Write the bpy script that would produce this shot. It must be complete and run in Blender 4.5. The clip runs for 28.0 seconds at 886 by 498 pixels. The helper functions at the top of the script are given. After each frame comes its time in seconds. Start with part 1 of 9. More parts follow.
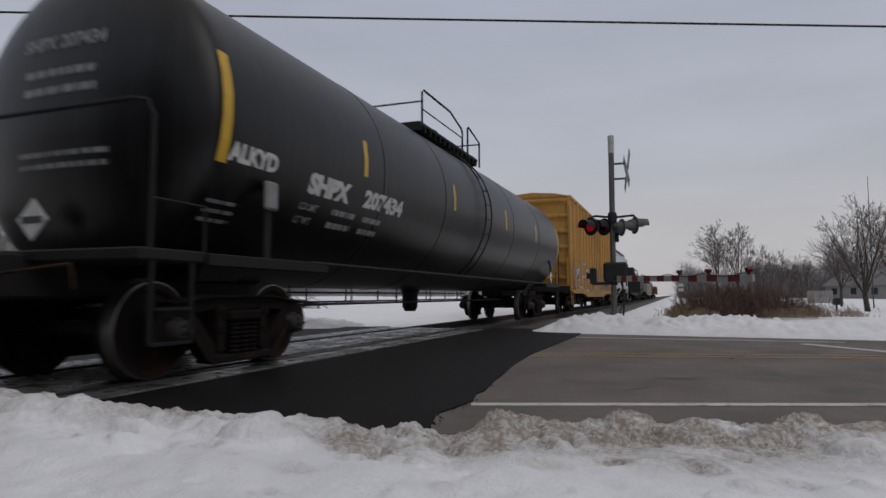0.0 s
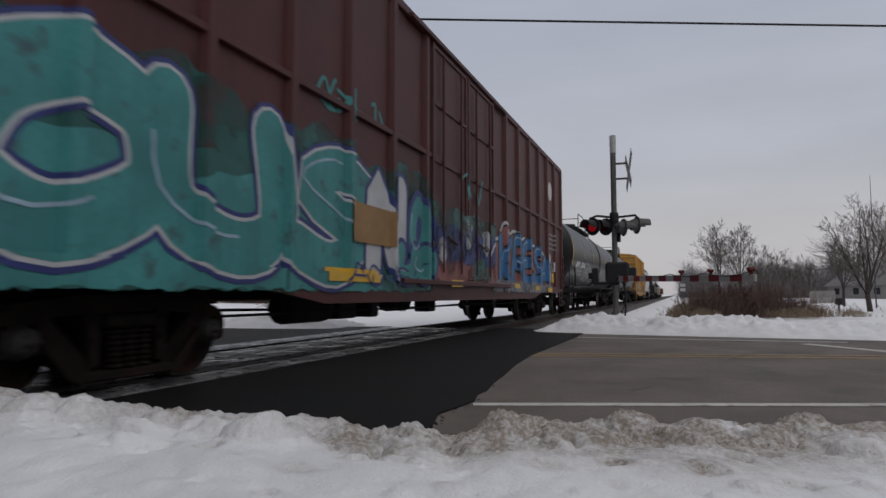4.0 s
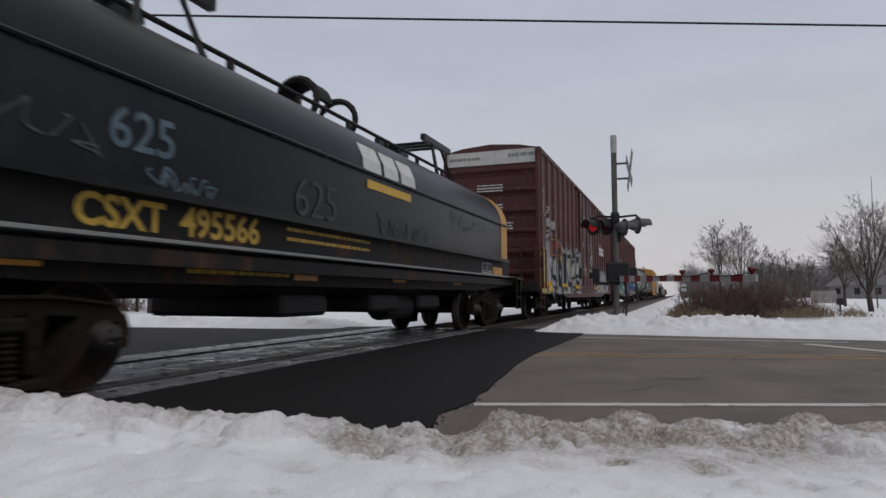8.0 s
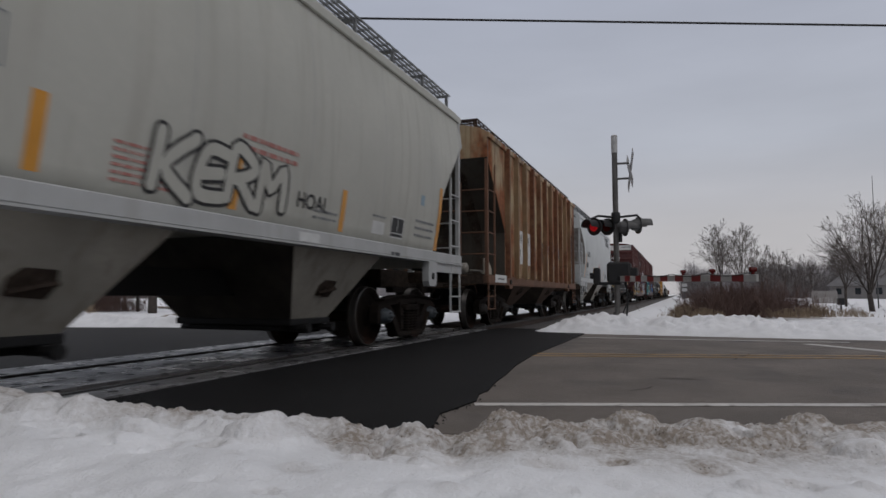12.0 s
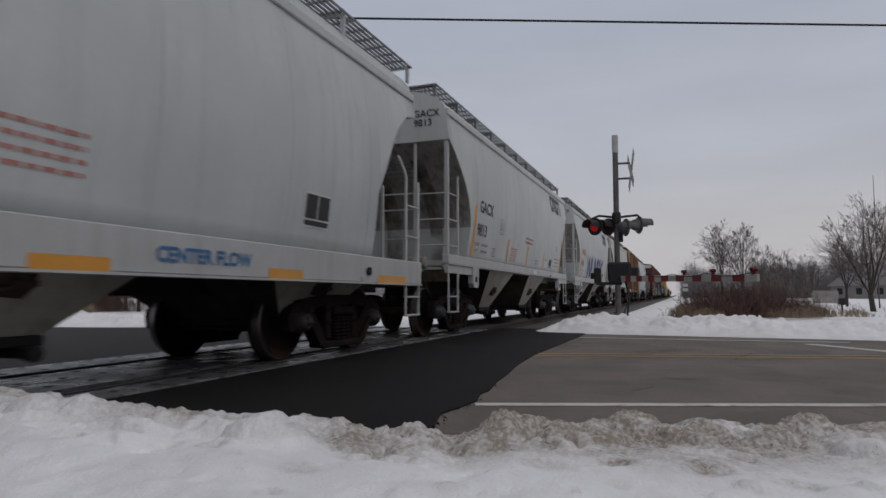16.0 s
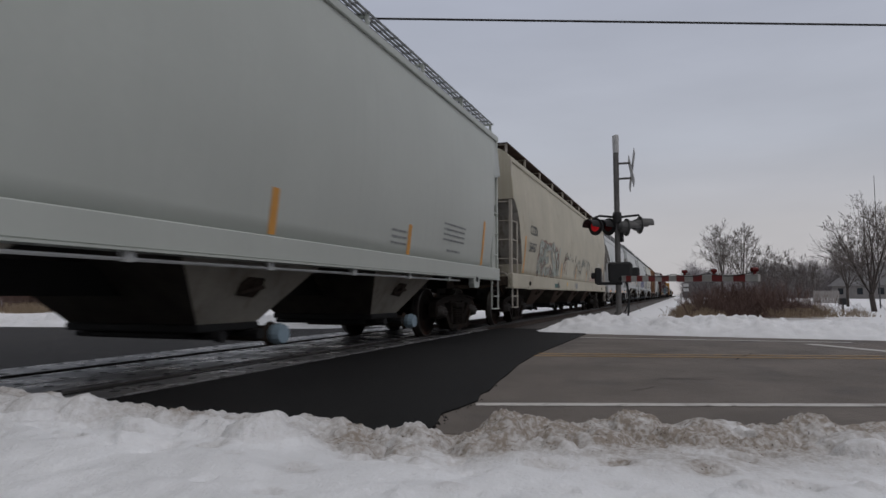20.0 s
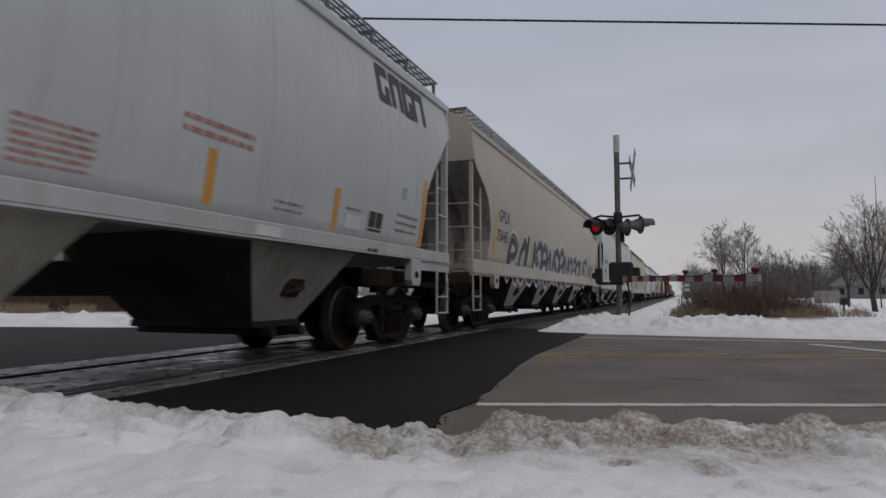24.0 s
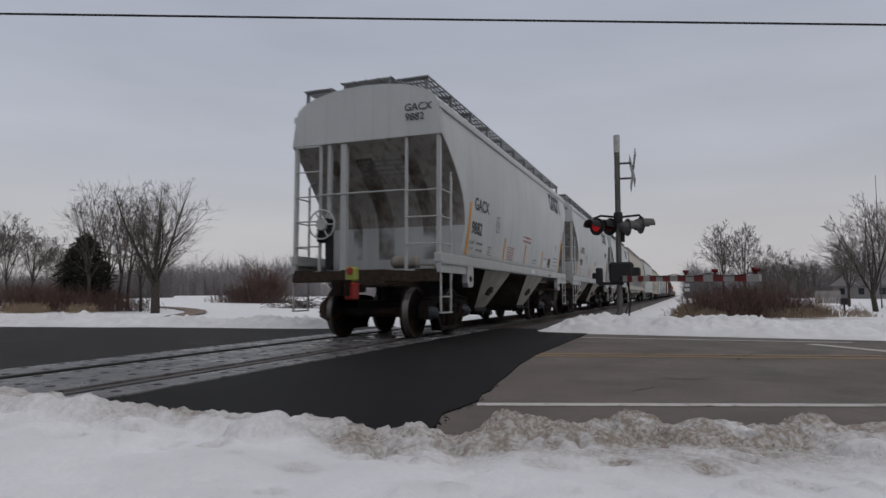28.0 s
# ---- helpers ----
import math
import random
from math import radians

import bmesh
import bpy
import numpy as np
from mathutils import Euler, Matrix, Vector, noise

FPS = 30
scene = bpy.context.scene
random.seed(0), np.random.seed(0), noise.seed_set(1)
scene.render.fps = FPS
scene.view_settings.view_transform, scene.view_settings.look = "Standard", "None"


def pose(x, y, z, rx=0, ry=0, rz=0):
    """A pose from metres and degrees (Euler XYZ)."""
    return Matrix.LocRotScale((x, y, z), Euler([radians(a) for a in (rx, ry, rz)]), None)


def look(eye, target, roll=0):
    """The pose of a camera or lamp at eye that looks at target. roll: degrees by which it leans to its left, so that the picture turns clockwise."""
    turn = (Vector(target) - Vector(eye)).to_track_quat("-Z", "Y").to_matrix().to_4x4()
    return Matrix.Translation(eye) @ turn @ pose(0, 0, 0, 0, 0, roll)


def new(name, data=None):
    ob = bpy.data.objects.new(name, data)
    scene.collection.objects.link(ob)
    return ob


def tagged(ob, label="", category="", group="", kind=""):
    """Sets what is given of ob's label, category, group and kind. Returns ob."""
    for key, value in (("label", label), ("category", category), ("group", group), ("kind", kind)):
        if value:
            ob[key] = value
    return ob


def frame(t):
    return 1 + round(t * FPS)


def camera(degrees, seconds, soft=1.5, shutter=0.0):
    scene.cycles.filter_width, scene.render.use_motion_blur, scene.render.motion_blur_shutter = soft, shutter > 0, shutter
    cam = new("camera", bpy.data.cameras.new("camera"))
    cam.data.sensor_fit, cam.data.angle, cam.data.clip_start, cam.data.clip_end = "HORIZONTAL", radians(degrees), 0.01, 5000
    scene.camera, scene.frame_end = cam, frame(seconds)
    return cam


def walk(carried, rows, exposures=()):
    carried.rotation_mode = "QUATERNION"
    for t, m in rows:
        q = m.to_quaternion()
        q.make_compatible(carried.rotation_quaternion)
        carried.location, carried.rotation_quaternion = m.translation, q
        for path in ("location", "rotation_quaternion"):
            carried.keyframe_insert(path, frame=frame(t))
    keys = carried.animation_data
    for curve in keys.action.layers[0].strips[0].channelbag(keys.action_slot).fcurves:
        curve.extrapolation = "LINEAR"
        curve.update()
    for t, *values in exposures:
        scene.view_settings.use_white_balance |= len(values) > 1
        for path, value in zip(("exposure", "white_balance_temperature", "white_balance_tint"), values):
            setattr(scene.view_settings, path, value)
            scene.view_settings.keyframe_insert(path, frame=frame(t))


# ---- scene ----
import collections

import mathutils

# ---------------------------------------------------------------- camera
cam = camera(70.95, 28.0, soft=1.5, shutter=0.2)
EYE = (0.0, 0.0, 0.76)


def aim(turn, tilt=4.21):
    return pose(*EYE, 90 + tilt, 0, turn - 90)


walk(cam, [(0.0, aim(20.48)), (1.0, aim(20.56)), (3.0, aim(20.62)), (5.5, aim(20.665)), (8.0, aim(20.71)), (12.5, aim(20.78)),
           (17.0, aim(20.85)), (20.0, aim(20.89)), (25.0, aim(20.965)), (28.0, aim(20.98))],
     [(0.0, 0.0), (3.5, 0.0), (5.5, 0.17), (8.4, 0.2), (9.0, 0.2), (9.9, 0.0), (12.5, 0.0), (14.5, 0.0), (28.0, 0.0)])

# ---------------------------------------------------------------- sky and light
world = bpy.data.worlds.new("overcast_sky")
scene.world = world
world.use_nodes = True
wt = world.node_tree
wt.nodes.clear()


def wnode(kind, **sets):
    n = wt.nodes.new(kind)
    for k, v in sets.items():
        n.inputs[k].default_value = v
    return n


w_sky = wt.nodes.new("ShaderNodeTexSky")
w_sky.sky_type, w_sky.sun_disc = "NISHITA", False
w_sky.sun_elevation, w_sky.sun_rotation = radians(24), radians(200)
w_tc = wt.nodes.new("ShaderNodeTexCoord")
w_sep = wt.nodes.new("ShaderNodeSeparateXYZ")
wt.links.new(w_tc.outputs["Generated"], w_sep.inputs[0])
w_ramp = wt.nodes.new("ShaderNodeValToRGB")
wt.links.new(w_sep.outputs["Z"], w_ramp.inputs[0])
e = w_ramp.color_ramp.elements
e[0].position, e[0].color = 0.0, (0.485, 0.468, 0.49, 1)
e[1].position, e[1].color = 0.45, (0.405, 0.43, 0.51, 1)
for p, c in ((0.9, (0.57, 0.555, 0.56, 1)), (0.10, (0.515, 0.50, 0.52, 1)), (0.22, (0.455, 0.472, 0.528, 1))):
    k = e.new(p)
    k.color = c
w_map = wt.nodes.new("ShaderNodeMapping")
w_map.inputs["Scale"].default_value = (1.6, 1.6, 7.0)
wt.links.new(w_tc.outputs["Generated"], w_map.inputs[0])
w_noise = wnode("ShaderNodeTexNoise", Scale=1.7, Detail=5.0, Roughness=0.5)
wt.links.new(w_map.outputs[0], w_noise.inputs["Vector"])
w_mr = wnode("ShaderNodeMapRange", **{"From Min": 0.3, "From Max": 0.7, "To Min": 0.93, "To Max": 1.05})
wt.links.new(w_noise.outputs["Fac"], w_mr.inputs[0])
w_mul = wt.nodes.new("ShaderNodeVectorMath")
w_mul.operation = "SCALE"
wt.links.new(w_ramp.outputs[0], w_mul.inputs[0])
wt.links.new(w_mr.outputs[0], w_mul.inputs["Scale"])
w_b1 = wnode("ShaderNodeBackground", Strength=0.92)
w_b2 = wnode("ShaderNodeBackground", Strength=0.008)
wt.links.new(w_mul.outputs[0], w_b1.inputs[0])
wt.links.new(w_sky.outputs[0], w_b2.inputs[0])
w_add = wt.nodes.new("ShaderNodeAddShader")
wt.links.new(w_b1.outputs[0], w_add.inputs[0])
wt.links.new(w_b2.outputs[0], w_add.inputs[1])
w_out = wt.nodes.new("ShaderNodeOutputWorld")
wt.links.new(w_add.outputs[0], w_out.inputs[0])

sun_data = bpy.data.lights.new("sun", "SUN")
sun_data.energy, sun_data.angle, sun_data.color = 0.5, radians(40), (1.0, 0.95, 0.9)
sun = new("sun", sun_data)
sun.matrix_world = look((-20, -30, 40), (0, 0, 0))

# ---------------------------------------------------------------- materials


def material(name, col, rough=0.6, metal=0.0, vary=0.25, scale=4.0, streak=0.0, streak_col=(0.05, 0.04, 0.03), rust=0.0,
             rust_col=(0.16, 0.06, 0.025), bump=0.0, bump_scale=60.0, coord="Object", spec=0.4, spots=0.0, spot_col=(0.1, 0.09, 0.08), spot_scale=3.0,
             rust_scale=1.2, island=0.0):
    """Base colour with large and fine variation, run-down streaks, rust patches, stains and fine relief."""
    m = bpy.data.materials.new(name)
    m.use_nodes = True
    t = m.node_tree
    b = t.nodes["Principled BSDF"]
    b.inputs["Roughness"].default_value, b.inputs["Metallic"].default_value = rough, metal
    b.inputs["Specular IOR Level"].default_value = spec
    tc = t.nodes.new("ShaderNodeTexCoord")
    src = tc.outputs[coord]

    def noise_node(sc, detail, stretch=None):
        n = t.nodes.new("ShaderNodeTexNoise")
        n.inputs["Scale"].default_value, n.inputs["Detail"].default_value = sc, detail
        if stretch:
            mp = t.nodes.new("ShaderNodeMapping")
            mp.inputs["Scale"].default_value = stretch
            t.links.new(src, mp.inputs[0])
            t.links.new(mp.outputs[0], n.inputs["Vector"])
        else:
            t.links.new(src, n.inputs["Vector"])
        return n.outputs["Fac"]

    def ranged(fac, lo, hi, a=0.0, z=1.0):
        n = t.nodes.new("ShaderNodeMapRange")
        for k, v in (("From Min", lo), ("From Max", hi), ("To Min", a), ("To Max", z)):
            n.inputs[k].default_value = v
        t.links.new(fac, n.inputs[0])
        return n.outputs[0]

    def mixed(fac, a, c):
        n = t.nodes.new("ShaderNodeMix")
        n.data_type = "RGBA"
        if isinstance(fac, float):
            n.inputs[0].default_value = fac
        else:
            t.links.new(fac, n.inputs[0])
        for sock, v in ((n.inputs[6], a), (n.inputs[7], c)):
            if isinstance(v, tuple):
                sock.default_value = (*v, 1)
            else:
                t.links.new(v, sock)
        return n.outputs[2]

    lo = tuple(c * (1 - vary) for c in col)
    hi = tuple(min(1, c * (1 + vary * 0.6)) for c in col)
    out = mixed(ranged(noise_node(scale, 6), 0.3, 0.7), lo, hi)
    out = mixed(ranged(noise_node(scale * 14, 4), 0.35, 0.65, 0.0, 0.35), out, lo)
    if island:
        g = t.nodes.new("ShaderNodeObjectInfo")
        out = mixed(ranged(g.outputs["Random"], 0, 1, 0.0, island), out, tuple(c * 0.45 for c in col))
    if streak:
        out = mixed(ranged(noise_node(1.0, 6, (7.0, 7.0, 0.25)), 0.50, 0.72, 0.0, streak), out, streak_col)
    if rust:
        patch = ranged(noise_node(rust_scale, 9, (1.0, 1.0, 0.45)), 0.62 - rust * 0.3, 0.72 - rust * 0.22)
        out = mixed(patch, out, mixed(ranged(noise_node(9, 6), 0.3, 0.7), rust_col, tuple(c * 2.1 for c in rust_col)))
        t.links.new(ranged(patch, 0, 1, rough, 0.85), b.inputs["Roughness"])
    if spots:
        out = mixed(ranged(noise_node(spot_scale, 8), 0.62 - 0.25 * spots, 0.74 - 0.2 * spots, 0.0, 0.85), out, spot_col)
    t.links.new(out, b.inputs["Base Color"])
    if bump:
        bn = t.nodes.new("ShaderNodeBump")
        bn.inputs["Strength"].default_value, bn.inputs["Distance"].default_value = bump, 0.02
        t.links.new(noise_node(bump_scale, 8), bn.inputs["Height"])
        t.links.new(bn.outputs[0], b.inputs["Normal"])
    return m


def glowing(name, col, strength):
    m = bpy.data.materials.new(name)
    m.use_nodes = True
    b = m.node_tree.nodes["Principled BSDF"]
    b.inputs["Base Color"].default_value = (*col, 1)
    b.inputs["Emission Color"].default_value = (*col, 1)
    b.inputs["Emission Strength"].default_value = strength
    return m


def worn(m, least, most, scale=7.0, name=""):
    """A thin or rubbed coat of a paint: the surface below shows through in patches."""
    m = m.copy()
    m.name = name or "worn_" + m.name
    t = m.node_tree
    tc, n, r = t.nodes.new("ShaderNodeTexCoord"), t.nodes.new("ShaderNodeTexNoise"), t.nodes.new("ShaderNodeMapRange")
    n.inputs["Scale"].default_value, n.inputs["Detail"].default_value = scale, 7.0
    t.links.new(tc.outputs["Object"], n.inputs["Vector"])
    for k, v in (("From Min", 0.36), ("From Max", 0.62), ("To Min", least), ("To Max", most)):
        r.inputs[k].default_value = v
    t.links.new(n.outputs["Fac"], r.inputs[0])
    t.links.new(r.outputs[0], t.nodes["Principled BSDF"].inputs["Alpha"])
    return m


SNOW = material("snow", (0.82, 0.825, 0.845), 0.65, vary=0.06, scale=1.2, bump=0.5, bump_scale=22, spec=0.2)
SNOW_BANK = material("ploughed_snow", (0.81, 0.82, 0.845), 0.7, vary=0.10, scale=2.5, bump=0.5, bump_scale=58, spec=0.2)
# Hopper end slope sheets: grime, plus their shade put into the darker grey.
END_SHADE_GRIME = material("brake_dust_grime_on_grey", (0.36, 0.345, 0.32), 0.75, vary=0.3, scale=1.2, streak=0.7, streak_col=(0.13, 0.10, 0.075), spec=0.2)
ASPHALT_NEW = material("fresh_asphalt", (0.0105, 0.0101, 0.0105), 0.66, vary=0.3, scale=0.8, bump=0.6, bump_scale=120, spec=0.13, spots=0.2, spot_col=(0.015, 0.014, 0.014), spot_scale=1.3)
ASPHALT_DARK = material("older_dark_asphalt", (0.022, 0.020, 0.019), 0.7, vary=0.3, scale=0.8, bump=0.6, bump_scale=120, spec=0.18, spots=0.25, spot_col=(0.035, 0.031, 0.028), spot_scale=0.9)
ASPHALT = material("worn_asphalt", (0.17, 0.148, 0.131), 0.75, vary=0.28, scale=1.1, bump=0.8, bump_scale=110, spec=0.3, spots=0.24, spot_col=(0.10, 0.09, 0.085), spot_scale=0.9)
ROAD_WHITE = material("white_road_paint", (0.52, 0.50, 0.48), 0.7, vary=0.2, scale=6, spots=0.2, spot_col=(0.2, 0.18, 0.16), spot_scale=9)
ROAD_YELLOW = material("yellow_road_paint", (0.33, 0.21, 0.09), 0.7, vary=0.3, scale=5, spots=0.35, spot_col=(0.14, 0.12, 0.1), spot_scale=8)
# Shade on the bays' fore and aft faces, put into a dark colour.
BAY_SHADE = material("caked_brake_dust", (0.058, 0.050, 0.043), 0.85, vary=0.4, scale=3, spec=0.15)
CONCRETE = material("crossing_panel_concrete", (0.145, 0.141, 0.143), 0.30, vary=0.45, scale=2.5, bump=0.5, spec=0.5, spots=0.45, spot_col=(0.035, 0.034, 0.035), spot_scale=3.4, island=0.3)


def wetted(m, dry, wet, scale):
    """Damp patches: the gloss changes from place to place."""
    t = m.node_tree
    tc, n, r = t.nodes.new("ShaderNodeTexCoord"), t.nodes.new("ShaderNodeTexNoise"), t.nodes.new("ShaderNodeMapRange")
    n.inputs["Scale"].default_value, n.inputs["Detail"].default_value = scale, 6.0
    t.links.new(tc.outputs["Object"], n.inputs["Vector"])
    for k, v in (("From Min", 0.40), ("From Max", 0.58), ("To Min", dry), ("To Max", wet)):
        r.inputs[k].default_value = v
    t.links.new(n.outputs["Fac"], r.inputs[0])
    t.links.new(r.outputs[0], t.nodes["Principled BSDF"].inputs["Roughness"])


wetted(CONCRETE, 0.5, 0.16, 1.7)
RAIL_HEAD = material("polished_rail_steel", (0.045, 0.042, 0.04), 0.5, 0.5, vary=0.2)
RAIL_SIDE = material("rusty_rail_steel", (0.07, 0.05, 0.04), 0.8, 0.2, vary=0.3)
RUBBER = material("flangeway_rubber", (0.012, 0.012, 0.013), 0.7)
BALLAST = material("ballast_stone", (0.13, 0.12, 0.115), 0.9, vary=0.5, scale=14, bump=1.0, bump_scale=18)
STEEL_DARK = material("grimy_truck_steel", (0.0185, 0.0145, 0.0122), 0.88, 0.0, vary=0.45, scale=5, bump=0.3, rust=0.3, rust_col=(0.025, 0.0145, 0.0095), spec=0.12)
WHEEL_STEEL = material("worn_wheel_steel", (0.018, 0.0135, 0.011), 0.75, 0.0, vary=0.4, scale=6, rust=0.25, rust_col=(0.028, 0.014, 0.009), spec=0.15)
TREAD = material("bright_wheel_tread", (0.20, 0.19, 0.18), 0.35, 0.8, vary=0.2)
UNDER_BLACK = material("black_underframe", (0.009, 0.009, 0.0095), 0.75, vary=0.3, scale=4, bump=0.15)
TANK_BLACK = material("black_tank_paint", (0.0046, 0.0050, 0.0055), 0.36, vary=0.5, scale=1.6, spec=0.36, streak=0.8, streak_col=(0.015, 0.0157, 0.017), spots=0.25, spot_col=(0.004, 0.004, 0.005), spot_scale=1.1, bump=0.05, bump_scale=6)
BOX_RED = material("oxide_red_paint", (0.074, 0.0175, 0.0155), 0.55, vary=0.3, scale=1.1, streak=0.6, streak_col=(0.045, 0.016, 0.0145), spots=0.12, spot_col=(0.03, 0.014, 0.012), spot_scale=2.2, spec=0.4)
BOX_RED_TWO = material("brown_red_paint", (0.072, 0.0185, 0.0165), 0.55, vary=0.3, scale=1.0, streak=0.6, streak_col=(0.044, 0.0165, 0.015), spots=0.15, spot_col=(0.10, 0.05, 0.045), spot_scale=5.0, spec=0.4)
BOX_WHITE = material("white_end_panel", (0.55, 0.55, 0.53), 0.6, vary=0.12, streak=0.3, streak_col=(0.3, 0.28, 0.25))
BOX_YELLOW = material("faded_yellow_paint", (0.42, 0.22, 0.045), 0.6, vary=0.2, scale=1.5, streak=0.5, streak_col=(0.18, 0.09, 0.03), rust=0.1)
COIL_BLUE = material("dark_blue_hood_paint", (0.0088, 0.0102, 0.013), 0.36, vary=0.35, scale=1.5, streak=0.35, streak_col=(0.019, 0.021, 0.023), spec=0.25, bump=0.04, bump_scale=5)
COIL_YELLOW = material("hood_end_yellow", (0.46, 0.25, 0.06), 0.5, vary=0.15, streak=0.3, streak_col=(0.2, 0.12, 0.05))
COIL_BLACK = material("black_deck_paint", (0.010, 0.0095, 0.0095), 0.6, vary=0.3, streak=0.4, streak_col=(0.028, 0.020, 0.015), spec=0.25, rust=0.12, rust_col=(0.06, 0.03, 0.018))
GREY_CAR = material("light_grey_car_paint", (0.475, 0.49, 0.485), 0.5, vary=0.09, scale=0.9, streak=0.45, streak_col=(0.36, 0.355, 0.34), spec=0.35)
GREY_CAR_COOL = material("cool_grey_car_paint", (0.485, 0.505, 0.505), 0.5, vary=0.09, scale=0.9, streak=0.45, streak_col=(0.38, 0.38, 0.37), spec=0.35)
GREEN_GREY_CAR = material("pale_green_grey_paint", (0.435, 0.46, 0.43), 0.45, vary=0.05, scale=0.8, streak=0.15, streak_col=(0.36, 0.375, 0.355), spec=0.4)
WARM_GREY_CAR = material("warm_grey_car_paint", (0.455, 0.455, 0.41), 0.55, vary=0.09, scale=1.0, streak=0.4, streak_col=(0.32, 0.30, 0.26), spec=0.3)
TAN_CAR = material("weathered_tan_paint", (0.44, 0.41, 0.33), 0.6, vary=0.14, scale=0.9, streak=0.5, streak_col=(0.36, 0.32, 0.245), spots=0.1, spot_col=(0.33, 0.29, 0.22), spot_scale=1.4, rust=0.0, rust_col=(0.2, 0.11, 0.05), spec=0.3)
TAN_CAR_TWO = material("dull_tan_paint", (0.43, 0.395, 0.345), 0.6, vary=0.1, scale=0.9, streak=0.45, streak_col=(0.36, 0.32, 0.275), spec=0.3)
RUST_CAR = material("rust_streaked_cream_paint", (0.37, 0.285, 0.17), 0.65, vary=0.2, scale=1.5, streak=0.95, streak_col=(0.16, 0.07, 0.03), rust=0.66, rust_col=(0.135, 0.048, 0.019), rust_scale=1.7, spots=0.1, spot_col=(0.08, 0.04, 0.025), spot_scale=1.0)
RUST_RIB = material("heavily_rusted_rib_paint", (0.235, 0.155, 0.082), 0.7, vary=0.3, scale=2, streak=0.95, streak_col=(0.10, 0.042, 0.02), rust=0.72, rust_col=(0.075, 0.03, 0.014), rust_scale=1.0)
RUST_DARK = material("dark_rusted_steel", (0.15, 0.075, 0.045), 0.8, vary=0.35, scale=3, streak=0.5, streak_col=(0.06, 0.04, 0.03))
RUST_BLACK = material("blackened_rusty_steel", (0.055, 0.032, 0.022), 0.85, vary=0.4, scale=3, streak=0.5, streak_col=(0.03, 0.022, 0.018), spec=0.2)
SILL_GREY = material("pale_sill_paint", (0.42, 0.43, 0.43), 0.55, vary=0.1, scale=2, streak=0.4, streak_col=(0.3, 0.29, 0.27))
BAR_GREY = material("grey_grab_iron_paint", (0.42, 0.43, 0.43), 0.55, vary=0.1, scale=5)
WALK_STEEL = material("galvanised_walk_grating", (0.20, 0.205, 0.21), 0.55, 0.3, vary=0.2, scale=5)
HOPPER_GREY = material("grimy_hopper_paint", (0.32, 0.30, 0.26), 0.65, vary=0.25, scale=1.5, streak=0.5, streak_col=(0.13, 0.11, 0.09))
ORANGE = material("reflective_orange_stripe", (0.62, 0.29, 0.05), 0.4, vary=0.15, scale=3)
YELLOW = material("reflective_yellow_stripe", (0.62, 0.38, 0.03), 0.4, vary=0.15, scale=3)
INK_BLACK = material("black_stencil_paint", (0.05, 0.055, 0.06), 0.6, vary=0.2)
INK_GREY = material("faded_grey_stencil_paint", (0.22, 0.23, 0.235), 0.6, vary=0.2)
INK_WHITE = material("white_stencil_paint", (0.62, 0.63, 0.62), 0.55, vary=0.15, scale=8)
INK_DIM = material("dulled_white_stencil_paint", (0.24, 0.25, 0.25), 0.55, vary=0.2, scale=8)
INK_PALE = material("thin_silver_marker_paint", (0.36, 0.37, 0.37), 0.55, vary=0.3, scale=8)
INK_YELLOW = material("yellow_stencil_paint", (0.55, 0.36, 0.06), 0.55, vary=0.15, scale=8)
INK_RED = material("red_stencil_paint", (0.42, 0.19, 0.165), 0.6, vary=0.15)
# Dark olive for recessed hopper ends; their shade is put into the colour.
OLIVE_END_SHADE = material("olive_grey_grime", (0.07, 0.064, 0.054), 0.85, vary=0.35, scale=1.4, streak=0.6, streak_col=(0.06, 0.045, 0.035), spec=0.15)
RUST_SMEAR = worn(material("thin_rust_smear", (0.10, 0.062, 0.04), 0.85, vary=0.35, scale=5, spec=0.1), 0.0, 0.55, 2.4)
SEAM_GREY = material("dusty_weld_seam", (0.375, 0.375, 0.365), 0.6, vary=0.15, scale=4)
HATCH_RUST = material("rusty_hatch_casting", (0.052, 0.039, 0.031), 0.85, vary=0.5, scale=14, spec=0.15)

# ---------------------------------------------------------------- mesh helpers


def finish(bm, name, smooth=False):
    me = bpy.data.meshes.new(name)
    bmesh.ops.recalc_face_normals(bm, faces=bm.faces)
    if smooth:
        for f in bm.faces:
            f.smooth = True
    bm.to_mesh(me)
    bm.free()
    return me


def part(name, shape, mat, parent=None, label="", at=None, smooth=False):
    """Links a bmesh or a shared mesh as one object under parent."""
    me = finish(shape, name, smooth) if isinstance(shape, bmesh.types.BMesh) else shape
    if not me.materials:
        for m in (mat if isinstance(mat, (list, tuple)) else [mat]):
            me.materials.append(m)
    ob = new(name, me)
    ob.parent = parent
    if at is not None:
        ob.matrix_basis = at
    if label:
        ob["label"] = label
    return ob


def thing(name, m, label, category, group="", kind=""):
    ob = new(name)
    ob.matrix_basis = m
    return tagged(ob, label, category, group, kind)


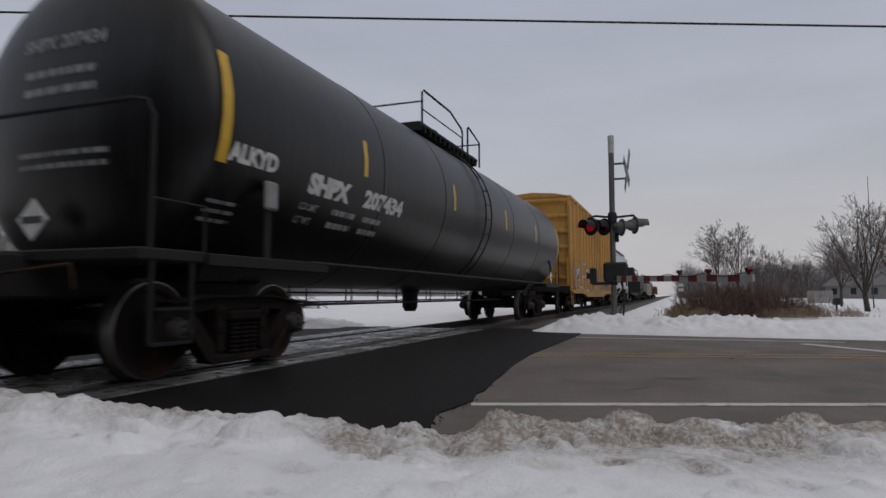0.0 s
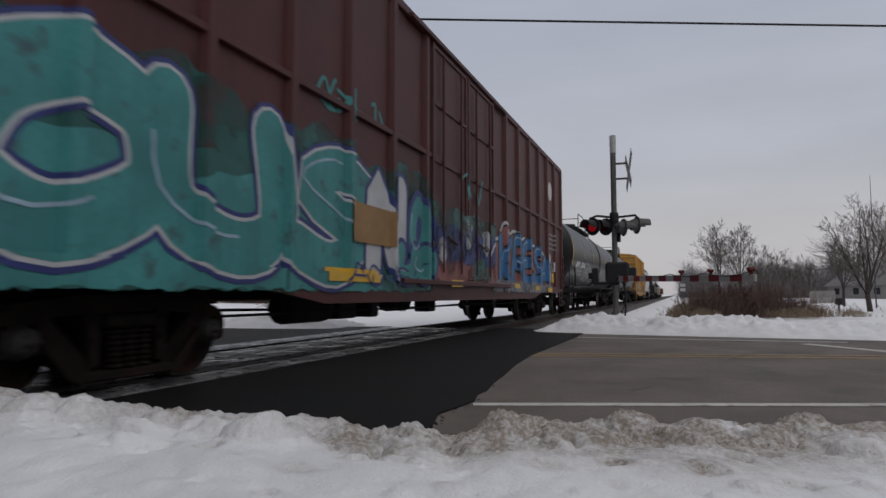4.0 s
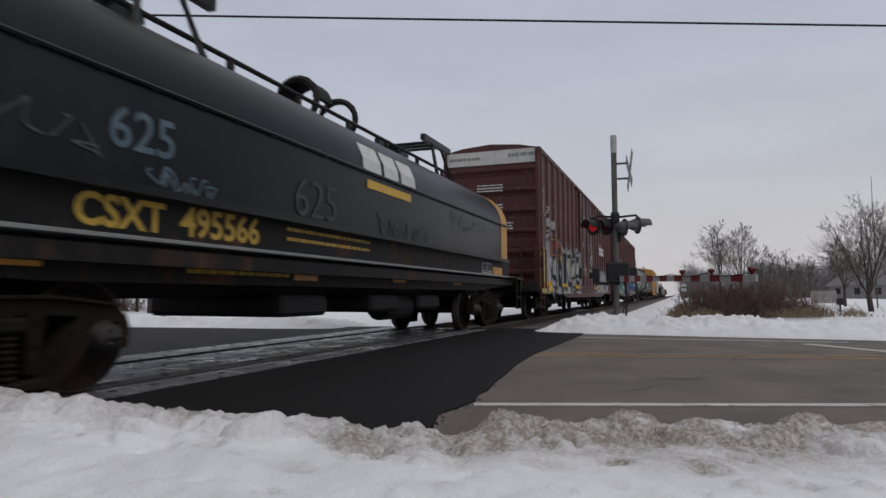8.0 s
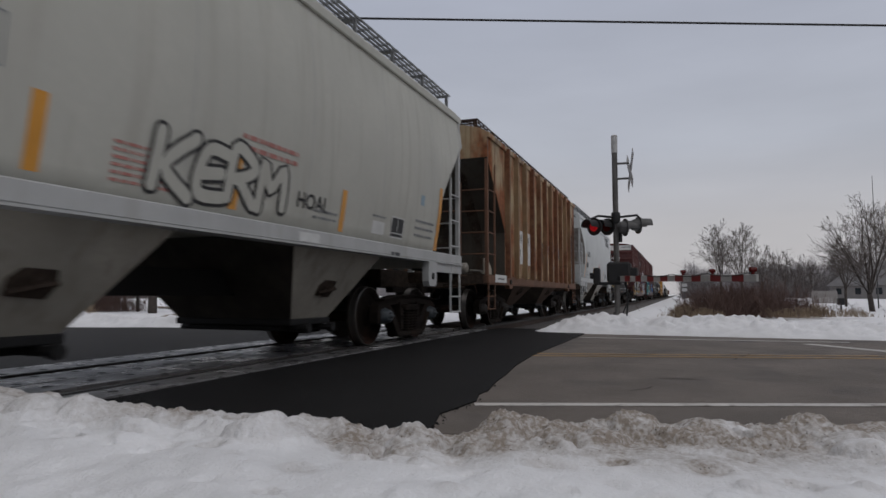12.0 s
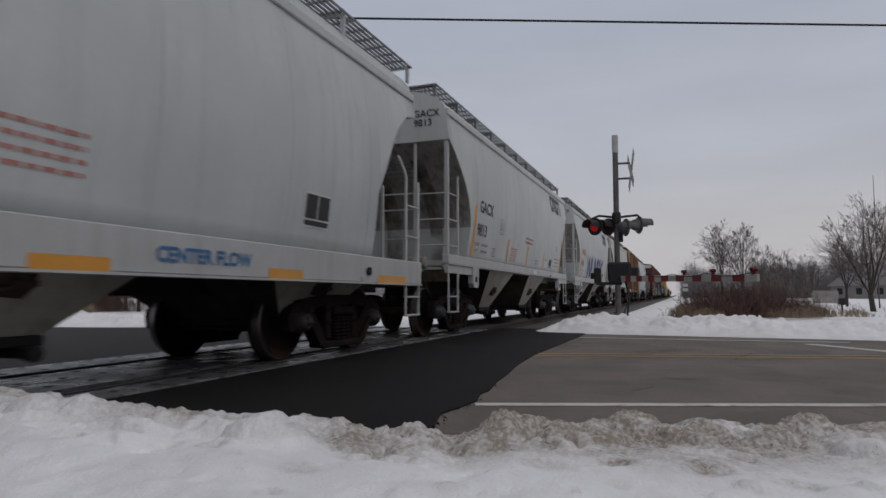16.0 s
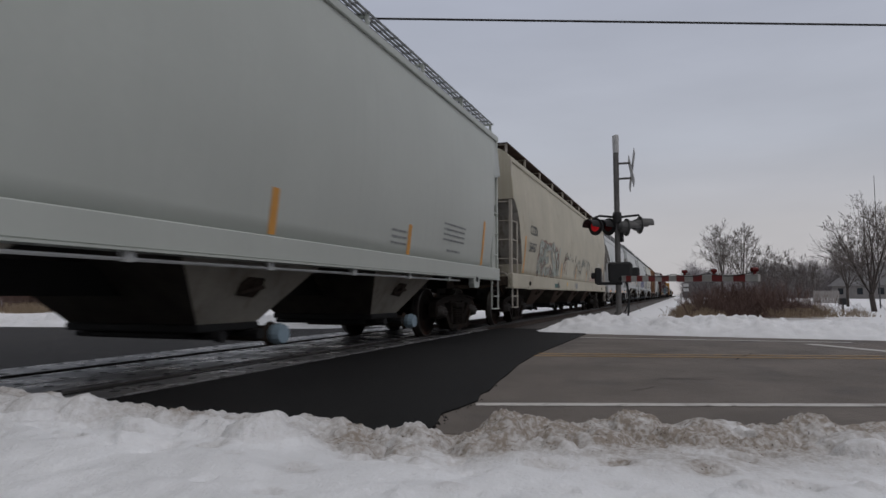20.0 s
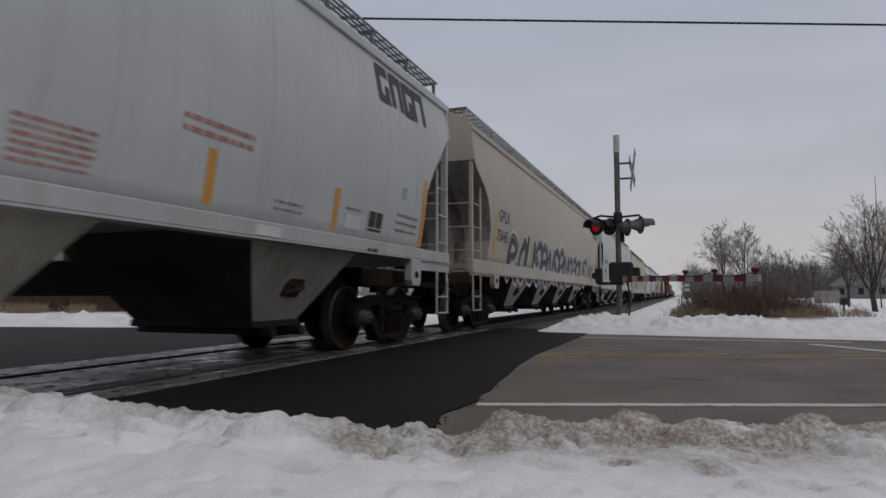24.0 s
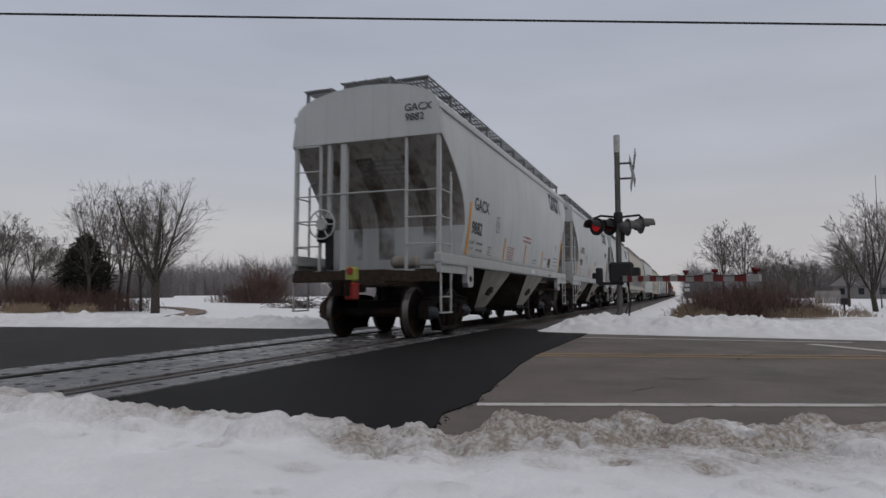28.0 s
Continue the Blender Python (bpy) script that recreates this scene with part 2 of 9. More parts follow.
def box(bm, x0, x1, y0, y1, z0, z1, bevel=0.0, mi=0):
    v = [bm.verts.new(p) for p in ((x0, y0, z0), (x1, y0, z0), (x1, y1, z0), (x0, y1, z0), (x0, y0, z1), (x1, y0, z1), (x1, y1, z1), (x0, y1, z1))]
    fs = [bm.faces.new([v[i] for i in q]) for q in ((3, 2, 1, 0), (4, 5, 6, 7), (0, 1, 5, 4), (1, 2, 6, 5), (2, 3, 7, 6), (3, 0, 4, 7))]
    for f in fs:
        f.material_index = mi
    if bevel:
        edges = list({ed for f in fs for ed in f.edges})
        bmesh.ops.bevel(bm, geom=edges, offset=bevel, segments=1, affect="EDGES")
    return bm


def prism(bm, pts, axis, a, b, mi=0):
    """Extrudes the outline pts (2D) along an axis from a to b. axis y: pts are (x, z); x: (y, z); z: (x, y)."""
    def p3(p, q):
        return {"y": (p[0], q, p[1]), "x": (q, p[0], p[1]), "z": (p[0], p[1], q)}[axis]
    va, vb = [bm.verts.new(p3(p, a)) for p in pts], [bm.verts.new(p3(p, b)) for p in pts]
    n = len(pts)
    fs = [bm.faces.new(va), bm.faces.new(vb[::-1])]
    fs += [bm.faces.new((va[i], vb[i], vb[(i + 1) % n], va[(i + 1) % n])) for i in range(n)]
    for f in fs:
        f.material_index = mi
    return bm


def rod(bm, pts, r, seg=6, mi=0, r2=None):
    """A round bar along a line of points."""
    pts = [Vector(p) for p in pts]
    rings = []
    for i, p in enumerate(pts):
        d = (pts[min(i + 1, len(pts) - 1)] - pts[max(i - 1, 0)]).normalized()
        side = d.cross(Vector((0, 0, 1)) if abs(d.z) < 0.9 else Vector((1, 0, 0))).normalized()
        up = side.cross(d)
        q = r if r2 is None else r + (r2 - r) * i / (len(pts) - 1)
        rings.append([bm.verts.new(p + (side * math.cos(k * 2 * math.pi / seg) + up * math.sin(k * 2 * math.pi / seg)) * q) for k in range(seg)])
    for a, b in zip(rings, rings[1:]):
        for k in range(seg):
            bm.faces.new((a[k], a[(k + 1) % seg], b[(k + 1) % seg], b[k])).material_index = mi
    bm.faces.new(rings[0][::-1]).material_index = mi
    bm.faces.new(rings[-1]).material_index = mi
    return bm


def lathe(bm, prof, axis="y", at=(0, 0, 0), seg=28, mi=0):
    """Turns the profile (along, radius) round an axis."""
    rings = []
    for h, r in prof:
        ring = []
        for k in range(seg):
            c, s = r * math.cos(2 * math.pi * k / seg), r * math.sin(2 * math.pi * k / seg)
            p = {"y": (c, h, s), "x": (h, c, s), "z": (c, s, h)}[axis]
            ring.append(bm.verts.new(Vector(p) + Vector(at)))
        rings.append(ring)
    for a, b in zip(rings, rings[1:]):
        for k in range(seg):
            bm.faces.new((a[k], a[(k + 1) % seg], b[(k + 1) % seg], b[k])).material_index = mi
    bm.faces.new(rings[0]).material_index = mi
    bm.faces.new(rings[-1][::-1]).material_index = mi
    return bm


def B():
    return bmesh.new()


SHARED = {}


def shared(key, build, smooth=False):
    """One mesh for all alike pieces."""
    if key not in SHARED:
        bm = B()
        build(bm)
        SHARED[key] = finish(bm, key, smooth)
    return SHARED[key]


# ---- flat marks laid on a curved side: u runs along the car, v up

def letters(text, height, bold=0.0):
    cu = bpy.data.curves.new("letters", "FONT")
    cu.body, cu.size, cu.offset, cu.resolution_u = text, height / 0.72, bold, 3
    ob = bpy.data.objects.new("letters", cu)
    me = ob.to_mesh()
    vs = [(v.co.x, v.co.y) for v in me.vertices]
    fs = [tuple(p.vertices) for p in me.polygons]
    ob.to_mesh_clear()
    bpy.data.objects.remove(ob)
    bpy.data.curves.remove(cu)
    return vs, fs


def mark(name, vs, fs, put, mat, parent, label=""):
    if isinstance(put, RibPut):
        vs, fs = put.split(vs, fs)
    me = bpy.data.meshes.new(name)
    me.from_pydata([put(u, v) for u, v in vs], [], fs)
    me.update()
    return part(name, me, mat, parent, label)


def bars(rows):
    """Upright or flat bars (u0, u1, v0, v1), cut into short pieces so that they follow a curve."""
    vs, fs = [], []
    for u0, u1, v0, v1 in rows:
        n = max(1, int((v1 - v0) / 0.2))
        for i in range(n):
            a, b = v0 + (v1 - v0) * i / n, v0 + (v1 - v0) * (i + 1) / n
            k = len(vs)
            vs += [(u0, a), (u1, a), (u1, b), (u0, b)]
            fs.append((k, k + 1, k + 2, k + 3))
    return vs, fs


def stroke(vs, fs, pts, w):
    """A ribbon of width w along pts."""
    n = len(pts)
    base = len(vs)
    for i, (u, v) in enumerate(pts):
        du, dv = pts[min(i + 1, n - 1)][0] - pts[max(i - 1, 0)][0], pts[min(i + 1, n - 1)][1] - pts[max(i - 1, 0)][1]
        q = math.hypot(du, dv) or 1
        vs += [(u - dv / q * w / 2, v + du / q * w / 2), (u + dv / q * w / 2, v - du / q * w / 2)]
    for i in range(n - 1):
        k = base + 2 * i
        fs.append((k, k + 1, k + 3, k + 2))


def curve_pts(pts, n=6, closed=False):
    """A smooth line through pts."""
    m, out = len(pts), []
    for i in range(m if closed else m - 1):
        g = [pts[(i + k) % m] if closed else pts[min(max(i + k, 0), m - 1)] for k in (-1, 0, 1, 2)]
        for s in range(n):
            t = s / n
            out.append(tuple(0.5 * (2 * g[1][a] + (g[2][a] - g[0][a]) * t + (2 * g[0][a] - 5 * g[1][a] + 4 * g[2][a] - g[3][a]) * t * t
                                    + (3 * g[1][a] - g[0][a] - 3 * g[2][a] + g[3][a]) * t ** 3) for a in (0, 1)))
    out.append(pts[0] if closed else pts[-1])
    return out


class RibSide:
    """A flat side with upright hat-shaped posts, a door that stands proud and a deeper sill."""

    def __init__(self, base, ribs, door_at, door_w, half=0.09, flat=0.055, deep=0.075):
        self.base, self.half, self.flat, self.deep = base, half, flat, deep
        self.door = (door_at - door_w / 2, door_at + door_w / 2)
        self.ribs = [x for x in ribs if abs(x - door_at) >= door_w / 2]
        self.cuts = sorted([x + q for x in self.ribs for q in (-half, -flat, flat, half)] + [p + q for p in self.door for q in (-0.001, 0.001)])

    def __call__(self, z):
        return self.base + 0.1

    def out(self, x, z):
        d = 0.0
        if self.door[0] < x < self.door[1]:
            d = 0.09
        for r in self.ribs:
            a = abs(x - r)
            if a < self.half:
                d = max(d, self.deep * min(1.0, (self.half - a) / (self.half - self.flat)))
        return self.base + max(d, 0.054 if z < 1.03 else 0.0)


class RibPut:
    """Lays marks on a RibSide."""

    def __init__(self, side, x0, z0, lift):
        self.side, self.x0, self.z0, self.lift = side, x0, z0, lift

    def __call__(self, u, v):
        return (self.x0 + u, -(self.side.out(self.x0 + u, self.z0 + v) + self.lift), self.z0 + v)

    def split(self, vs, fs):
        polys = [[vs[i] for i in f] for f in fs]
        for ax, cuts in ((0, [c - self.x0 for c in self.side.cuts]), (1, [1.029 - self.z0, 1.031 - self.z0])):
            done = []
            for p in polys:
                lo, hi = min(q[ax] for q in p), max(q[ax] for q in p)
                rest = p
                for c in cuts:
                    if not lo < c < hi or len(rest) < 3:
                        continue
                    low, high = [], []
                    for a, b in zip(rest, rest[1:] + rest[:1]):
                        (low if a[ax] <= c else high).append(a)
                        if (a[ax] <= c) != (b[ax] <= c):
                            f = (c - a[ax]) / (b[ax] - a[ax])
                            m = (a[0] + (b[0] - a[0]) * f, a[1] + (b[1] - a[1]) * f)
                            low.append(m)
                            high.append(m)
                    if len(low) > 2:
                        done.append(low)
                    rest = high
                if len(rest) > 2:
                    done.append(rest)
            polys = done
        nv, nf, seen = [], [], {}
        for p in polys:
            f = []
            for q in p:
                key = (round(q[0], 4), round(q[1], 4))
                if key not in seen:
                    seen[key] = len(nv)
                    nv.append(q)
                if seen[key] not in f:
                    f.append(seen[key])
            if len(f) > 2:
                nf.append(tuple(f))
        return nv, nf


def near_side(width, x0, z0, lift=0.006):
    """Puts marks on the side that faces the road: width(z) is the half width there."""
    if isinstance(width, RibSide):
        return RibPut(width, x0, z0, lift)
    return lambda u, v: (x0 + u, -(width(z0 + v) + lift), z0 + v)


def on_end(xe, y0, z0):
    """Puts marks on the trailing end."""
    return lambda u, v: (xe, y0 - u, z0 + v)


def small_print(parent, put, mat, u0, v0, lines, width, h=0.05, gap=0.09, seed=1, name="data_stencil"):
    """Lines of print too small to read, as broken bars."""
    rr = random.Random(seed)
    rows = []
    for i in range(lines):
        u = u0
        while u < u0 + width:
            w = rr.uniform(0.03, 0.15)
            rows.append((u, min(u + w, u0 + width), v0 - i * gap - h * 0.8, v0 - i * gap))
            u += w + rr.uniform(0.012, 0.035)
    ob = mark(name, *bars(rows), put, mat, parent)
    ob["kind"] = "stuff"
    return ob


# ---------------------------------------------------------------- running gear
TRACK_Y = 5.22
SPEED = 9.69
STRETCH = 1.0417
WHEEL_R = 0.44
WHEELSETS = []
CARS = []


def wheel_mesh(bm):
    lathe(bm, [(0.07, 0.07), (0.085, 0.10), (0.075, 0.13), (0.02, 0.17), (0.01, 0.33), (0.045, 0.375), (0.05, 0.40), (0.055, 0.428), (0.05, 0.44),
               (-0.05, 0.452), (-0.062, 0.475), (-0.085, 0.475), (-0.09, 0.40), (-0.06, 0.36), (-0.02, 0.31), (-0.01, 0.17), (-0.07, 0.12), (-0.08, 0.07)], seg=36)
    bm.faces.ensure_lookup_table()
    for f in bm.faces:
        f.material_index = 1 if all(0.425 < math.hypot(v.co.x, v.co.z) < 0.46 for v in f.verts) else 0


def side_frame_mesh(bm):
    """A cast side frame: top chord, pedestals, diagonals, columns and the spring seat, with raised lips."""
    w = 0.07
    prism(bm, [(-1.02, 0.60), (-0.94, 0.69), (-0.45, 0.745), (0.45, 0.745), (0.94, 0.69), (1.02, 0.60), (0.86, 0.585), (0.42, 0.62), (-0.42, 0.62), (-0.86, 0.585)], "y", -w, w)
    prism(bm, [(-0.98, 0.695), (-0.45, 0.76), (0.45, 0.76), (0.98, 0.695), (0.98, 0.675), (0.45, 0.735), (-0.45, 0.735), (-0.98, 0.675)], "y", -w - 0.05, w)
    for s in (-1, 1):
        prism(bm, [(s * 1.10, 0.60), (s * 1.14, 0.50), (s * 1.12, 0.35), (s * 1.04, 0.33), (s * 1.02, 0.55), (s * 0.77, 0.55), (s * 0.75, 0.33), (s * 0.66, 0.36), (s * 0.64, 0.55), (s * 0.72, 0.64), (s * 1.0, 0.66)], "y", -w, w)
        prism(bm, [(s * 0.76, 0.46), (s * 0.66, 0.56), (s * 0.60, 0.52), (s * 0.34, 0.25), (s * 0.32, 0.12), (s * 0.42, 0.11), (s * 0.52, 0.17)], "y", -w, w)
        prism(bm, [(s * 0.78, 0.44), (s * 0.74, 0.47), (s * 0.40, 0.13), (s * 0.42, 0.09), (s * 0.54, 0.15)], "y", -w - 0.05, -w)
        prism(bm, [(s * 0.40, 0.65), (s * 0.27, 0.65), (s * 0.27, 0.22), (s * 0.36, 0.22)], "y", -w * 1.35, w * 1.3)
        lathe(bm, [(-w - 0.045, 0.028), (-w, 0.03)], "y", (s * 0.33, 0, 0.58), 8)
        lathe(bm, [(-w - 0.045, 0.028), (-w, 0.03)], "y", (s * 0.33, 0, 0.42), 8)
    box(bm, -0.44, 0.44, -0.13, 0.13, 0.10, 0.185, 0.02)
    box(bm, -0.25, 0.25, -0.15, 0.12, 0.50, 0.61, 0.025)


def spring_mesh(bm):
    prof = []
    for i in range(7):
        z = 0.19 + i * 0.044
        prof += [(z, 0.042), (z + 0.008, 0.066), (z + 0.024, 0.066), (z + 0.032, 0.042)]
    lathe(bm, prof, "z", (0, -0.08, 0), 10)


def cap_mesh(bm):
    lathe(bm, [(0.10, 0.12), (-0.06, 0.125), (-0.08, 0.105), (-0.13, 0.10), (-0.15, 0.08), (-0.155, 0.03), (-0.175, 0.028), (-0.18, 0.0001)], seg=18)
    for k in range(3):
        a = k * 2.094
        lathe(bm, [(-0.14, 0.018), (-0.175, 0.018)], at=(0.062 * math.cos(a), 0, 0.062 * math.sin(a)), seg=6)


CAP_BLUE = material("blue_bearing_cap", (0.055, 0.068, 0.08), 0.5, vary=0.4, scale=12)
CAP_DULL = material("grimy_bearing_cap", (0.04, 0.035, 0.032), 0.6, vary=0.4, scale=12)


def truck(car, x, cap=None):
    """A two-axle truck under the car at x: side frames, springs, bolster and wheelsets."""
    for s in (-1, 1):
        turn = pose(x, s * 1.00, 0, 0, 0, 0 if s < 0 else 180)
        fr = part("side_frame", shared("side_frame", side_frame_mesh), STEEL_DARK, car, at=turn)
        for q in (-0.14, 0.0, 0.14):
            part("coil_spring", shared("coil_spring", spring_mesh, True), STEEL_DARK, fr, at=pose(q, 0, 0))
        for dx in (-0.89, 0.89):
            part("bearing_cap", shared("bearing_cap_" + (cap.name if cap else "dull"), cap_mesh, True), cap or CAP_DULL, fr, at=pose(dx, -0.02, WHEEL_R))
    part("bolster", shared("bolster", lambda q: (box(q, -0.2, 0.2, -0.98, 0.98, 0.46, 0.66, 0.03), box(q, -0.62, -0.5, -0.7, 0.7, 0.38, 0.5), box(q, 0.5, 0.62, -0.7, 0.7, 0.38, 0.5),
                                                     lathe(q, [(0.66, 0.3), (0.82, 0.3)], "z"), box(q, -0.27, 0.27, -0.97, -0.94, 0.18, 0.5), box(q, -0.27, 0.27, 0.94, 0.97, 0.18, 0.5))), UNDER_BLACK, car, at=pose(x, 0, 0))
    for dx in (-0.89, 0.89):
        ax = part("wheelset", shared("axle", lambda q: lathe(q, [(-0.95, 0.065), (-0.7, 0.085), (0.7, 0.085), (0.95, 0.065)], seg=10), True), WHEEL_STEEL, car, at=pose(x + dx, 0, WHEEL_R))
        for s in (-1, 1):
            part("wheel", shared("wheel", wheel_mesh), [WHEEL_STEEL, TREAD], ax, at=pose(0, s * 0.7525, 0, 0, 0, 0 if s > 0 else 180))
        WHEELSETS.append(ax)


def coupler(car, x, s):
    def build(q):
        box(q, -0.30, 0.34, -0.075, 0.075, 0.80, 0.95, 0.02)
        prism(q, [(0.30, -0.15), (0.42, -0.17), (0.55, -0.12), (0.56, -0.04), (0.42, 0.0), (0.40, 0.08), (0.52, 0.12), (0.52, 0.17), (0.36, 0.17), (0.28, 0.08)], "z", 0.74, 1.0)
        rod(q, [(-0.1, -0.5, 0.82), (0.2, -0.48, 0.60), (0.5, -0.30, 0.40), (0.66, -0.1, 0.36)], 0.028, 6)
        rod(q, [(0.1, 0.1, 0.95), (0.1, 0.25, 0.9), (0.1, 1.2, 0.98), (0.1, 1.25, 0.8)], 0.014, 5)
    part("coupler", shared("coupler", build), STEEL_DARK, car, at=pose(x, 0, 0, 0, 0, 0 if s > 0 else 180))


def ladder(car, x, y, z0, z1, wide, face, mat, rungs=None, rail=0.028, name="ladder"):
    """Two stiles and rungs. face x: stands across the car's end; face y: lies along its side."""
    bm = B()
    a, b = -wide / 2, wide / 2
    n = rungs or int((z1 - z0) / 0.44) + 1
    for q in (a, b):
        box(bm, *((q - rail, q + rail, -0.02, 0.02) if face == "y" else (-0.02, 0.02, q - rail, q + rail)), z0, z1)
    lad = part(name, bm, mat, car, at=pose(x, y, 0))
    for i in range(n):
        z = z0 + 0.12 + (z1 - z0 - 0.2) * i / max(1, n - 1)
        ends = [(a, -0.03, 0), (b, -0.03, 0)] if face == "y" else [(-0.03, a, 0), (-0.03, b, 0)]
        part("rung", shared("rung_%s_%s_%.2f" % (mat.name, face, wide), lambda k: rod(k, ends, 0.012, 5)), mat, lad, at=pose(0, 0, z))
    return lad


def stirrup(car, x, y, mat, z0=0.42, z1=1.0, w=0.42, name="sill_step"):
    bm = B()
    for q in (-w / 2, w / 2):
        box(bm, q - 0.018, q + 0.018, -0.012, 0.012, z0, z1)
    for z in (z0, z0 + 0.27):
        box(bm, -w / 2, w / 2, -0.03, 0.03, z - 0.012, z + 0.012)
    return part(name, bm, mat, car, at=pose(x, y, 0))


def new_car(name, rear, front, label, category="freight car"):
    rear, front = rear * STRETCH, front * STRETCH
    c = thing(name, pose((rear + front) / 2, TRACK_Y, 0), label, category, "train of freight cars")
    CARS.append((c, (rear + front) / 2))
    return c, (front - rear) / 2


def centre_sill(car, h, z0=0.72, z1=1.05):
    bm = B()
    box(bm, -h - 0.1, h + 0.1, -0.22, 0.22, z0, z1, 0.02)
    part("centre_sill", bm, UNDER_BLACK, car)
    for s in (-1, 1):
        coupler(car, s * (h + 0.1), s)


def brake_rigging(car, h):
    """Reservoir, valves, levers and rods that hang below the floor."""
    for x, y in ((0.8, 0.55), (-4.9, -0.85)):
        part("air_reservoir", lathe(B(), [(-0.5, 0.14), (-0.45, 0.19), (0.45, 0.19), (0.5, 0.14)], "x", (x, y, 0.60), 12), UNDER_BLACK, car)
    bm = B()
    rod(bm, [(-h + 2.5, -0.45, 0.62), (-1, -0.5, 0.5), (h - 2.5, -0.45, 0.62)], 0.018, 5)
    part("brake_rod", bm, UNDER_BLACK, car)
    part("brake_rod", rod(B(), [(-h + 3.4, -1.05, 0.55), (h - 3.4, -1.05, 0.55)], 0.016, 5), UNDER_BLACK, car)
    part("train_pipe", rod(B(), [(-h + 2.0, 0.6, 0.72), (h - 2.0, 0.6, 0.72)], 0.02, 5), UNDER_BLACK, car)
    for x, y, w in ((-0.4, -0.65, 0.4), (-4.1, -0.9, 0.5), (-3.4, -0.95, 0.26), (3.1, -0.9, 0.34)):
        bm = box(B(), x - w / 2, x + w / 2, y - 0.15, y + 0.15, 0.44, 0.80, 0.03)
        lathe(bm, [(-0.05, 0.07), (0.1, 0.09)], "x", (x + w / 2, y, 0.56), 8)
        part("control_valve", bm, UNDER_BLACK, car)
    for x in (-5.6, -2.4, 0.6, 2.2, 4.4, 5.8):
        bm = B()
        rod(bm, [(x, -1.05, 0.85), (x, -1.05, 0.50), (x + 0.16, -1.05, 0.50), (x + 0.16, -1.05, 0.85)], 0.014, 5)
        part("rod_hanger", bm, UNDER_BLACK, car)


# ---------------------------------------------------------------- tank cars


def tank_car(rear, front, number, label, stripe_x, letter_x, tags):
    car, h = new_car("tank_car", rear, front, label, "tank car")
    R, zc = 1.555, 2.41
    D, xr, xf = 0.42, -8.02, 8.62

    def width(z):
        return math.sqrt(max(0.0, R * R - (z - zc) ** 2))

    bm = B()
    dome = [(D * (1 - math.cos(math.pi / 2 * i / 11)), max(0.001, R * math.sin(math.pi / 2 * i / 11))) for i in range(12)]
    prof = [(xr - D + x, r) for x, r in dome] + [(x, R) for x in np.linspace(xr + 0.15, xf - 0.15, 12)] + [(xf + D - x, r) for x, r in dome[::-1]]
    lathe(bm, prof, "x", (0, 0, zc), 72)
    part("tank_shell", bm, TANK_BLACK, car, smooth=True)
    for x in (xr + 3.2, -2.4, 2.4, xf - 3.2):
        bm = B()
        lathe(bm, [(x - 0.02, R - 0.02), (x - 0.02, R + 0.005), (x + 0.02, R + 0.005), (x + 0.02, R - 0.02)], "x", (0, 0, zc), 72)
        part("weld_band", bm, TANK_BLACK, car, smooth=True)
    # saddles, stub sills and running rail along the lower side
    for s in (-1, 1):
        xt = s * (h - 2.05)
        bm = B()
        prism(bm, [(-1.15, 1.55), (-0.75, 0.9), (0.75, 0.9), (1.15, 1.55), (0.6, 1.1), (-0.6, 1.1)], "x", xt - 0.3, xt + 0.3)
        part("saddle", bm, UNDER_BLACK, car)
        bm = B()
        box(bm, min(s * (h - 0.1), s * (h - 3.4)), max(s * (h - 0.1), s * (h - 3.4)), -0.33, 0.33, 0.72, 1.1, 0.03)
        part("stub_sill", bm, UNDER_BLACK, car)
        bm = B()
        box(bm, min(s * (h - 0.30), s * (h - 1.0)), max(s * (h - 0.30), s * (h - 1.0)), -1.52, 1.52, 1.02, 1.12, 0.015)
        part("end_platform", bm, UNDER_BLACK, car)
        for y in (-1.52, 1.52):
            bm = B()
            box(bm, min(s * (h - 1.0), s * (h - 2.9)), max(s * (h - 1.0), s * (h - 2.9)), y - 0.05, y + 0.05, 1.0, 1.11, 0.01)
            part("side_step_board", bm, UNDER_BLACK, car)
        bm = B()
        x = s * (h - 0.42)
        rod(bm, [(x, -1.5, 1.1), (x, -1.5, 2.15), (x, -1.43, 2.27), (x, -1.28, 2.3), (x, 1.28, 2.3), (x, 1.43, 2.27), (x, 1.5, 2.15), (x, 1.5, 1.1)], 0.02, 6)
        rail = part("end_handrail", bm, UNDER_BLACK, car)
        for y in (-1.5, 1.5):
            bm = B()
            rod(bm, [(x, y, 1.5), (s * (h - 1.0), y, 1.5), (s * (h - 1.0), y, 1.1)], 0.014, 5)
            part("side_grab_iron", bm, UNDER_BLACK, rail)
        truck(car, xt)
        coupler(car, s * (h - 0.1), s)
        for y in (-1.5, 1.5):
            stirrup(car, s * (h - 0.65), y, UNDER_BLACK, 0.38, 1.05)
            bm = B()
            xs = s * (h - 1.85)
            rod(bm, [(xs, y, 1.1), (xs, y, 1.6), (xs, math.copysign(width(1.85), y), 1.85)], 0.028, 6)
            box(bm, xs - 0.05, xs + 0.05, y - 0.02, y + 0.02, 1.1, 1.66, 0.01)
            part("rail_stanchion", bm, UNDER_BLACK, car)
    for y in (-1.55, 1.55):
        bm = B()
        rod(bm, [(-h + 2.55, y, 1.10), (h - 2.55, y, 1.10)], 0.024, 6)
        part("side_handrail", bm, UNDER_BLACK, car)
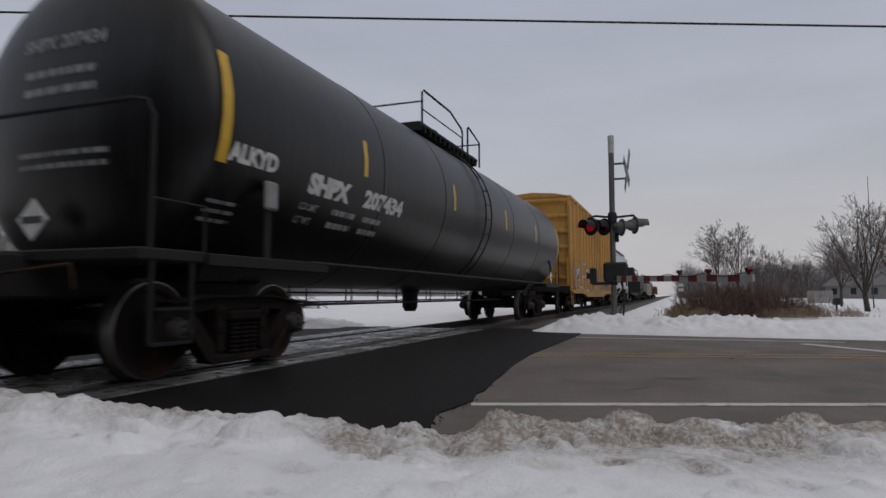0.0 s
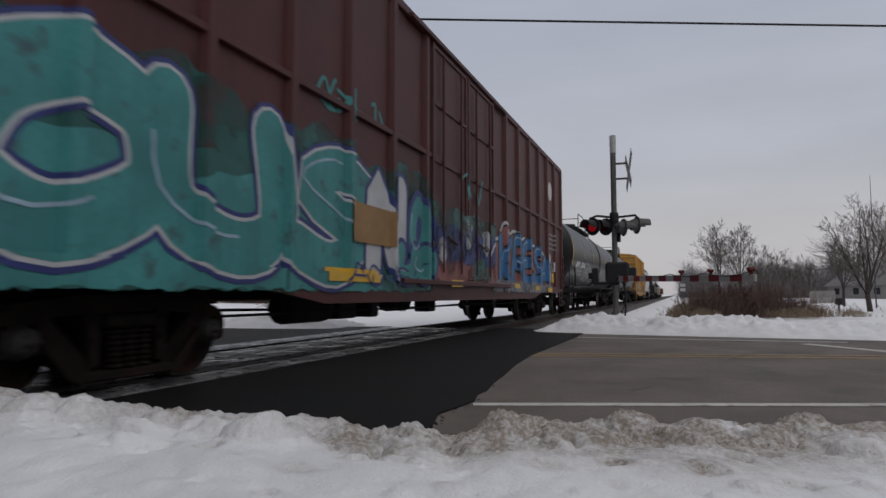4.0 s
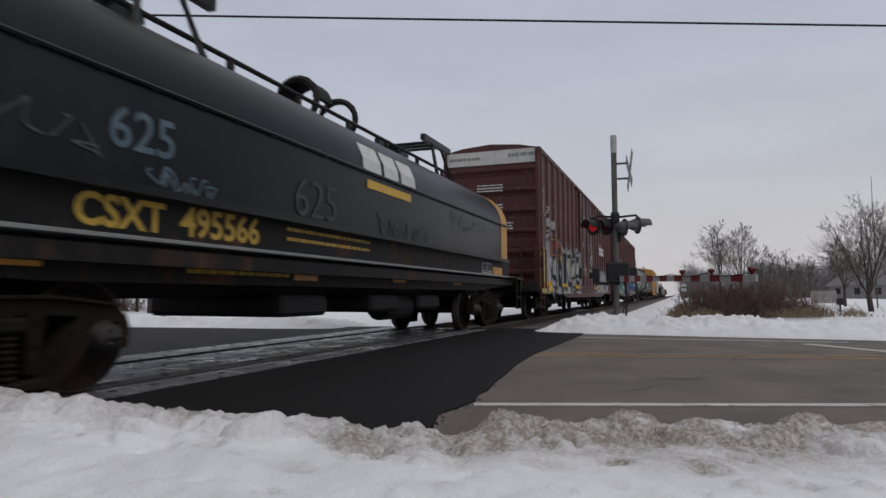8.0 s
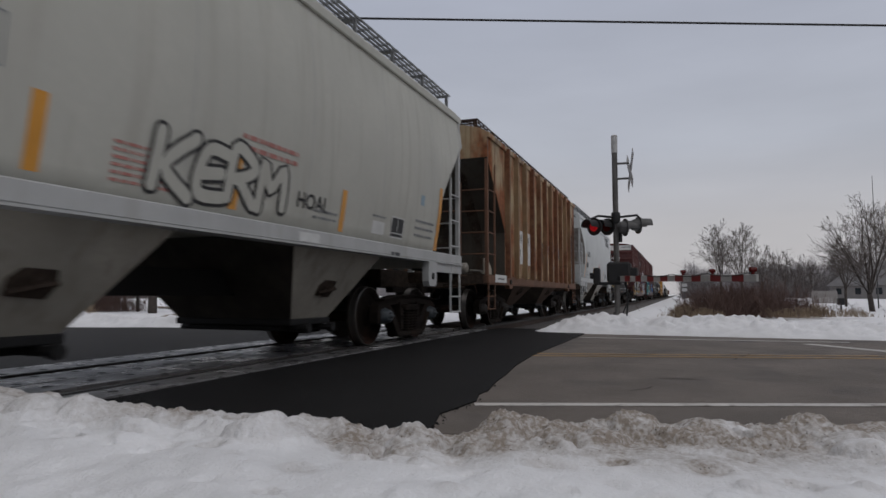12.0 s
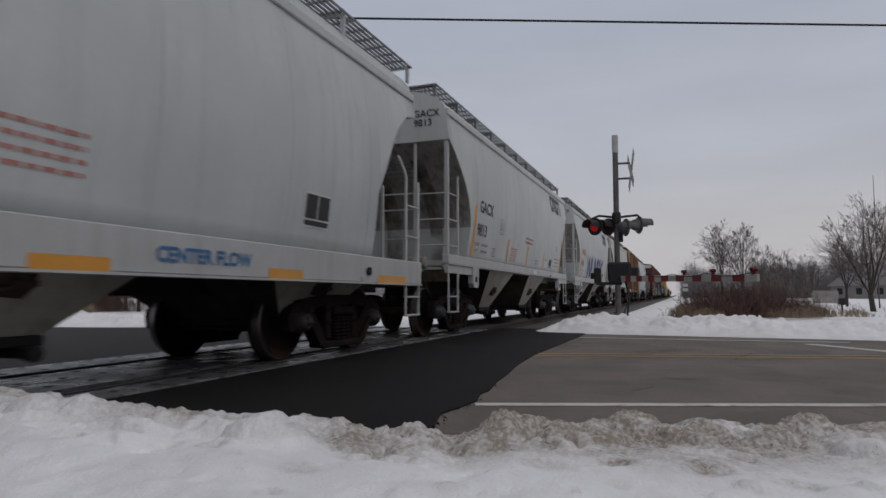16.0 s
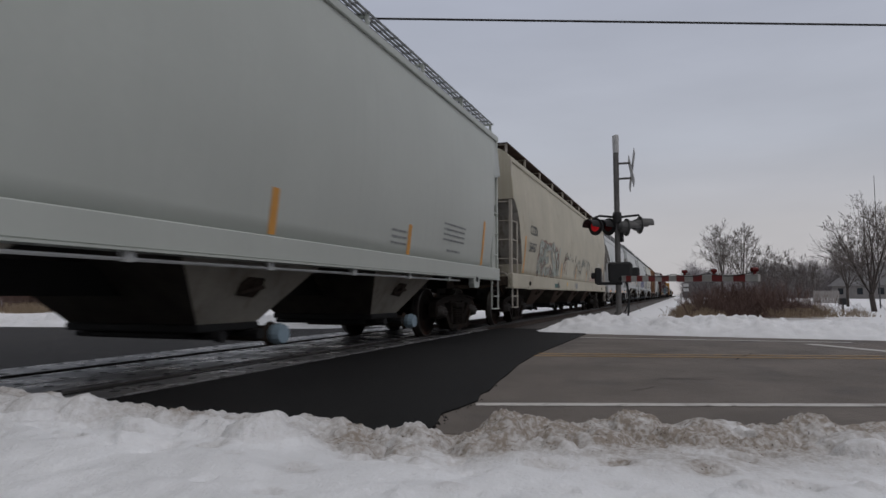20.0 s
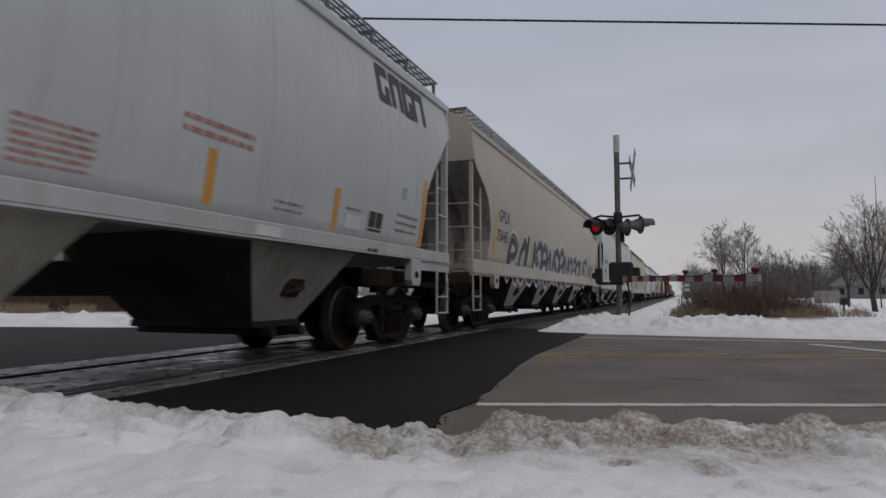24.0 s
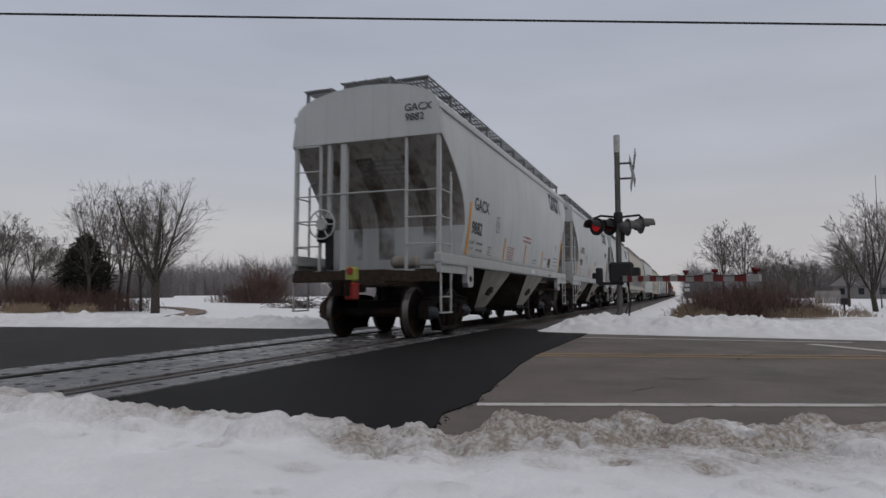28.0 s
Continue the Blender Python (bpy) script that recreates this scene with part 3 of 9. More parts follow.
    for k in range(9):
        x = -h + 3.5 + k * (2 * h - 7.0) / 8
        bm = B()
        rod(bm, [(x, 0.95, 0.62), (x, 0.95, 0.95)], 0.016, 5)
        part("pipe_hanger", bm, UNDER_BLACK, car)
    for z in (0.63, 0.80):
        bm = B()
        rod(bm, [(-h + 3.2, 0.95, z), (h - 3.2, 0.95, z)], 0.018, 5)
        part("brake_pipe", bm, UNDER_BLACK, car)
    # fittings platform on top with guard rails and a side ladder
    bm = B()
    lathe(bm, [(0, 0.46), (0.34, 0.46), (0.36, 0.42), (0.44, 0.40), (0.46, 0.1)], "z", (0.1, 0, zc + R - 0.06), 20)
    part("manway_dome", bm, UNDER_BLACK, car)
    bm = B()
    for y in (-0.62, 0.62):
        box(bm, -1.9, 1.7, y - 0.22, y + 0.22, zc + R - 0.02, zc + R + 0.03)
        for i in range(14):
            box(bm, -1.9 + i * 0.27, -1.86 + i * 0.27, y - 0.22, y + 0.22, zc + R - 0.14, zc + R - 0.02)
    part("platform_grating", bm, UNDER_BLACK, car)
    bm = B()
    zt = zc + R
    for y in (-0.82, 0.82):
        rod(bm, [(-1.75, y, zt - 0.1), (-1.75, y, zt + 0.62), (-1.66, y, zt + 0.68), (-0.2, y, zt + 0.68), (0.55, y, zt + 0.5), (0.62, y, zt + 0.42), (0.62, y, zt - 0.12)], 0.022, 6)
        rod(bm, [(1.0, y, zt - 0.12), (1.0, y, zt + 0.62), (1.06, y, zt + 0.66), (1.9, y, zt + 0.48), (1.9, y, zt - 0.12)], 0.022, 6)
        rod(bm, [(-1.75, y, zt + 0.3), (0.62, y, zt + 0.3)], 0.014, 5)
    for x in (-1.75, 1.9):
        rod(bm, [(x, -0.82, zt + 0.45), (x, 0.82, zt + 0.45)], 0.018, 5)
    part("guard_rail", bm, UNDER_BLACK, car)
    bm = B()
    for sy in (-1, 1):
        for x in (-0.30, 0.10):
            rod(bm, [(x, sy * (width(z) + 0.09), z) for z in np.linspace(zc - 1.25, zc + 1.5, 12)] , 0.016, 5)
        for i in range(8):
            z = zc - 1.0 + i * 0.3
            rod(bm, [(-0.30, sy * (width(z) + 0.09), z), (0.10, sy * (width(z) + 0.09), z)], 0.011, 5)
    part("side_ladder", bm, UNDER_BLACK, car)
    bm = B()
    lathe(bm, [(0.42, 0.11), (0.5, 0.16), (0.8, 0.17), (1.0, 0.3)], "z", (-0.4, 0, 0), 14)
    part("bottom_outlet", bm, UNDER_BLACK, car)
    bm = B()
    rod(bm, [(-h + 3.4, -0.3, 0.62), (h - 3.4, -0.3, 0.62)], 0.02, 5)
    for i in range(7):
        x = -h + 4 + i * (2 * h - 8) / 6
        rod(bm, [(x, -0.3, 0.62), (x, -0.3, 0.95)], 0.014, 5)
    part("brake_rod", bm, UNDER_BLACK, car)
    # marks
    for u in stripe_x:
        long = u in (stripe_x[0], stripe_x[-1])
        z0, z1, w = (1.93, 2.93, 0.13) if long else (2.26, 2.73, 0.10)
        mark("reflector_stripe", *bars([(0, w, 0, z1 - z0)]), near_side(width, u, z0), YELLOW, car, "yellow reflective stripe")
    wide = lambda shape, k: ([(u * k, v) for u, v in shape[0]], shape[1])
    mark("reporting_mark", *wide(letters("SHPX", 0.205, 0.018), 1.25), near_side(width, letter_x, 1.89), INK_WHITE, car, "white stencilled letters")
    mark("car_number", *wide(letters(number, 0.205, 0.016), 1.36), near_side(width, letter_x + 1.28, 1.90), INK_WHITE, car, "white stencilled numerals")

    def on_head(y0, z0):
        return lambda u, v: (xr - D * math.sqrt(max(0.0, 1 - ((y0 - u) ** 2 + (z0 + v - zc) ** 2) / (R * R))) - 0.008, y0 - u, z0 + v)

    for word, z in (("LD LMT", 1.70), ("LT WT", 1.555)):
        mark("load_data", *letters(word, 0.075, 0.002), near_side(width, letter_x - 0.05, z), INK_PALE, car)
    small_print(car, near_side(width, letter_x + 0.62, 1.775), INK_PALE, 0, 0, 2, 0.55, 0.08, 0.15, 3)
    small_print(car, near_side(width, letter_x + 1.4, 1.775), INK_PALE, 0, 0, 2, 0.5, 0.08, 0.15, 4)
    mark("end_reporting_mark", *letters("SHPX " + number, 0.13, 0.006), on_head(0.52, zc + 0.62), INK_DIM, car)
    small_print(car, on_head(0.45, zc + 0.42), INK_DIM, 0, 0, 2, 0.9, 0.09, 0.17, 6)
    small_print(car, on_head(0.5, zc - 0.35), INK_DIM, 0, 0, 2, 1.1, 0.06, 0.11, 7)
    bm = B()
    prism(bm, [(-0.19, 0), (0, -0.19), (0.19, 0), (0, 0.19)], "x", -0.006, 0.006)
    placard = part("placard", bm, INK_WHITE, car, "white diamond hazard placard", at=pose(xr - D - 0.12, 0.08, 1.42))
    bm = B()
    box(bm, -0.012, -0.008, -0.13, 0.13, -0.03, 0.03)
    part("placard_band", bm, INK_BLACK, placard)
    bm = B()
    box(bm, -0.09, 0.09, -0.03, 0.03, -0.14, 0.14, 0.02)
    part("flag_holder", bm, INK_DIM, car, at=pose(-h + 1.85, -1.54, 1.72))
    bm = B()
    prism(bm, [(-0.18, 0), (0, -0.18), (0.18, 0), (0, 0.18)], "y", -0.006, 0.006)
    card = part("placard", bm, INK_WHITE, car, "white diamond hazard placard", at=pose(h - 2.17, -1.57, 1.30))
    part("placard_band", box(B(), -0.12, 0.12, -0.011, -0.007, -0.03, 0.03), INK_BLACK, card)
    for fn in tags:
        fn(car, width, zc, h)
    return car

# ---------------------------------------------------------------- ground, road and track
ROAD_E, ROAD_N = Vector((0.26, -0.966)), Vector((0.966, 0.26))


def sheet(name, pts, z, mat, label, depth=0.25, parent=None, cat=""):
    bm = B()
    prism(bm, pts, "z", z - depth, z)
    ob = part(name, bm, mat, parent)
    return tagged(ob, label, cat, kind="structure") if parent is None else ob


def hill(x, y):
    """Gentle lie of the snowy land."""
    n = noise.noise(Vector((x * 0.02, y * 0.02, 3.1))) * 0.5 + noise.noise(Vector((x * 0.11, y * 0.11, 1.7))) * 0.12
    far = min(1.0, max(0.0, (math.hypot(x - 8, y - 5) - 22) / 60))
    return -0.22 + n * (0.25 + 1.2 * far) + 0.6 * far


def track_dip(x, y):
    """Keeps the line and the road clear of the swells."""
    d = min(abs(y - TRACK_Y) - 3.0, 40.0)
    r = abs((x - 8.6) * 0.966 + y * 0.26) - 6.5
    return min(1.0, max(0.0, min(d, r) / 4.0))


def ground_z(x, y):
    return -0.30 + (hill(x, y) + 0.22) * track_dip(x, y)


def ground_sheet():
    ax = sorted({*np.round(np.concatenate([-np.geomspace(40, 900, 14), np.arange(-36, 90, 2.0), np.geomspace(92, 1600, 22)]), 2)})
    ay = sorted({*np.round(np.concatenate([-np.geomspace(52, 900, 16), np.arange(-50, 70, 2.0), np.geomspace(72, 900, 16)]), 2)})
    vs = [(x, y, ground_z(x, y)) for x in ax for y in ay]
    n = len(ay)
    fs = [(i * n + j, (i + 1) * n + j, (i + 1) * n + j + 1, i * n + j + 1) for i in range(len(ax) - 1) for j in range(n - 1)]
    me = bpy.data.meshes.new("ground")
    me.from_pydata(vs, [], fs)
    for p in me.polygons:
        p.use_smooth = True
    ob = part("ground", me, SNOW)
    tagged(ob, "snow-covered open ground reaching to the horizon", "ground", kind="structure")


ground_sheet()


def rp(e, n):
    """A point of the road from its distance along (to the right) and across (away)."""
    p = ROAD_E * e + ROAD_N * n
    return (p.x, p.y)


sheet("road", [rp(-6.0, 3.6), rp(70, 3.6), rp(70, 11.6), rp(9, 11.45), rp(6.5, 11.6), rp(3.0, 13.4), rp(-6.0, 14.0)], -0.03, ASPHALT, "worn grey-brown asphalt road surface", cat="road")
# fresh black surfacing on both sides of the rails, with a ragged joint to the old road
edge = [(3.05, 1.36), (3.53, 1.40), (3.9, 1.50), (4.16, 1.46), (4.47, 1.43), (4.75, 1.50), (4.99, 1.49), (5.5, 1.57), (6.04, 1.62), (6.9, 1.73), (8.17, 1.81), (10.12, 1.80), (12.57, 1.80), (14.2, 1.9)]
sheet("road_patch_near", edge + [(14.2, 4.02), (1.2, 4.02), (1.2, 1.4)], -0.018, ASPHALT_NEW, "fresh black asphalt beside the crossing", cat="road")
sheet("road_patch_far", [(2.0, 6.62), (14.0, 6.62), rp(-9.5, 14.05), rp(-70, 14.6), rp(-70, 3.4), rp(-6, 3.4)], -0.018, ASPHALT_DARK, "dark asphalt road beyond the rails", cat="road")


def line_strip(name, a, b, w, mat, label, cuts=1):
    a, b = Vector(a), Vector(b)
    d = (b - a).normalized()
    s = Vector((-d.y, d.x)) * w / 2
    sheet(name, [tuple(a + s), tuple(b + s), tuple(b - s), tuple(a - s)], -0.024, mat, label, 0.003, cat="road marking")


line_strip("road_marking_edge", (4.33, 1.40), (10.2, -14.6), 0.11, ROAD_WHITE, "white painted edge line on asphalt")
line_strip("road_marking_centre", (8.02, 1.80), (12.3, -13.4), 0.10, ROAD_YELLOW, "faded yellow painted centre line")
line_strip("road_marking_centre_two", (8.32, 1.80), (12.75, -13.4), 0.10, ROAD_YELLOW, "faded yellow painted second centre line")
line_strip("road_marking_far_edge", (11.72, 1.75), (12.06, -2.6), 0.10, ROAD_WHITE, "white painted far edge line")
line_strip("road_marking_stop", (11.45, -1.9), (9.7, -3.12), 0.2, ROAD_WHITE, "white painted slanting line")

# rails, crossing panels, flangeways, ballast and sleepers
RAIL_NEAR, RAIL_FAR = TRACK_Y - 0.7525, TRACK_Y + 0.7525
for nm, y in (("rail", RAIL_NEAR), ("rail", RAIL_FAR)):
    bm = B()
    prism(bm, [(y - 0.07, -0.17), (y + 0.07, -0.17), (y + 0.07, -0.155), (y + 0.012, -0.13), (y + 0.010, -0.045), (y - 0.010, -0.045), (y - 0.012, -0.13), (y - 0.07, -0.155)], "x", -60, 900)
    r = part(nm, bm, RAIL_SIDE)
    tagged(r, "steel rail with a polished head", "rail", "rails", "structure")
    bm = B()
    prism(bm, [(y - 0.036, -0.045), (y + 0.036, -0.045), (y + 0.036, -0.008), (y + 0.028, 0.0), (y - 0.028, 0.0), (y - 0.036, -0.008)], "x", -60, 900)
    part("rail_head", bm, RAIL_HEAD, r)
bm = B()
prism(bm, [(TRACK_Y - 2.6, -0.34), (TRACK_Y - 1.7, -0.17), (TRACK_Y + 1.7, -0.17), (TRACK_Y + 2.6, -0.34)], "x", -60, 900)
tagged(part("ballast", bm, BALLAST), "grey stone ballast under the rails", "ballast", kind="structure")
bm = B()
box(bm, 1.0, 13.6, TRACK_Y - 1.2, TRACK_Y + 1.42, -0.16, -0.06)
crossing = tagged(part("level_crossing", bm, RUBBER), "grey concrete crossing panels between and beside the rails", "level crossing", kind="structure")


def panel(y0, y1, x0, x1, key):
    def build(q):
        box(q, 0.006, x1 - x0 - 0.006, 0, y1 - y0, -0.06, -0.006, 0.008)
    p = part("panel", shared("panel_" + key, build), CONCRETE, crossing, at=pose(x0, y0, 0))
    def holes(q):
        for hx in (0.2, 0.62, 1.04, 1.46, 1.88):
            for hy in ((0.10, y1 - y0 - 0.10) if y1 - y0 > 0.5 else ((y1 - y0) / 2,)):
                lathe(q, [(-0.01, 0.04), (-0.003, 0.04)], "z", (hx, hy, 0), 10)
    part("lifting_hole", shared("hole_" + key, holes), RUBBER, p)


for i in range(6):
    x0 = 1.05 + i * 2.08
    panel(RAIL_NEAR + 0.25, TRACK_Y - 0.008, x0, x0 + 2.08, "inner_a")
    panel(TRACK_Y + 0.008, RAIL_FAR - 0.185, x0, x0 + 2.08, "inner_b")
    panel(RAIL_NEAR - 0.43, RAIL_NEAR - 0.06, x0, x0 + 2.08, "outer_a")
    panel(RAIL_FAR + 0.06, RAIL_FAR + 0.60, x0, x0 + 2.08, "outer_b")

for y0, y1 in ((RAIL_NEAR + 0.038, RAIL_NEAR + 0.246), (RAIL_FAR - 0.179, RAIL_FAR - 0.038), (RAIL_NEAR - 0.056, RAIL_NEAR - 0.038), (RAIL_FAR + 0.038, RAIL_FAR + 0.056)):
    part("flangeway_filler", box(B(), 1.0, 13.6, y0, y1, -0.058, -0.036), RUBBER, crossing, "black rubber flangeway filler")

# ---------------------------------------------------------------- snow banks


def snow_field(name, us, ws, height, place, mat, label, dirt=None):
    """A sheet of snow over a grid of (u, w) whose height and place are functions."""
    vs = []
    dv = []
    for u in us:
        for w in ws:
            x, y = place(u, w)
            vs.append((x, y, height(u, w)))
            if dirt:
                dv.append(dirt(u, w))
    n = len(ws)
    fs = [(i * n + j, (i + 1) * n + j, (i + 1) * n + j + 1, i * n + j + 1) for i in range(len(us) - 1) for j in range(n - 1)]
    me = bpy.data.meshes.new(name)
    me.from_pydata(vs, [], fs)
    for p in me.polygons:
        p.use_smooth = True
    if dirt:
        at = me.attributes.new("grit", "FLOAT", "POINT")
        at.data.foreach_set("value", dv)
    ob = part(name, me, mat)
    return tagged(ob, label, "snow bank", kind="structure")


def gritty_snow():
    m = SNOW_BANK.copy()
    m.name = "roadside_snow_with_grit"
    t = m.node_tree
    b = t.nodes["Principled BSDF"]
    old = b.inputs["Base Color"].links[0].from_socket
    at = t.nodes.new("ShaderNodeAttribute")
    at.attribute_name = "grit"
    mx = t.nodes.new("ShaderNodeMix")
    mx.data_type = "RGBA"
    ns = t.nodes.new("ShaderNodeTexNoise")
    ns.inputs["Scale"].default_value, ns.inputs["Detail"].default_value = 38.0, 8.0
    tc = t.nodes.new("ShaderNodeTexCoord")
    t.links.new(tc.outputs["Object"], ns.inputs["Vector"])
    ml = t.nodes.new("ShaderNodeMath")
    ml.operation = "MULTIPLY"
    mr = t.nodes.new("ShaderNodeMapRange")
    for k, v in (("From Min", 0.36), ("From Max", 0.64), ("To Min", 0.62), ("To Max", 1.15)):
        mr.inputs[k].default_value = v
    t.links.new(ns.outputs["Fac"], mr.inputs[0])
    t.links.new(at.outputs["Fac"], ml.inputs[0])
    t.links.new(mr.outputs[0], ml.inputs[1])
    ml.use_clamp = True
    t.links.new(ml.outputs[0], mx.inputs[0])
    t.links.new(old, mx.inputs[6])
    mx.inputs[7].default_value = (0.275, 0.238, 0.203, 1)
    vor = t.nodes.new("ShaderNodeTexVoronoi")
    vor.inputs["Scale"].default_value = 55.0
    t.links.new(tc.outputs["Object"], vor.inputs["Vector"])
    dot = t.nodes.new("ShaderNodeMapRange")
    for k, v in (("From Min", 0.16), ("From Max", 0.26), ("To Min", 1.0), ("To Max", 0.0)):
        dot.inputs[k].default_value = v
    t.links.new(vor.outputs["Distance"], dot.inputs[0])
    pick = t.nodes.new("ShaderNodeMapRange")
    for k, v in (("From Min", 0.62), ("From Max", 0.75), ("To Min", 0.0), ("To Max", 1.0)):
        pick.inputs[k].default_value = v
    t.links.new(vor.outputs["Color"], pick.inputs[0])
    m1, m2 = t.nodes.new("ShaderNodeMath"), t.nodes.new("ShaderNodeMath")
    m1.operation = m2.operation = "MULTIPLY"
    t.links.new(dot.outputs[0], m1.inputs[0])
    t.links.new(pick.outputs[0], m1.inputs[1])
    t.links.new(m1.outputs[0], m2.inputs[0])
    t.links.new(at.outputs["Fac"], m2.inputs[1])
    m2.use_clamp = True
    specks = t.nodes.new("ShaderNodeMix")
    specks.data_type = "RGBA"
    t.links.new(m2.outputs[0], specks.inputs[0])
    t.links.new(mx.outputs[2], specks.inputs[6])
    specks.inputs[7].default_value = (0.07, 0.055, 0.045, 1)
    t.links.new(specks.outputs[2], b.inputs["Base Color"])
    return m


GRIT_SNOW = gritty_snow()
TURN = radians(20.75)


def view_place(u, w):
    """u to the right, w ahead, along the way that the camera faces."""
    return (w * math.cos(TURN) + u * math.sin(TURN), w * math.sin(TURN) - u * math.cos(TURN))


CREST_U = [-6, -2.43, -2.25, -1.85, -1.55, -1.25, -0.85, -0.6, -0.4, -0.1, 0.05, 0.3, 0.8, 1.5, 2.1, 2.4, 6]
CREST_Z = [0.25, 0.235, 0.235, 0.24, 0.205, 0.155, 0.175, 0.115, 0.065, 0.085, 0.055, 0.125, 0.115, 0.105, 0.12, 0.125, 0.14]


def snow_lumps():
    """Thrown lumps along the crest and dimples in the smooth snow below it: (u, w, radius, height, grit)."""
    rr = random.Random(64)
    rows = []
    for _ in range(520):
        u = rr.uniform(-3.1, 3.1)
        w = rr.gauss(3.24, 0.17)
        r = rr.choice((0.025, 0.035, 0.035, 0.05, 0.05, 0.07, 0.09, 0.13)) * rr.uniform(0.8, 1.2)
        rows.append((u, w, r, r * rr.uniform(0.3, 0.6), rr.random() ** 1.6 * (0.5 if u < -0.5 else 0.85)))
    for _ in range(900):
        u, w = rr.uniform(-3.1, 3.1), rr.gauss(3.26, 0.13)
        r = rr.uniform(0.018, 0.034)
        rows.append((u, w, r, r * rr.uniform(0.5, 0.9), rr.random() * (0.35 if u < -0.5 else 0.9)))
    for _ in range(90):
        u, w = rr.uniform(-3.1, 3.1), rr.uniform(2.1, 3.0)
        r = rr.uniform(0.03, 0.07)
        rows.append((u, w, r, -r * rr.uniform(0.3, 0.6) * rr.choice((1, 1, -0.8)), rr.uniform(0.2, 0.75) if rr.random() < 0.6 else 0.0))
    for u, w, r, hh, g in ((-1.32, 3.25, 0.09, 0.045, 1.0), (-1.0, 2.72, 0.07, -0.035, 0.75), (-1.22, 2.80, 0.06, -0.03, 0.5), (-0.52, 3.1, 0.07, 0.02, 0.8),
                           (0.05, 3.36, 0.16, 0.035, 0.9), (0.55, 3.2, 0.15, 0.04, 0.95), (0.42, 2.55, 0.09, -0.03, 0.9), (0.72, 2.62, 0.06, -0.03, 0.85), (2.0, 3.3, 0.14, 0.03, 0.95),
                           (-1.75, 3.3, 0.12, 0.05, 0.35), (-2.1, 3.3, 0.10, 0.045, 0.45), (-2.35, 3.25, 0.12, 0.05, 0.2), (1.7, 3.38, 0.12, 0.03, 0.3), (1.05, 2.5, 0.08, -0.025, 0.7)):
        rows.append((u, w, r, hh, g))
    cells = collections.defaultdict(list)
    for q in rows:
        for k in range(int((q[0] - 1.6 * q[2]) // 0.2), int((q[0] + 1.6 * q[2]) // 0.2) + 1):
            cells[k].append(q)
    return cells


LUMPS = snow_lumps()


def lump_sum(u, w):
    """Height and grit that the lumps and dimples add at a place."""
    z = g = 0.0
    wu = u + 0.020 * noise.noise(Vector((u * 14, w * 14, 17.0))) + 0.010 * noise.noise(Vector((u * 34, w * 34, 11.0)))
    ww = w + 0.020 * noise.noise(Vector((u * 14, w * 14, 27.0))) + 0.010 * noise.noise(Vector((u * 34, w * 34, 21.0)))
    for cu, cw, r, hh, gr in LUMPS.get(int(u // 0.2), ()):
        d = ((wu - cu) ** 2 + (ww - cw) ** 2) / (r * r)
        if d < 2.2:
            if d < 1:
                k = math.sqrt(1 - d)
                z = max(z, hh * k) if hh > 0 else z + hh * k * k
            g = max(g, gr * max(0.0, 1 - d / 2.2) ** 0.7)
    return z, g


def ramp(a, lo, hi):
    a = max(0.0, min(1.0, (a - lo) / (hi - lo)))
    return a * a * (3 - 2 * a)


def front_height(u, w):
    zc = float(np.interp(u, CREST_U, CREST_Z)) - 0.062 + 0.005 * ramp(u, -0.4, 0.4)
    wc = 3.35 + 0.12 * noise.noise(Vector((u * 0.9, 0.3, 7.7)))
    flat = 0.10 + 0.05 * noise.noise(Vector((u * 0.5, w * 0.5, 2.2))) + 0.02 * noise.noise(Vector((u * 2.1, w * 2.1, 5.2)))
    if w < wc:
        a = ramp(w, wc - 1.5, wc)
        z = flat * (1 - a) + zc * a
        rough = 0.10 + 0.9 * ramp(w, wc - 0.75, wc - 0.15)
    else:
        a = min(1.0, (w - wc) / 0.42)
        z = zc * (1 - a) ** 0.8 - 0.10 * a
        rough = 1.0 - 0.5 * a
    if abs(u) > 3.3 or w < 1.2:
        return z + 0.03 * noise.noise(Vector((u * 2.6, w * 2.6, 1.1)))
    q = (0.046 - 0.030 * ramp(u, -0.5, 0.2)) * noise.noise(Vector((u * 2.9, w * 2.9, 1.1))) + 0.026 * noise.noise(Vector((u * 8.0, w * 8.0, 4.1)))
    fine = 0.020 * noise.noise(Vector((u * 19, w * 19, 9.1))) + 0.017 * noise.noise(Vector((u * 42, w * 42, 2.1))) + 0.012 * noise.noise(Vector((u * 90, w * 60, 6.1)))
    patchy = ramp(noise.noise(Vector((u * 1.9, w * 2.4, 31.0))), -0.45, 0.25)
    return z + q * (0.55 + 0.45 * rough) + fine * (0.09 + 0.9 * rough * patchy) + lump_sum(u, w)[0]


def front_grit(u, w):
    if abs(u) > 3.3 or w < 1.2:
        return 0.0
    side = ramp(u, -1.1, 0.3)
    reach = 0.36 + 0.78 * side + 0.30 * noise.noise(Vector((u * 1.3, 4.4, 1.0)))
    a = ramp(w, 3.30 - reach, 3.30)
    n = noise.noise(Vector((u * 1.7, w * 2.4, 3.3))) + 0.6 * noise.noise(Vector((u * 6.0, w * 7.0, 8.3))) + 0.5 * noise.noise(Vector((u * 19, w * 12, 5.3)))
    band = a * (0.36 + 0.36 * side) * max(0.0, 0.95 + 1.0 * n)
    return max(0.0, min(1.0, band + 0.62 * lump_sum(u, w)[1] * (0.7 + 0.5 * n)))


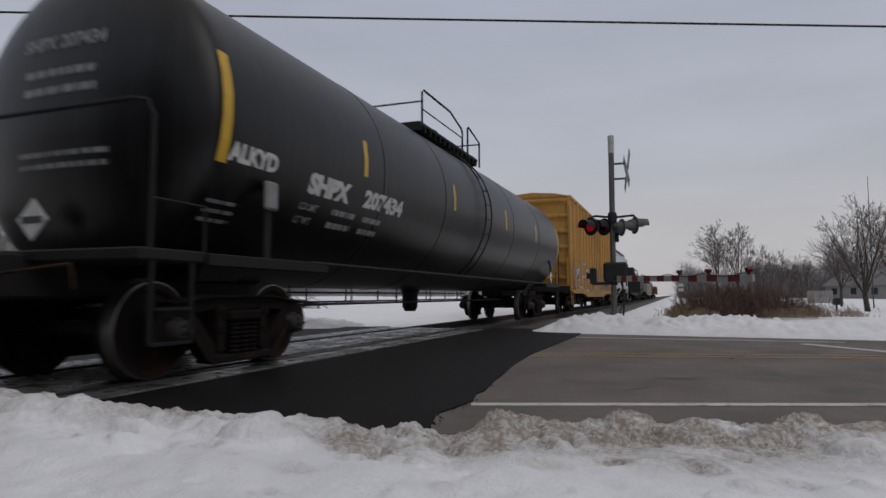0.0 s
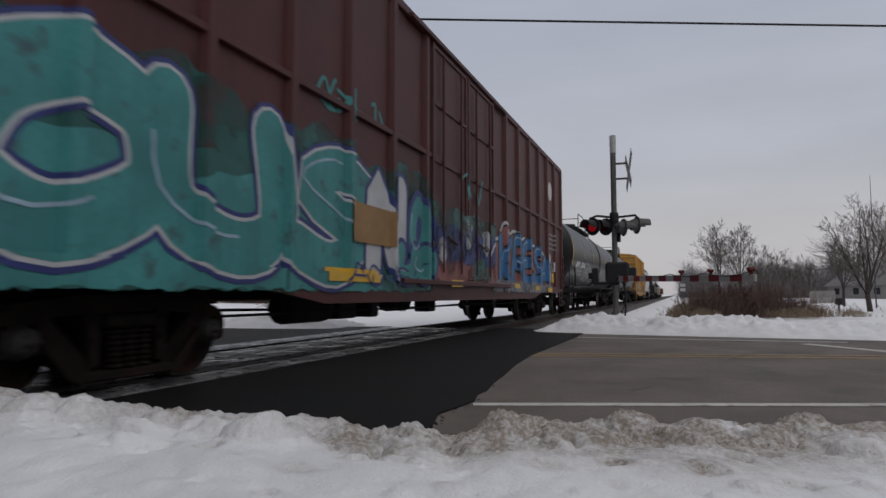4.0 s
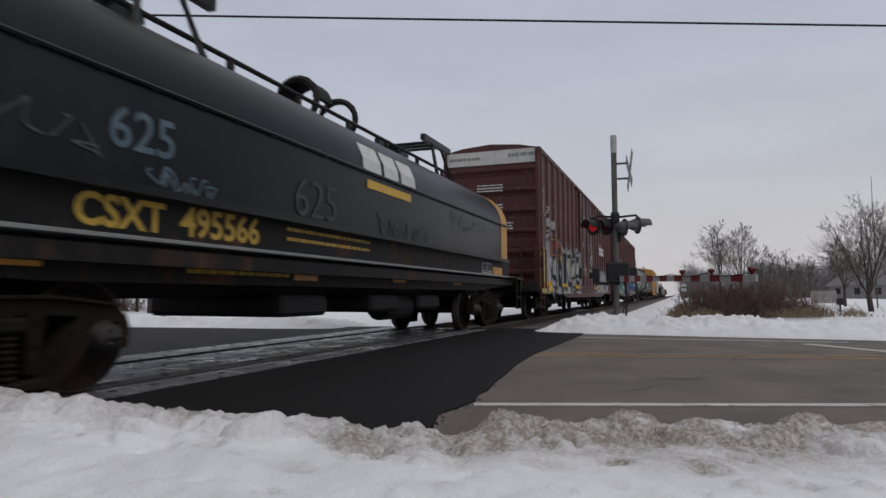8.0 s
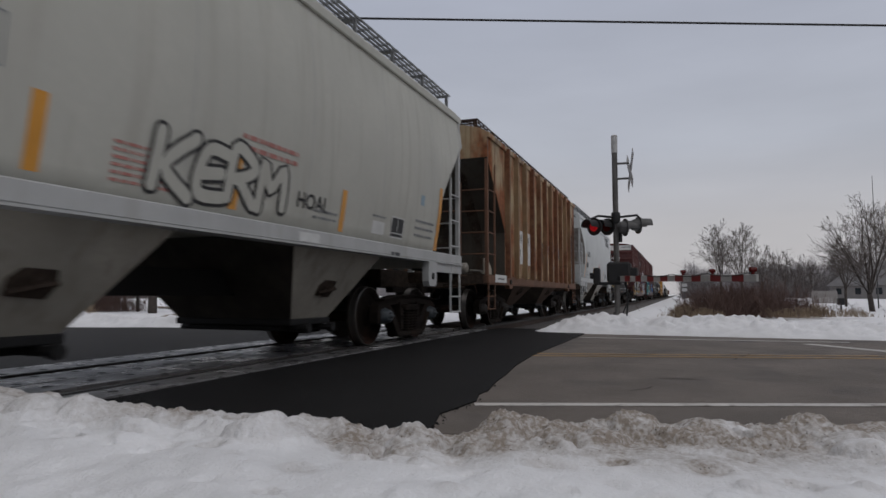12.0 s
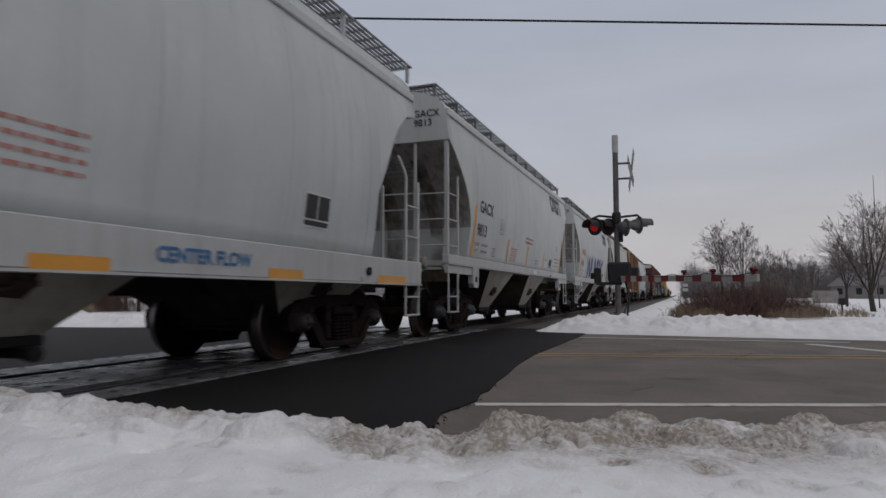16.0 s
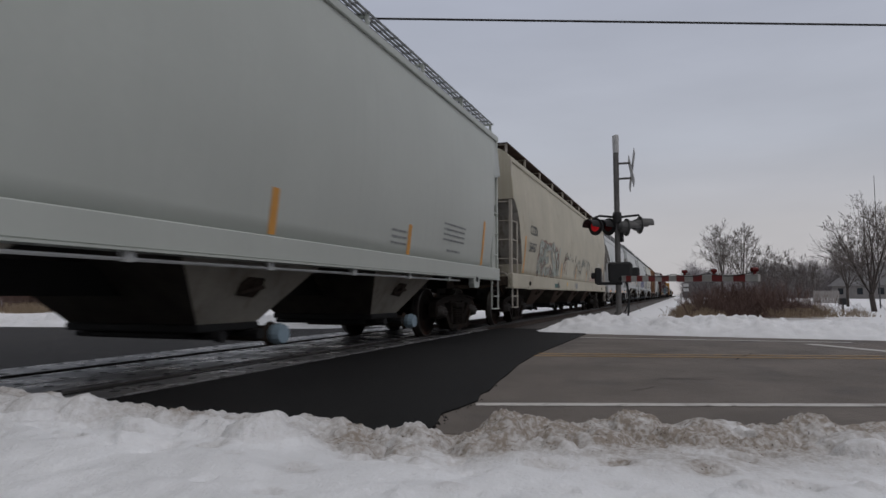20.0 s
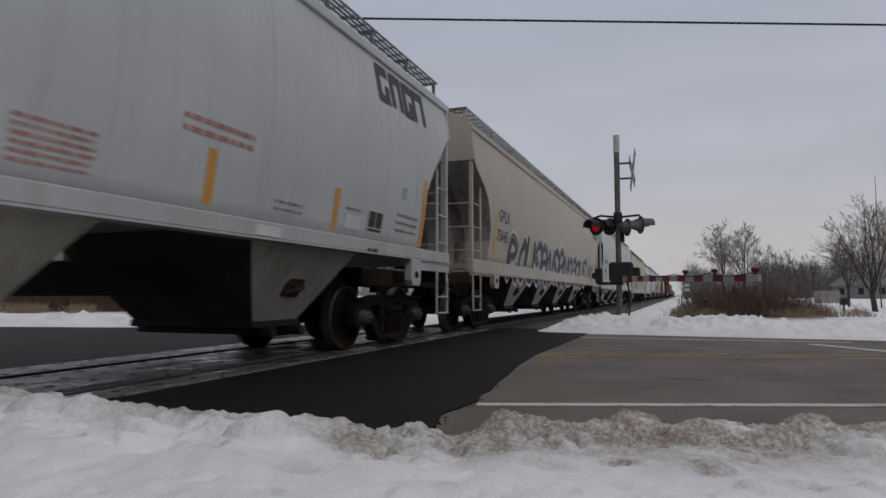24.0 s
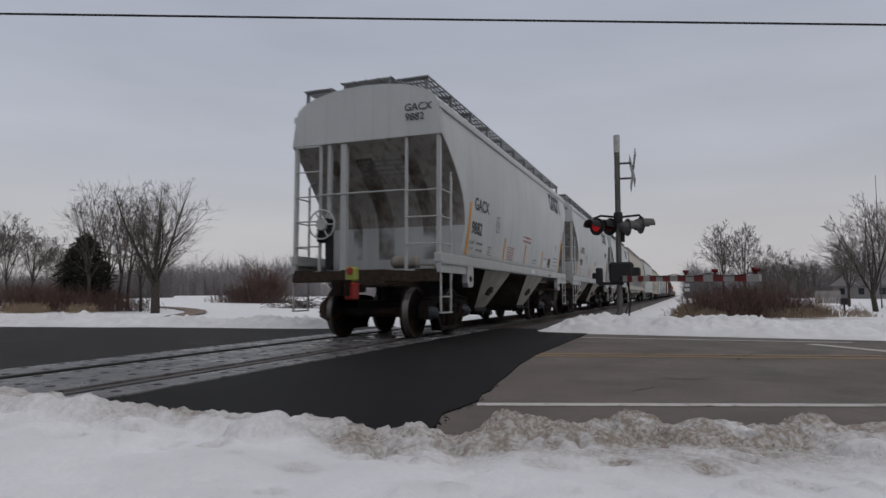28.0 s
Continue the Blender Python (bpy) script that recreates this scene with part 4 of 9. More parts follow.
snow_field("snow_bank_front", list(np.concatenate([np.arange(-9, -3.2, 0.15), np.arange(-3.2, 3.2, 0.0135), np.arange(3.2, 9, 0.15)])), list(np.concatenate([np.arange(-6, 1.2, 0.3), np.arange(1.2, 2.5, 0.022), np.arange(2.5, 3.9, 0.013)])), front_height, view_place, GRIT_SNOW,
           "ploughed roadside snow with grit and tyre-thrown lumps", front_grit)


def far_bank(name, pts, width, high, seed, label, grit=0.35, step=0.05):
    """A ploughed ridge along the line pts; it rises from its first side and runs out behind."""
    pts = [Vector(p) for p in pts]
    seg = [(b - a).length for a, b in zip(pts, pts[1:])]
    total = sum(seg)

    def along(u):
        for a, b, l in zip(pts, pts[1:], seg):
            if u <= l or b is pts[-1]:
                d = (b - a).normalized()
                return a + d * u, Vector((-d.y, d.x))
            u -= l

    def place(u, w):
        p, _ = along(min(max(u, 0), total))
        d = (along(min(u + 1.5, total))[0] - along(max(u - 1.5, 0))[0]).normalized()
        q = p + Vector((-d.y, d.x)) * w
        return (q.x, q.y)

    def height(u, w):
        a = w / width
        hh = high * (0.72 + 0.6 * noise.noise(Vector((u * 0.55, seed, 0.5))))
        z = hh * min(1.0, max(0.0, a / 0.22)) ** 0.7 * (1 - 0.55 * max(0.0, a - 0.3))
        end = min(1.0, u / 0.8, (total - u) / 0.8)
        q = 0.09 * noise.noise(Vector((u * 1.5, w * 1.5, seed))) + 0.07 * noise.noise(Vector((u * 5.0, w * 5.0, seed + 2))) + 0.05 * noise.noise(Vector((u * 11, w * 11, seed + 4))) + 0.03 * noise.noise(Vector((u * 24, w * 24, seed + 5))) + 0.17 * max(0.0, 0.5 - noise.voronoi(Vector((u * 4.2, w * 4.2, seed)))[0][0])
        return -0.07 + (z + q * min(1, a * 6)) * max(0.0, end)

    def dirt(u, w):
        n = noise.noise(Vector((u * 1.3, w * 1.3, seed + 6)))
        return max(0.0, min(1.0, grit * (1 - w / width) + 1.2 * n * grit))

    snow_field(name, list(np.arange(0, total, step)), list(np.concatenate([np.linspace(0, width * 0.4, 34), np.linspace(width * 0.44, width, 14)])), height, place, GRIT_SNOW, label, dirt)


far_bank("snow_bank_right", [(12.95, 3.15), (12.85, 1.8), (12.75, -3.2), (13.6, -9), (18, -22)][::1], 3.2, 0.34, 3.0, "ploughed snow ridge along the far road edge", 0.08)
far_bank("snow_bank_left", [(6.0, 34.0), (11.0, 14.2), (12.1, 8.4), (12.5, 7.1)], 3.0, 0.32, 8.0, "ploughed snow ridge beside the road past the rails", 0.14)


def asphalt_crumbs():
    """Loose crumbs of black asphalt along the ragged joint."""
    rr = random.Random(12)
    vs, fs = [], []
    for k in range(36):
        i = min(int(abs(rr.gauss(0, 0.20)) * len(edge)), len(edge) - 2)
        f = rr.random()
        x, y = edge[i][0] + (edge[i + 1][0] - edge[i][0]) * f, edge[i][1] + (edge[i + 1][1] - edge[i][1]) * f
        x, y, r = x + rr.gauss(0, 0.05), y - abs(rr.gauss(0, 0.03)), rr.uniform(0.004, 0.014)
        b = len(vs)
        vs += [(x - r, y, -0.03), (x, y - r * rr.uniform(0.6, 1.2), -0.03), (x + r, y, -0.03), (x, y + r, -0.03), (x + rr.uniform(-r, r) * 0.4, y, -0.03 + r * rr.uniform(0.6, 1.3))]
        fs += [(b, b + 1, b + 4), (b + 1, b + 2, b + 4), (b + 2, b + 3, b + 4), (b + 3, b, b + 4)]
    me = bpy.data.meshes.new("asphalt_crumbs")
    me.from_pydata(vs, [], fs)
    tagged(part("asphalt_crumbs", me, ASPHALT_NEW), "loose black asphalt crumbs beside the joint", "crumbs", kind="stuff")


asphalt_crumbs()


def road_cracks():
    """Thin dark cracks and scrapes in the old asphalt."""
    rr = random.Random(5)
    vs, fs = [], []
    for x, y, ang, ln in ((6.3, 0.2, 1.2, 0.5), (6.35, 0.05, 1.15, 0.4), (7.2, -1.8, 1.4, 0.7), (7.0, -4.2, 1.25, 2.5), (9.6, -1.2, 1.3, 3.0), (8.4, -0.6, 0.2, 1.0), (10.4, 0.3, 1.35, 2.2), (5.4, 0.4, 0.5, 0.35), (7.6, 0.9, 1.9, 0.8), (9.0, -5.0, 1.25, 4.0)):
        p, a, pts = [x, y], -ang, []
        for _ in range(14):
            pts.append(tuple(p))
            a += rr.gauss(0, 0.16)
            p = [p[0] + math.cos(a) * ln / 13, p[1] + math.sin(a) * ln / 13]
            a += (-ang - a) * 0.3
        stroke(vs, fs, pts, rr.uniform(0.008, 0.02))
    me = bpy.data.meshes.new("road_cracks")
    me.from_pydata([(u, v, -0.0275) for u, v in vs], [], fs)
    tagged(part("road_cracks", me, ASPHALT_DARK), "thin dark cracks in the old asphalt", "cracks", kind="stuff")


road_cracks()

# ---------------------------------------------------------------- crossing signal with gate
MAST_GREY = material("galvanised_mast_steel", (0.13, 0.125, 0.12), 0.55, 0.3, vary=0.25, scale=6, streak=0.3, streak_col=(0.07, 0.06, 0.05))
MAST_CAP = material("pale_mast_top", (0.42, 0.42, 0.42), 0.6, vary=0.2, scale=9)
SIGNAL_BLACK = material("flat_black_signal_paint", (0.014, 0.014, 0.015), 0.6, vary=0.2)
SIGNAL_GREY = material("weathered_signal_aluminium", (0.085, 0.085, 0.085), 0.5, 0.3, vary=0.25, scale=8)
GATE_RED = material("red_gate_sheeting", (0.20, 0.016, 0.018), 0.45, vary=0.2, scale=6)
GATE_WHITE = material("white_gate_sheeting", (0.42, 0.42, 0.41), 0.45, vary=0.15, scale=6, spots=0.2, spot_col=(0.3, 0.28, 0.26))
LENS_DARK = material("unlit_red_lens", (0.10, 0.008, 0.008), 0.25, vary=0.2)
LENS_LIT = glowing("lit_red_lens", (0.55, 0.006, 0.012), 0.22)
MAST = (15.75, 1.42)


def crossing_signal():
    sig = thing("crossing_signal", pose(MAST[0], MAST[1], 0), "grey steel crossing signal mast with flashing red lights", "signal mast")
    lean = pose(0, 0, 0, 0.5, -0.2, 0)
    bm = B()
    rod(bm, [(0, 0, -0.2), (0, 0, 4.32)], 0.068, 14)
    part("mast", bm, MAST_GREY, sig, smooth=False)
    bm = B()
    lathe(bm, [(4.27, 0.075), (4.70, 0.078), (4.72, 0.06), (4.73, 0.01)], "z", (0, 0, 0), 14)
    part("mast_cap", bm, MAST_CAP, sig, "pale weathered mast top")
    bm = B()
    box(bm, -0.24, 0.24, -0.24, 0.24, -0.05, 0.12, 0.02)
    lathe(bm, [(0.12, 0.2), (0.3, 0.11), (0.34, 0.11)], "z", (0, 0, 0), 12)
    part("base", bm, MAST_GREY, sig)
    # crossbuck, seen nearly edge on
    bm = B()
    for a in (0.85, -0.85):
        d = Vector((math.sin(a), 0, math.cos(a)))
        n = Vector((math.cos(a), 0, -math.sin(a)))
        y = -0.36 if a > 0 else -0.38
        pts = [d * 0.6 + n * 0.115, d * 0.6 - n * 0.115, -d * 0.6 - n * 0.115, -d * 0.6 + n * 0.115]
        prism(bm, [(p.x, p.z) for p in pts], "y", y - 0.006, y + 0.006)
    cb = part("crossbuck", bm, MAST_CAP, sig, "white crossbuck boards seen edge on", at=pose(0, 0, 3.82, 0, 0, 12))
    bm = B()
    rod(bm, [(0, 0, 3.62), (0.03, -0.34, 3.62)], 0.028, 6)
    part("crossbuck_bracket", bm, MAST_GREY, sig)
    bm = B()
    rod(bm, [(0, 0, 4.0), (0.03, -0.34, 4.0)], 0.028, 6)
    part("crossbuck_bracket", bm, MAST_GREY, sig)
    # lamp arm and the two pairs of lamps
    bm = B()
    d = Vector((math.cos(radians(12)), math.sin(radians(12)), 0))
    rod(bm, [(-0.30, 0.55, 2.62), (-0.15, 0.4, 2.70), (0, 0, 2.66), (0.05, -0.5, 2.70), (0.05, -0.57, 2.6)], 0.03, 6)
    part("lamp_arm", bm, SIGNAL_BLACK, sig)
    bm = B()
    lathe(bm, [(2.5, 0.10), (2.56, 0.11), (2.72, 0.11), (2.78, 0.10)], "z", (0, 0, 0), 12)
    part("junction_collar", bm, SIGNAL_BLACK, sig)

    def lamp(at, heading, back, lit_face):
        m = pose(*at, 0, 0, heading)
        bm = B()
        lathe(bm, [(-0.012, 0.215), (0.012, 0.215)], "y", (0, 0.03, 0), 22)
        lathe(bm, [(0.03, 0.17), (0.18, 0.13), (0.24, 0.06)], "y", (0, 0, 0), 16)
        hd = part("lamp_unit", bm, back, sig, at=m)
        bm = B()
        n = 14
        rings = []
        for k in range(n):
            a = math.pi * (-0.06 + 1.12 * k / (n - 1))
            c, s = 0.17 * math.cos(a), 0.17 * math.sin(a)
            rings.append([bm.verts.new(p) for p in ((c, 0.0, s), (c * 0.95, -0.27, s * 0.9 + 0.01), (c * 0.91, -0.27, s * 0.86 + 0.01), (c * 0.96, 0.0, s * 0.96))])
        for a, b in zip(rings, rings[1:]):
            for k in range(4):
                bm.faces.new((a[k], a[(k + 1) % 4], b[(k + 1) % 4], b[k]))
        part("lamp_hood", bm, back, hd)
        bm = B()
        lathe(bm, [(-0.012, 0.115), (-0.004, 0.12), (0.012, 0.115)], "y", (0, 0, 0), 18)
        part("lamp_lens", bm, lit_face, hd, "red signal lens", at=pose(0, 0.005, 0))
        return hd

    lamp((-0.30, 0.50, 2.42), 236, SIGNAL_BLACK, LENS_LIT)
    lamp((0.02, 0.22, 2.44), 236, SIGNAL_BLACK, LENS_DARK)
    lamp((-0.05, -0.25, 2.40), 28, SIGNAL_GREY, LENS_DARK)
    lamp((0.1, -0.55, 2.46), 28, SIGNAL_GREY, LENS_DARK)
    bm = B()
    lathe(bm, [(0, 0.05), (0.3, 0.05)], "z", (0, -0.1, 2.05), 8)
    part("bell", bm, SIGNAL_BLACK, sig)
    # gate mechanism, counterweights and arm
    bm = B()
    box(bm, -0.22, 0.22, -0.34, 0.22, 1.06, 1.55, 0.05)
    box(bm, -0.16, 0.16, -0.5, -0.3, 1.08, 1.42, 0.03)
    box(bm, -0.12, 0.12, -0.1, 0.5, 1.0, 1.07, 0.01)
    part("mechanism_housing", bm, SIGNAL_BLACK, sig)
    bm = B()
    box(bm, -0.15, 0.15, 0.40, 0.55, 1.02, 1.42, 0.03)
    box(bm, -0.1, 0.1, 0.5, 0.64, 1.15, 1.3, 0.02)
    part("counterweight", bm, SIGNAL_BLACK, sig)
    bm = B()
    rod(bm, [(0.05, -0.2, 1.1), (0.06, -0.24, 0.6), (0.05, -0.2, 0.1)], 0.022, 6)
    part("conduit", bm, SIGNAL_BLACK, sig)
    bm = B()
    rod(bm, [(-0.05, -0.16, 1.1), (-0.1, -0.3, 0.7), (-0.06, -0.12, 0.3), (0, -0.1, 0.1)], 0.014, 6)
    part("power_cable", bm, SIGNAL_BLACK, sig)
    arm = Vector((10.08 - MAST[0], -1.07 - MAST[1], 0))
    ln = arm.length
    turn = math.degrees(math.atan2(arm.y, arm.x))
    a = thing("gate_arm", pose(MAST[0], MAST[1], 1.15, 0, 1.35, turn), "lowered red and white striped crossing gate arm", "gate arm")
    n = 17
    for k in range(n):
        x0, x1 = 0.25 + (ln - 0.25) * k / n, 0.25 + (ln - 0.25) * (k + 1) / n
        h0 = 0.066 - 0.014 * k / n
        bm = B()
        box(bm, x0, x1, -0.02, 0.02, -h0, h0, 0.004)
        part("stripe", bm, GATE_RED if k % 2 == 1 else GATE_WHITE, a)
    bm = B()
    box(bm, -0.5, 0.3, -0.05, 0.05, -0.06, 0.06, 0.01)
    part("arm_bracket", bm, SIGNAL_BLACK, a)
    for x, r in ((ln * 0.60, 0.030), (ln * 0.78, 0.032), (ln - 0.12, 0.038)):
        bm = B()
        lathe(bm, [(-0.05, r * 0.7), (-0.045, r), (0.045, r), (0.05, r * 0.7)], "y", (x, 0, 0.125), 14)
        box(bm, x - 0.015, x + 0.015, -0.02, 0.02, 0.04, 0.10)
        part("gate_lamp", bm, LENS_DARK, a, "small red gate lamp")
    bm = B()
    pts = []
    for k in range(25):
        s = k / 24
        pts.append((ln * (0.3 + 0.68 * s), -0.025, 0.085 - 0.05 * abs(math.sin(s * 3 * math.pi))))
    rod(bm, pts, 0.008, 5)
    part("lamp_cable", bm, SIGNAL_BLACK, a)


crossing_signal()

# ---------------------------------------------------------------- overhead wire
bm = B()
rod(bm, [(8.35 + 7.05 * k, 13.0 - 17.2 * k, 6.5 + 0.045 * (1 - k) + 0.02 * (k - 0.5) ** 2) for k in np.linspace(-1.5, 3.0, 40)], 0.022, 6)
tagged(part("overhead_cable", bm, SIGNAL_BLACK), "thin black overhead cable along the road", "cable")

# ---------------------------------------------------------------- bare trees and brush
BARK = material("grey_brown_bark", (0.062, 0.051, 0.045), 0.9, vary=0.35, scale=6, bump=0.5, bump_scale=25)
TWIG = material("thin_brown_twigs", (0.105, 0.09, 0.083), 0.9, vary=0.3, scale=3)
BRUSH = material("red_brown_brush_stems", (0.118, 0.074, 0.062), 0.9, vary=0.4, scale=1.5)
STRAW = material("dry_straw_grass", (0.31, 0.24, 0.165), 0.9, vary=0.35, scale=2)
NEEDLE = material("dark_conifer_needles", (0.034, 0.034, 0.027), 0.9, vary=0.4, scale=2)
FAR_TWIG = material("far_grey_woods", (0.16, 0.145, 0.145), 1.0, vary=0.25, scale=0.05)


def limbs(seed, height, trunk_r, fork=0.16, mains=6, spread=0.5, lean=(0.0, 0.0), fine=1.0):
    """A trunk that forks into long upright limbs with side branches and fine twigs. Returns thick and thin pieces."""
    rr = random.Random(seed)
    thick, thin = [], []

    def curve(p, d, length, n, rise, wob):
        pts = [p]
        for _ in range(n):
            d = (d + Vector((rr.gauss(0, wob), rr.gauss(0, wob), rise + rr.gauss(0, wob * 0.5)))).normalized()
            pts.append(pts[-1] + d * (length / n))
        return pts

    def side_dir(d, angle):
        o = d.orthogonal().normalized()
        o.rotate(mathutils.Quaternion(d, rr.uniform(0, 2 * math.pi)))
        return (d * math.cos(angle) + o * math.sin(angle)).normalized()

    def along(pts, f):
        k = min(int(f * (len(pts) - 1)), len(pts) - 2)
        g = f * (len(pts) - 1) - k
        return pts[k].lerp(pts[k + 1], g), (pts[k + 1] - pts[k]).normalized()

    base = Vector((0, 0, -0.3))
    trunk = curve(base, Vector((lean[0], lean[1], 1)).normalized(), height * fork + 0.3, 3, 0.0, 0.04)
    thick.append((trunk, trunk_r, trunk_r * 0.85))
    turn0 = rr.uniform(0, 6.28)
    for m in range(mains):
        az = turn0 + 6.283 * m / mains + rr.gauss(0, 0.3)
        tilt = spread * (0.15 if m == 0 else rr.uniform(0.55, 1.15))
        d = Vector((math.cos(az) * math.sin(tilt) + lean[0] * 0.6, math.sin(az) * math.sin(tilt) + lean[1] * 0.6, math.cos(tilt))).normalized()
        p, _ = along(trunk, rr.uniform(0.72, 1.0) if m else 1.0)
        length = (height * (1.0 if m == 0 else rr.uniform(0.78, 1.0)) - p.z) / max(0.55, math.cos(tilt * 0.75))
        limb = curve(p, d, length, 7, 0.05, 0.06)
        r0 = trunk_r * rr.uniform(0.30, 0.50)
        thick.append((limb, r0, r0 * 0.08))
        for s in range(int(13 * fine)):
            f = rr.uniform(0.10, 0.97)
            q, qd = along(limb, f)
            ls = length * (0.52 * (1 - f) + 0.13) * rr.uniform(0.55, 1.15)
            br = curve(q, side_dir(qd, rr.uniform(0.45, 0.95)), ls, 5, 0.05, 0.055)
            r1 = r0 * (1 - 0.9 * f) * 0.40
            thin.append((br, r1, r1 * 0.3))
            for _ in range(int(6 * fine)):
                f2 = rr.uniform(0.2, 1.0)
                q2, d2 = along(br, f2)
                l2 = ls * (0.5 * (1 - f2) + 0.22) * rr.uniform(0.6, 1.2)
                tw = curve(q2, side_dir(d2, rr.uniform(0.35, 0.9)), l2, 3, 0.04, 0.06)
                thin.append((tw, r1 * 0.4, r1 * 0.2))
                for _ in range(3):
                    q3, d3 = along(tw, rr.uniform(0.2, 1.0))
                    thin.append((curve(q3, side_dir(d3, rr.uniform(0.3, 0.8)), l2 * rr.uniform(0.35, 0.7), 1, 0.06, 0.08), r1 * 0.25, r1 * 0.1))
    return thick, thin


def bare_tree(at, height, seed, label, trunk_r=0.16, mat=BARK, **kw):
    least = 0.00014 * math.hypot(at[0], at[1])
    t = thing("bare_tree", pose(at[0], at[1], ground_z(at[0], at[1])), label, "tree", "bare trees")
    thick, thin = limbs(seed, height, trunk_r, **kw)
    bm = B()
    for pts, a, b in thick:
        rod(bm, pts, a, 7, r2=max(b, least))
    part("trunk", bm, mat, t, smooth=True)
    bm = B()
    for pts, a, b in thin:
        rod(bm, pts, max(a, least), 3, r2=max(b, least * 0.7))
    part("crown", bm, TWIG, t)
    return t


def thicket(at, wide, deep, high, count, seed, label, mat=BRUSH, name="brush_thicket", lean=0.3, r=0.012, kind="stuff"):
    """A tangle of thin upright stems with side shoots."""
    rr = random.Random(seed)
    bm = B()
    for _ in range(count):
        x, y = rr.gauss(0, deep * 0.35), rr.gauss(0, wide * 0.35)
        hh = high * rr.uniform(0.45, 1.05) * max(0.35, 1 - (y / (wide * 0.8)) ** 2)
        d = Vector((rr.gauss(0, lean), rr.gauss(0, lean), 1)).normalized()
        p = Vector((x, y, -0.15))
        q = p + d * hh
        rod(bm, [p, p.lerp(q, 0.5) + Vector((rr.gauss(0, 0.06), rr.gauss(0, 0.06), 0)), q], r, 3, r2=r * 0.4)
        for _ in range(4):
            s = p.lerp(q, rr.uniform(0.3, 0.9))
            e = s + (d + Vector((rr.gauss(0, 0.5), rr.gauss(0, 0.5), 0.2))).normalized() * hh * rr.uniform(0.15, 0.4)
            rod(bm, [s, e], r * 0.6, 3, r2=r * 0.3)
    ob = part(name, bm, mat)
    ob.matrix_basis = pose(*at)
    return tagged(ob, label, "brush", kind=kind)


def ray_at(px, depth):
    """Plan position for a bearing given as a fraction across the view and a distance ahead."""
    u = (px - 0.5) * 1.4256 * depth
    return view_place(u, depth)


def P(px, depth, z=0.0):
    x, y = ray_at(px / 1568.0, depth)
    return (x, y, z)


# right of the line
bare_tree(P(1274, 62), 7.5, 11, "bare grey tree rising behind the brush", 0.13, mains=6, spread=0.38, fork=0.3)
bare_tree(P(1314, 60), 7.6, 12, "bare grey tree with upright limbs", 0.13, mains=6, spread=0.40, fork=0.26)
bare_tree(P(1346, 66), 5.6, 16, "small bare grey tree behind the brush", 0.08, mains=5, spread=0.4, fork=0.2)
bare_tree(P(1541, 34), 6.0, 13, "large bare tree with a dark forked trunk", 0.15, mains=7, spread=0.60, fork=0.16, lean=(-0.02, 0.05), fine=1.3)
bare_tree(P(1598, 36), 6.6, 14, "large bare tree at the edge of the lot", 0.14, mains=7, spread=0.56, fork=0.2, fine=1.2)
bare_tree(P(1494, 44), 4.8, 15, "bare tree with fine twigs near the house", 0.10, mains=6, spread=0.55, fork=0.3)
for k, (px, d, hgt) in enumerate(((1364, 58, 4.4), (1384, 60, 4.9), (1408, 58, 4.0), (1424, 60, 4.4), (1440, 62, 4.2))):
    bare_tree(P(px, d), hgt, 160 + k, "slim pale sapling behind the brush", 0.05, mains=4, spread=0.3, fork=0.15, fine=0.7)
for k, (px, d, w, hgt, n) in enumerate(((1250, 25, 1.8, 1.35, 260), (1282, 26, 2.4, 1.55, 420), (1318, 26, 2.4, 1.62, 440), (1350, 27, 2.2, 1.45, 330), (1384, 28, 2.0, 1.15, 220), (1416, 27, 1.6, 0.75, 120), (1232, 30, 2.0, 1.1, 150), (1345, 34, 6.0, 1.9, 260))):
    thicket(P(px, d), w, 2.2, hgt, n, 50 + k, "dense red-brown leafless brush beyond the snow", r=0.009, lean=0.5)
for k, (px, d, w, n, hgt) in enumerate(((1206, 27, 0.9, 200, 0.55), (1222, 25, 1.2, 320, 0.55), (1246, 24, 1.2, 220, 0.42), (1372, 25, 1.6, 120, 0.4), (1404, 25, 1.2, 150, 0.45), (1444, 26, 1.0, 170, 0.55), (1505, 26, 1.2, 120, 0.4))):
    thicket(P(px, d), w, 0.8, hgt, n, 70 + k, "dry straw-coloured grass poking through snow", STRAW, "dry_grass", 0.32, 0.010)
# left of the line
bare_tree(P(272, 33), 7.0, 21, "bare tree with a stout dark trunk beside the drive", 0.24, mains=7, spread=0.46, fork=0.25, lean=(0.0, -0.02), fine=1.25)
for k, (px, d, hgt, ln) in enumerate(((152, 34, 6.9, -0.06), (186, 37, 7.7, 0.0), (206, 36, 7.4, 0.03), (222, 38, 7.7, -0.05), (172, 38, 7.2, 0.04), (246, 35, 5.6, -0.05))):
    bare_tree(P(px, d), hgt, 30 + k, "slender bare tree in a close row", 0.09, mains=5, spread=0.30, fork=0.30, lean=(0.0, ln), fine=0.72)
for k, (px, d, hgt) in enumerate(((10, 60, 8.2), (52, 62, 7.2), (-24, 60, 8.8), (98, 70, 6.6))):
    bare_tree(P(px, d), hgt, 40 + k, "bare tree in the far row", 0.12, mains=7, spread=0.48, fork=0.3)
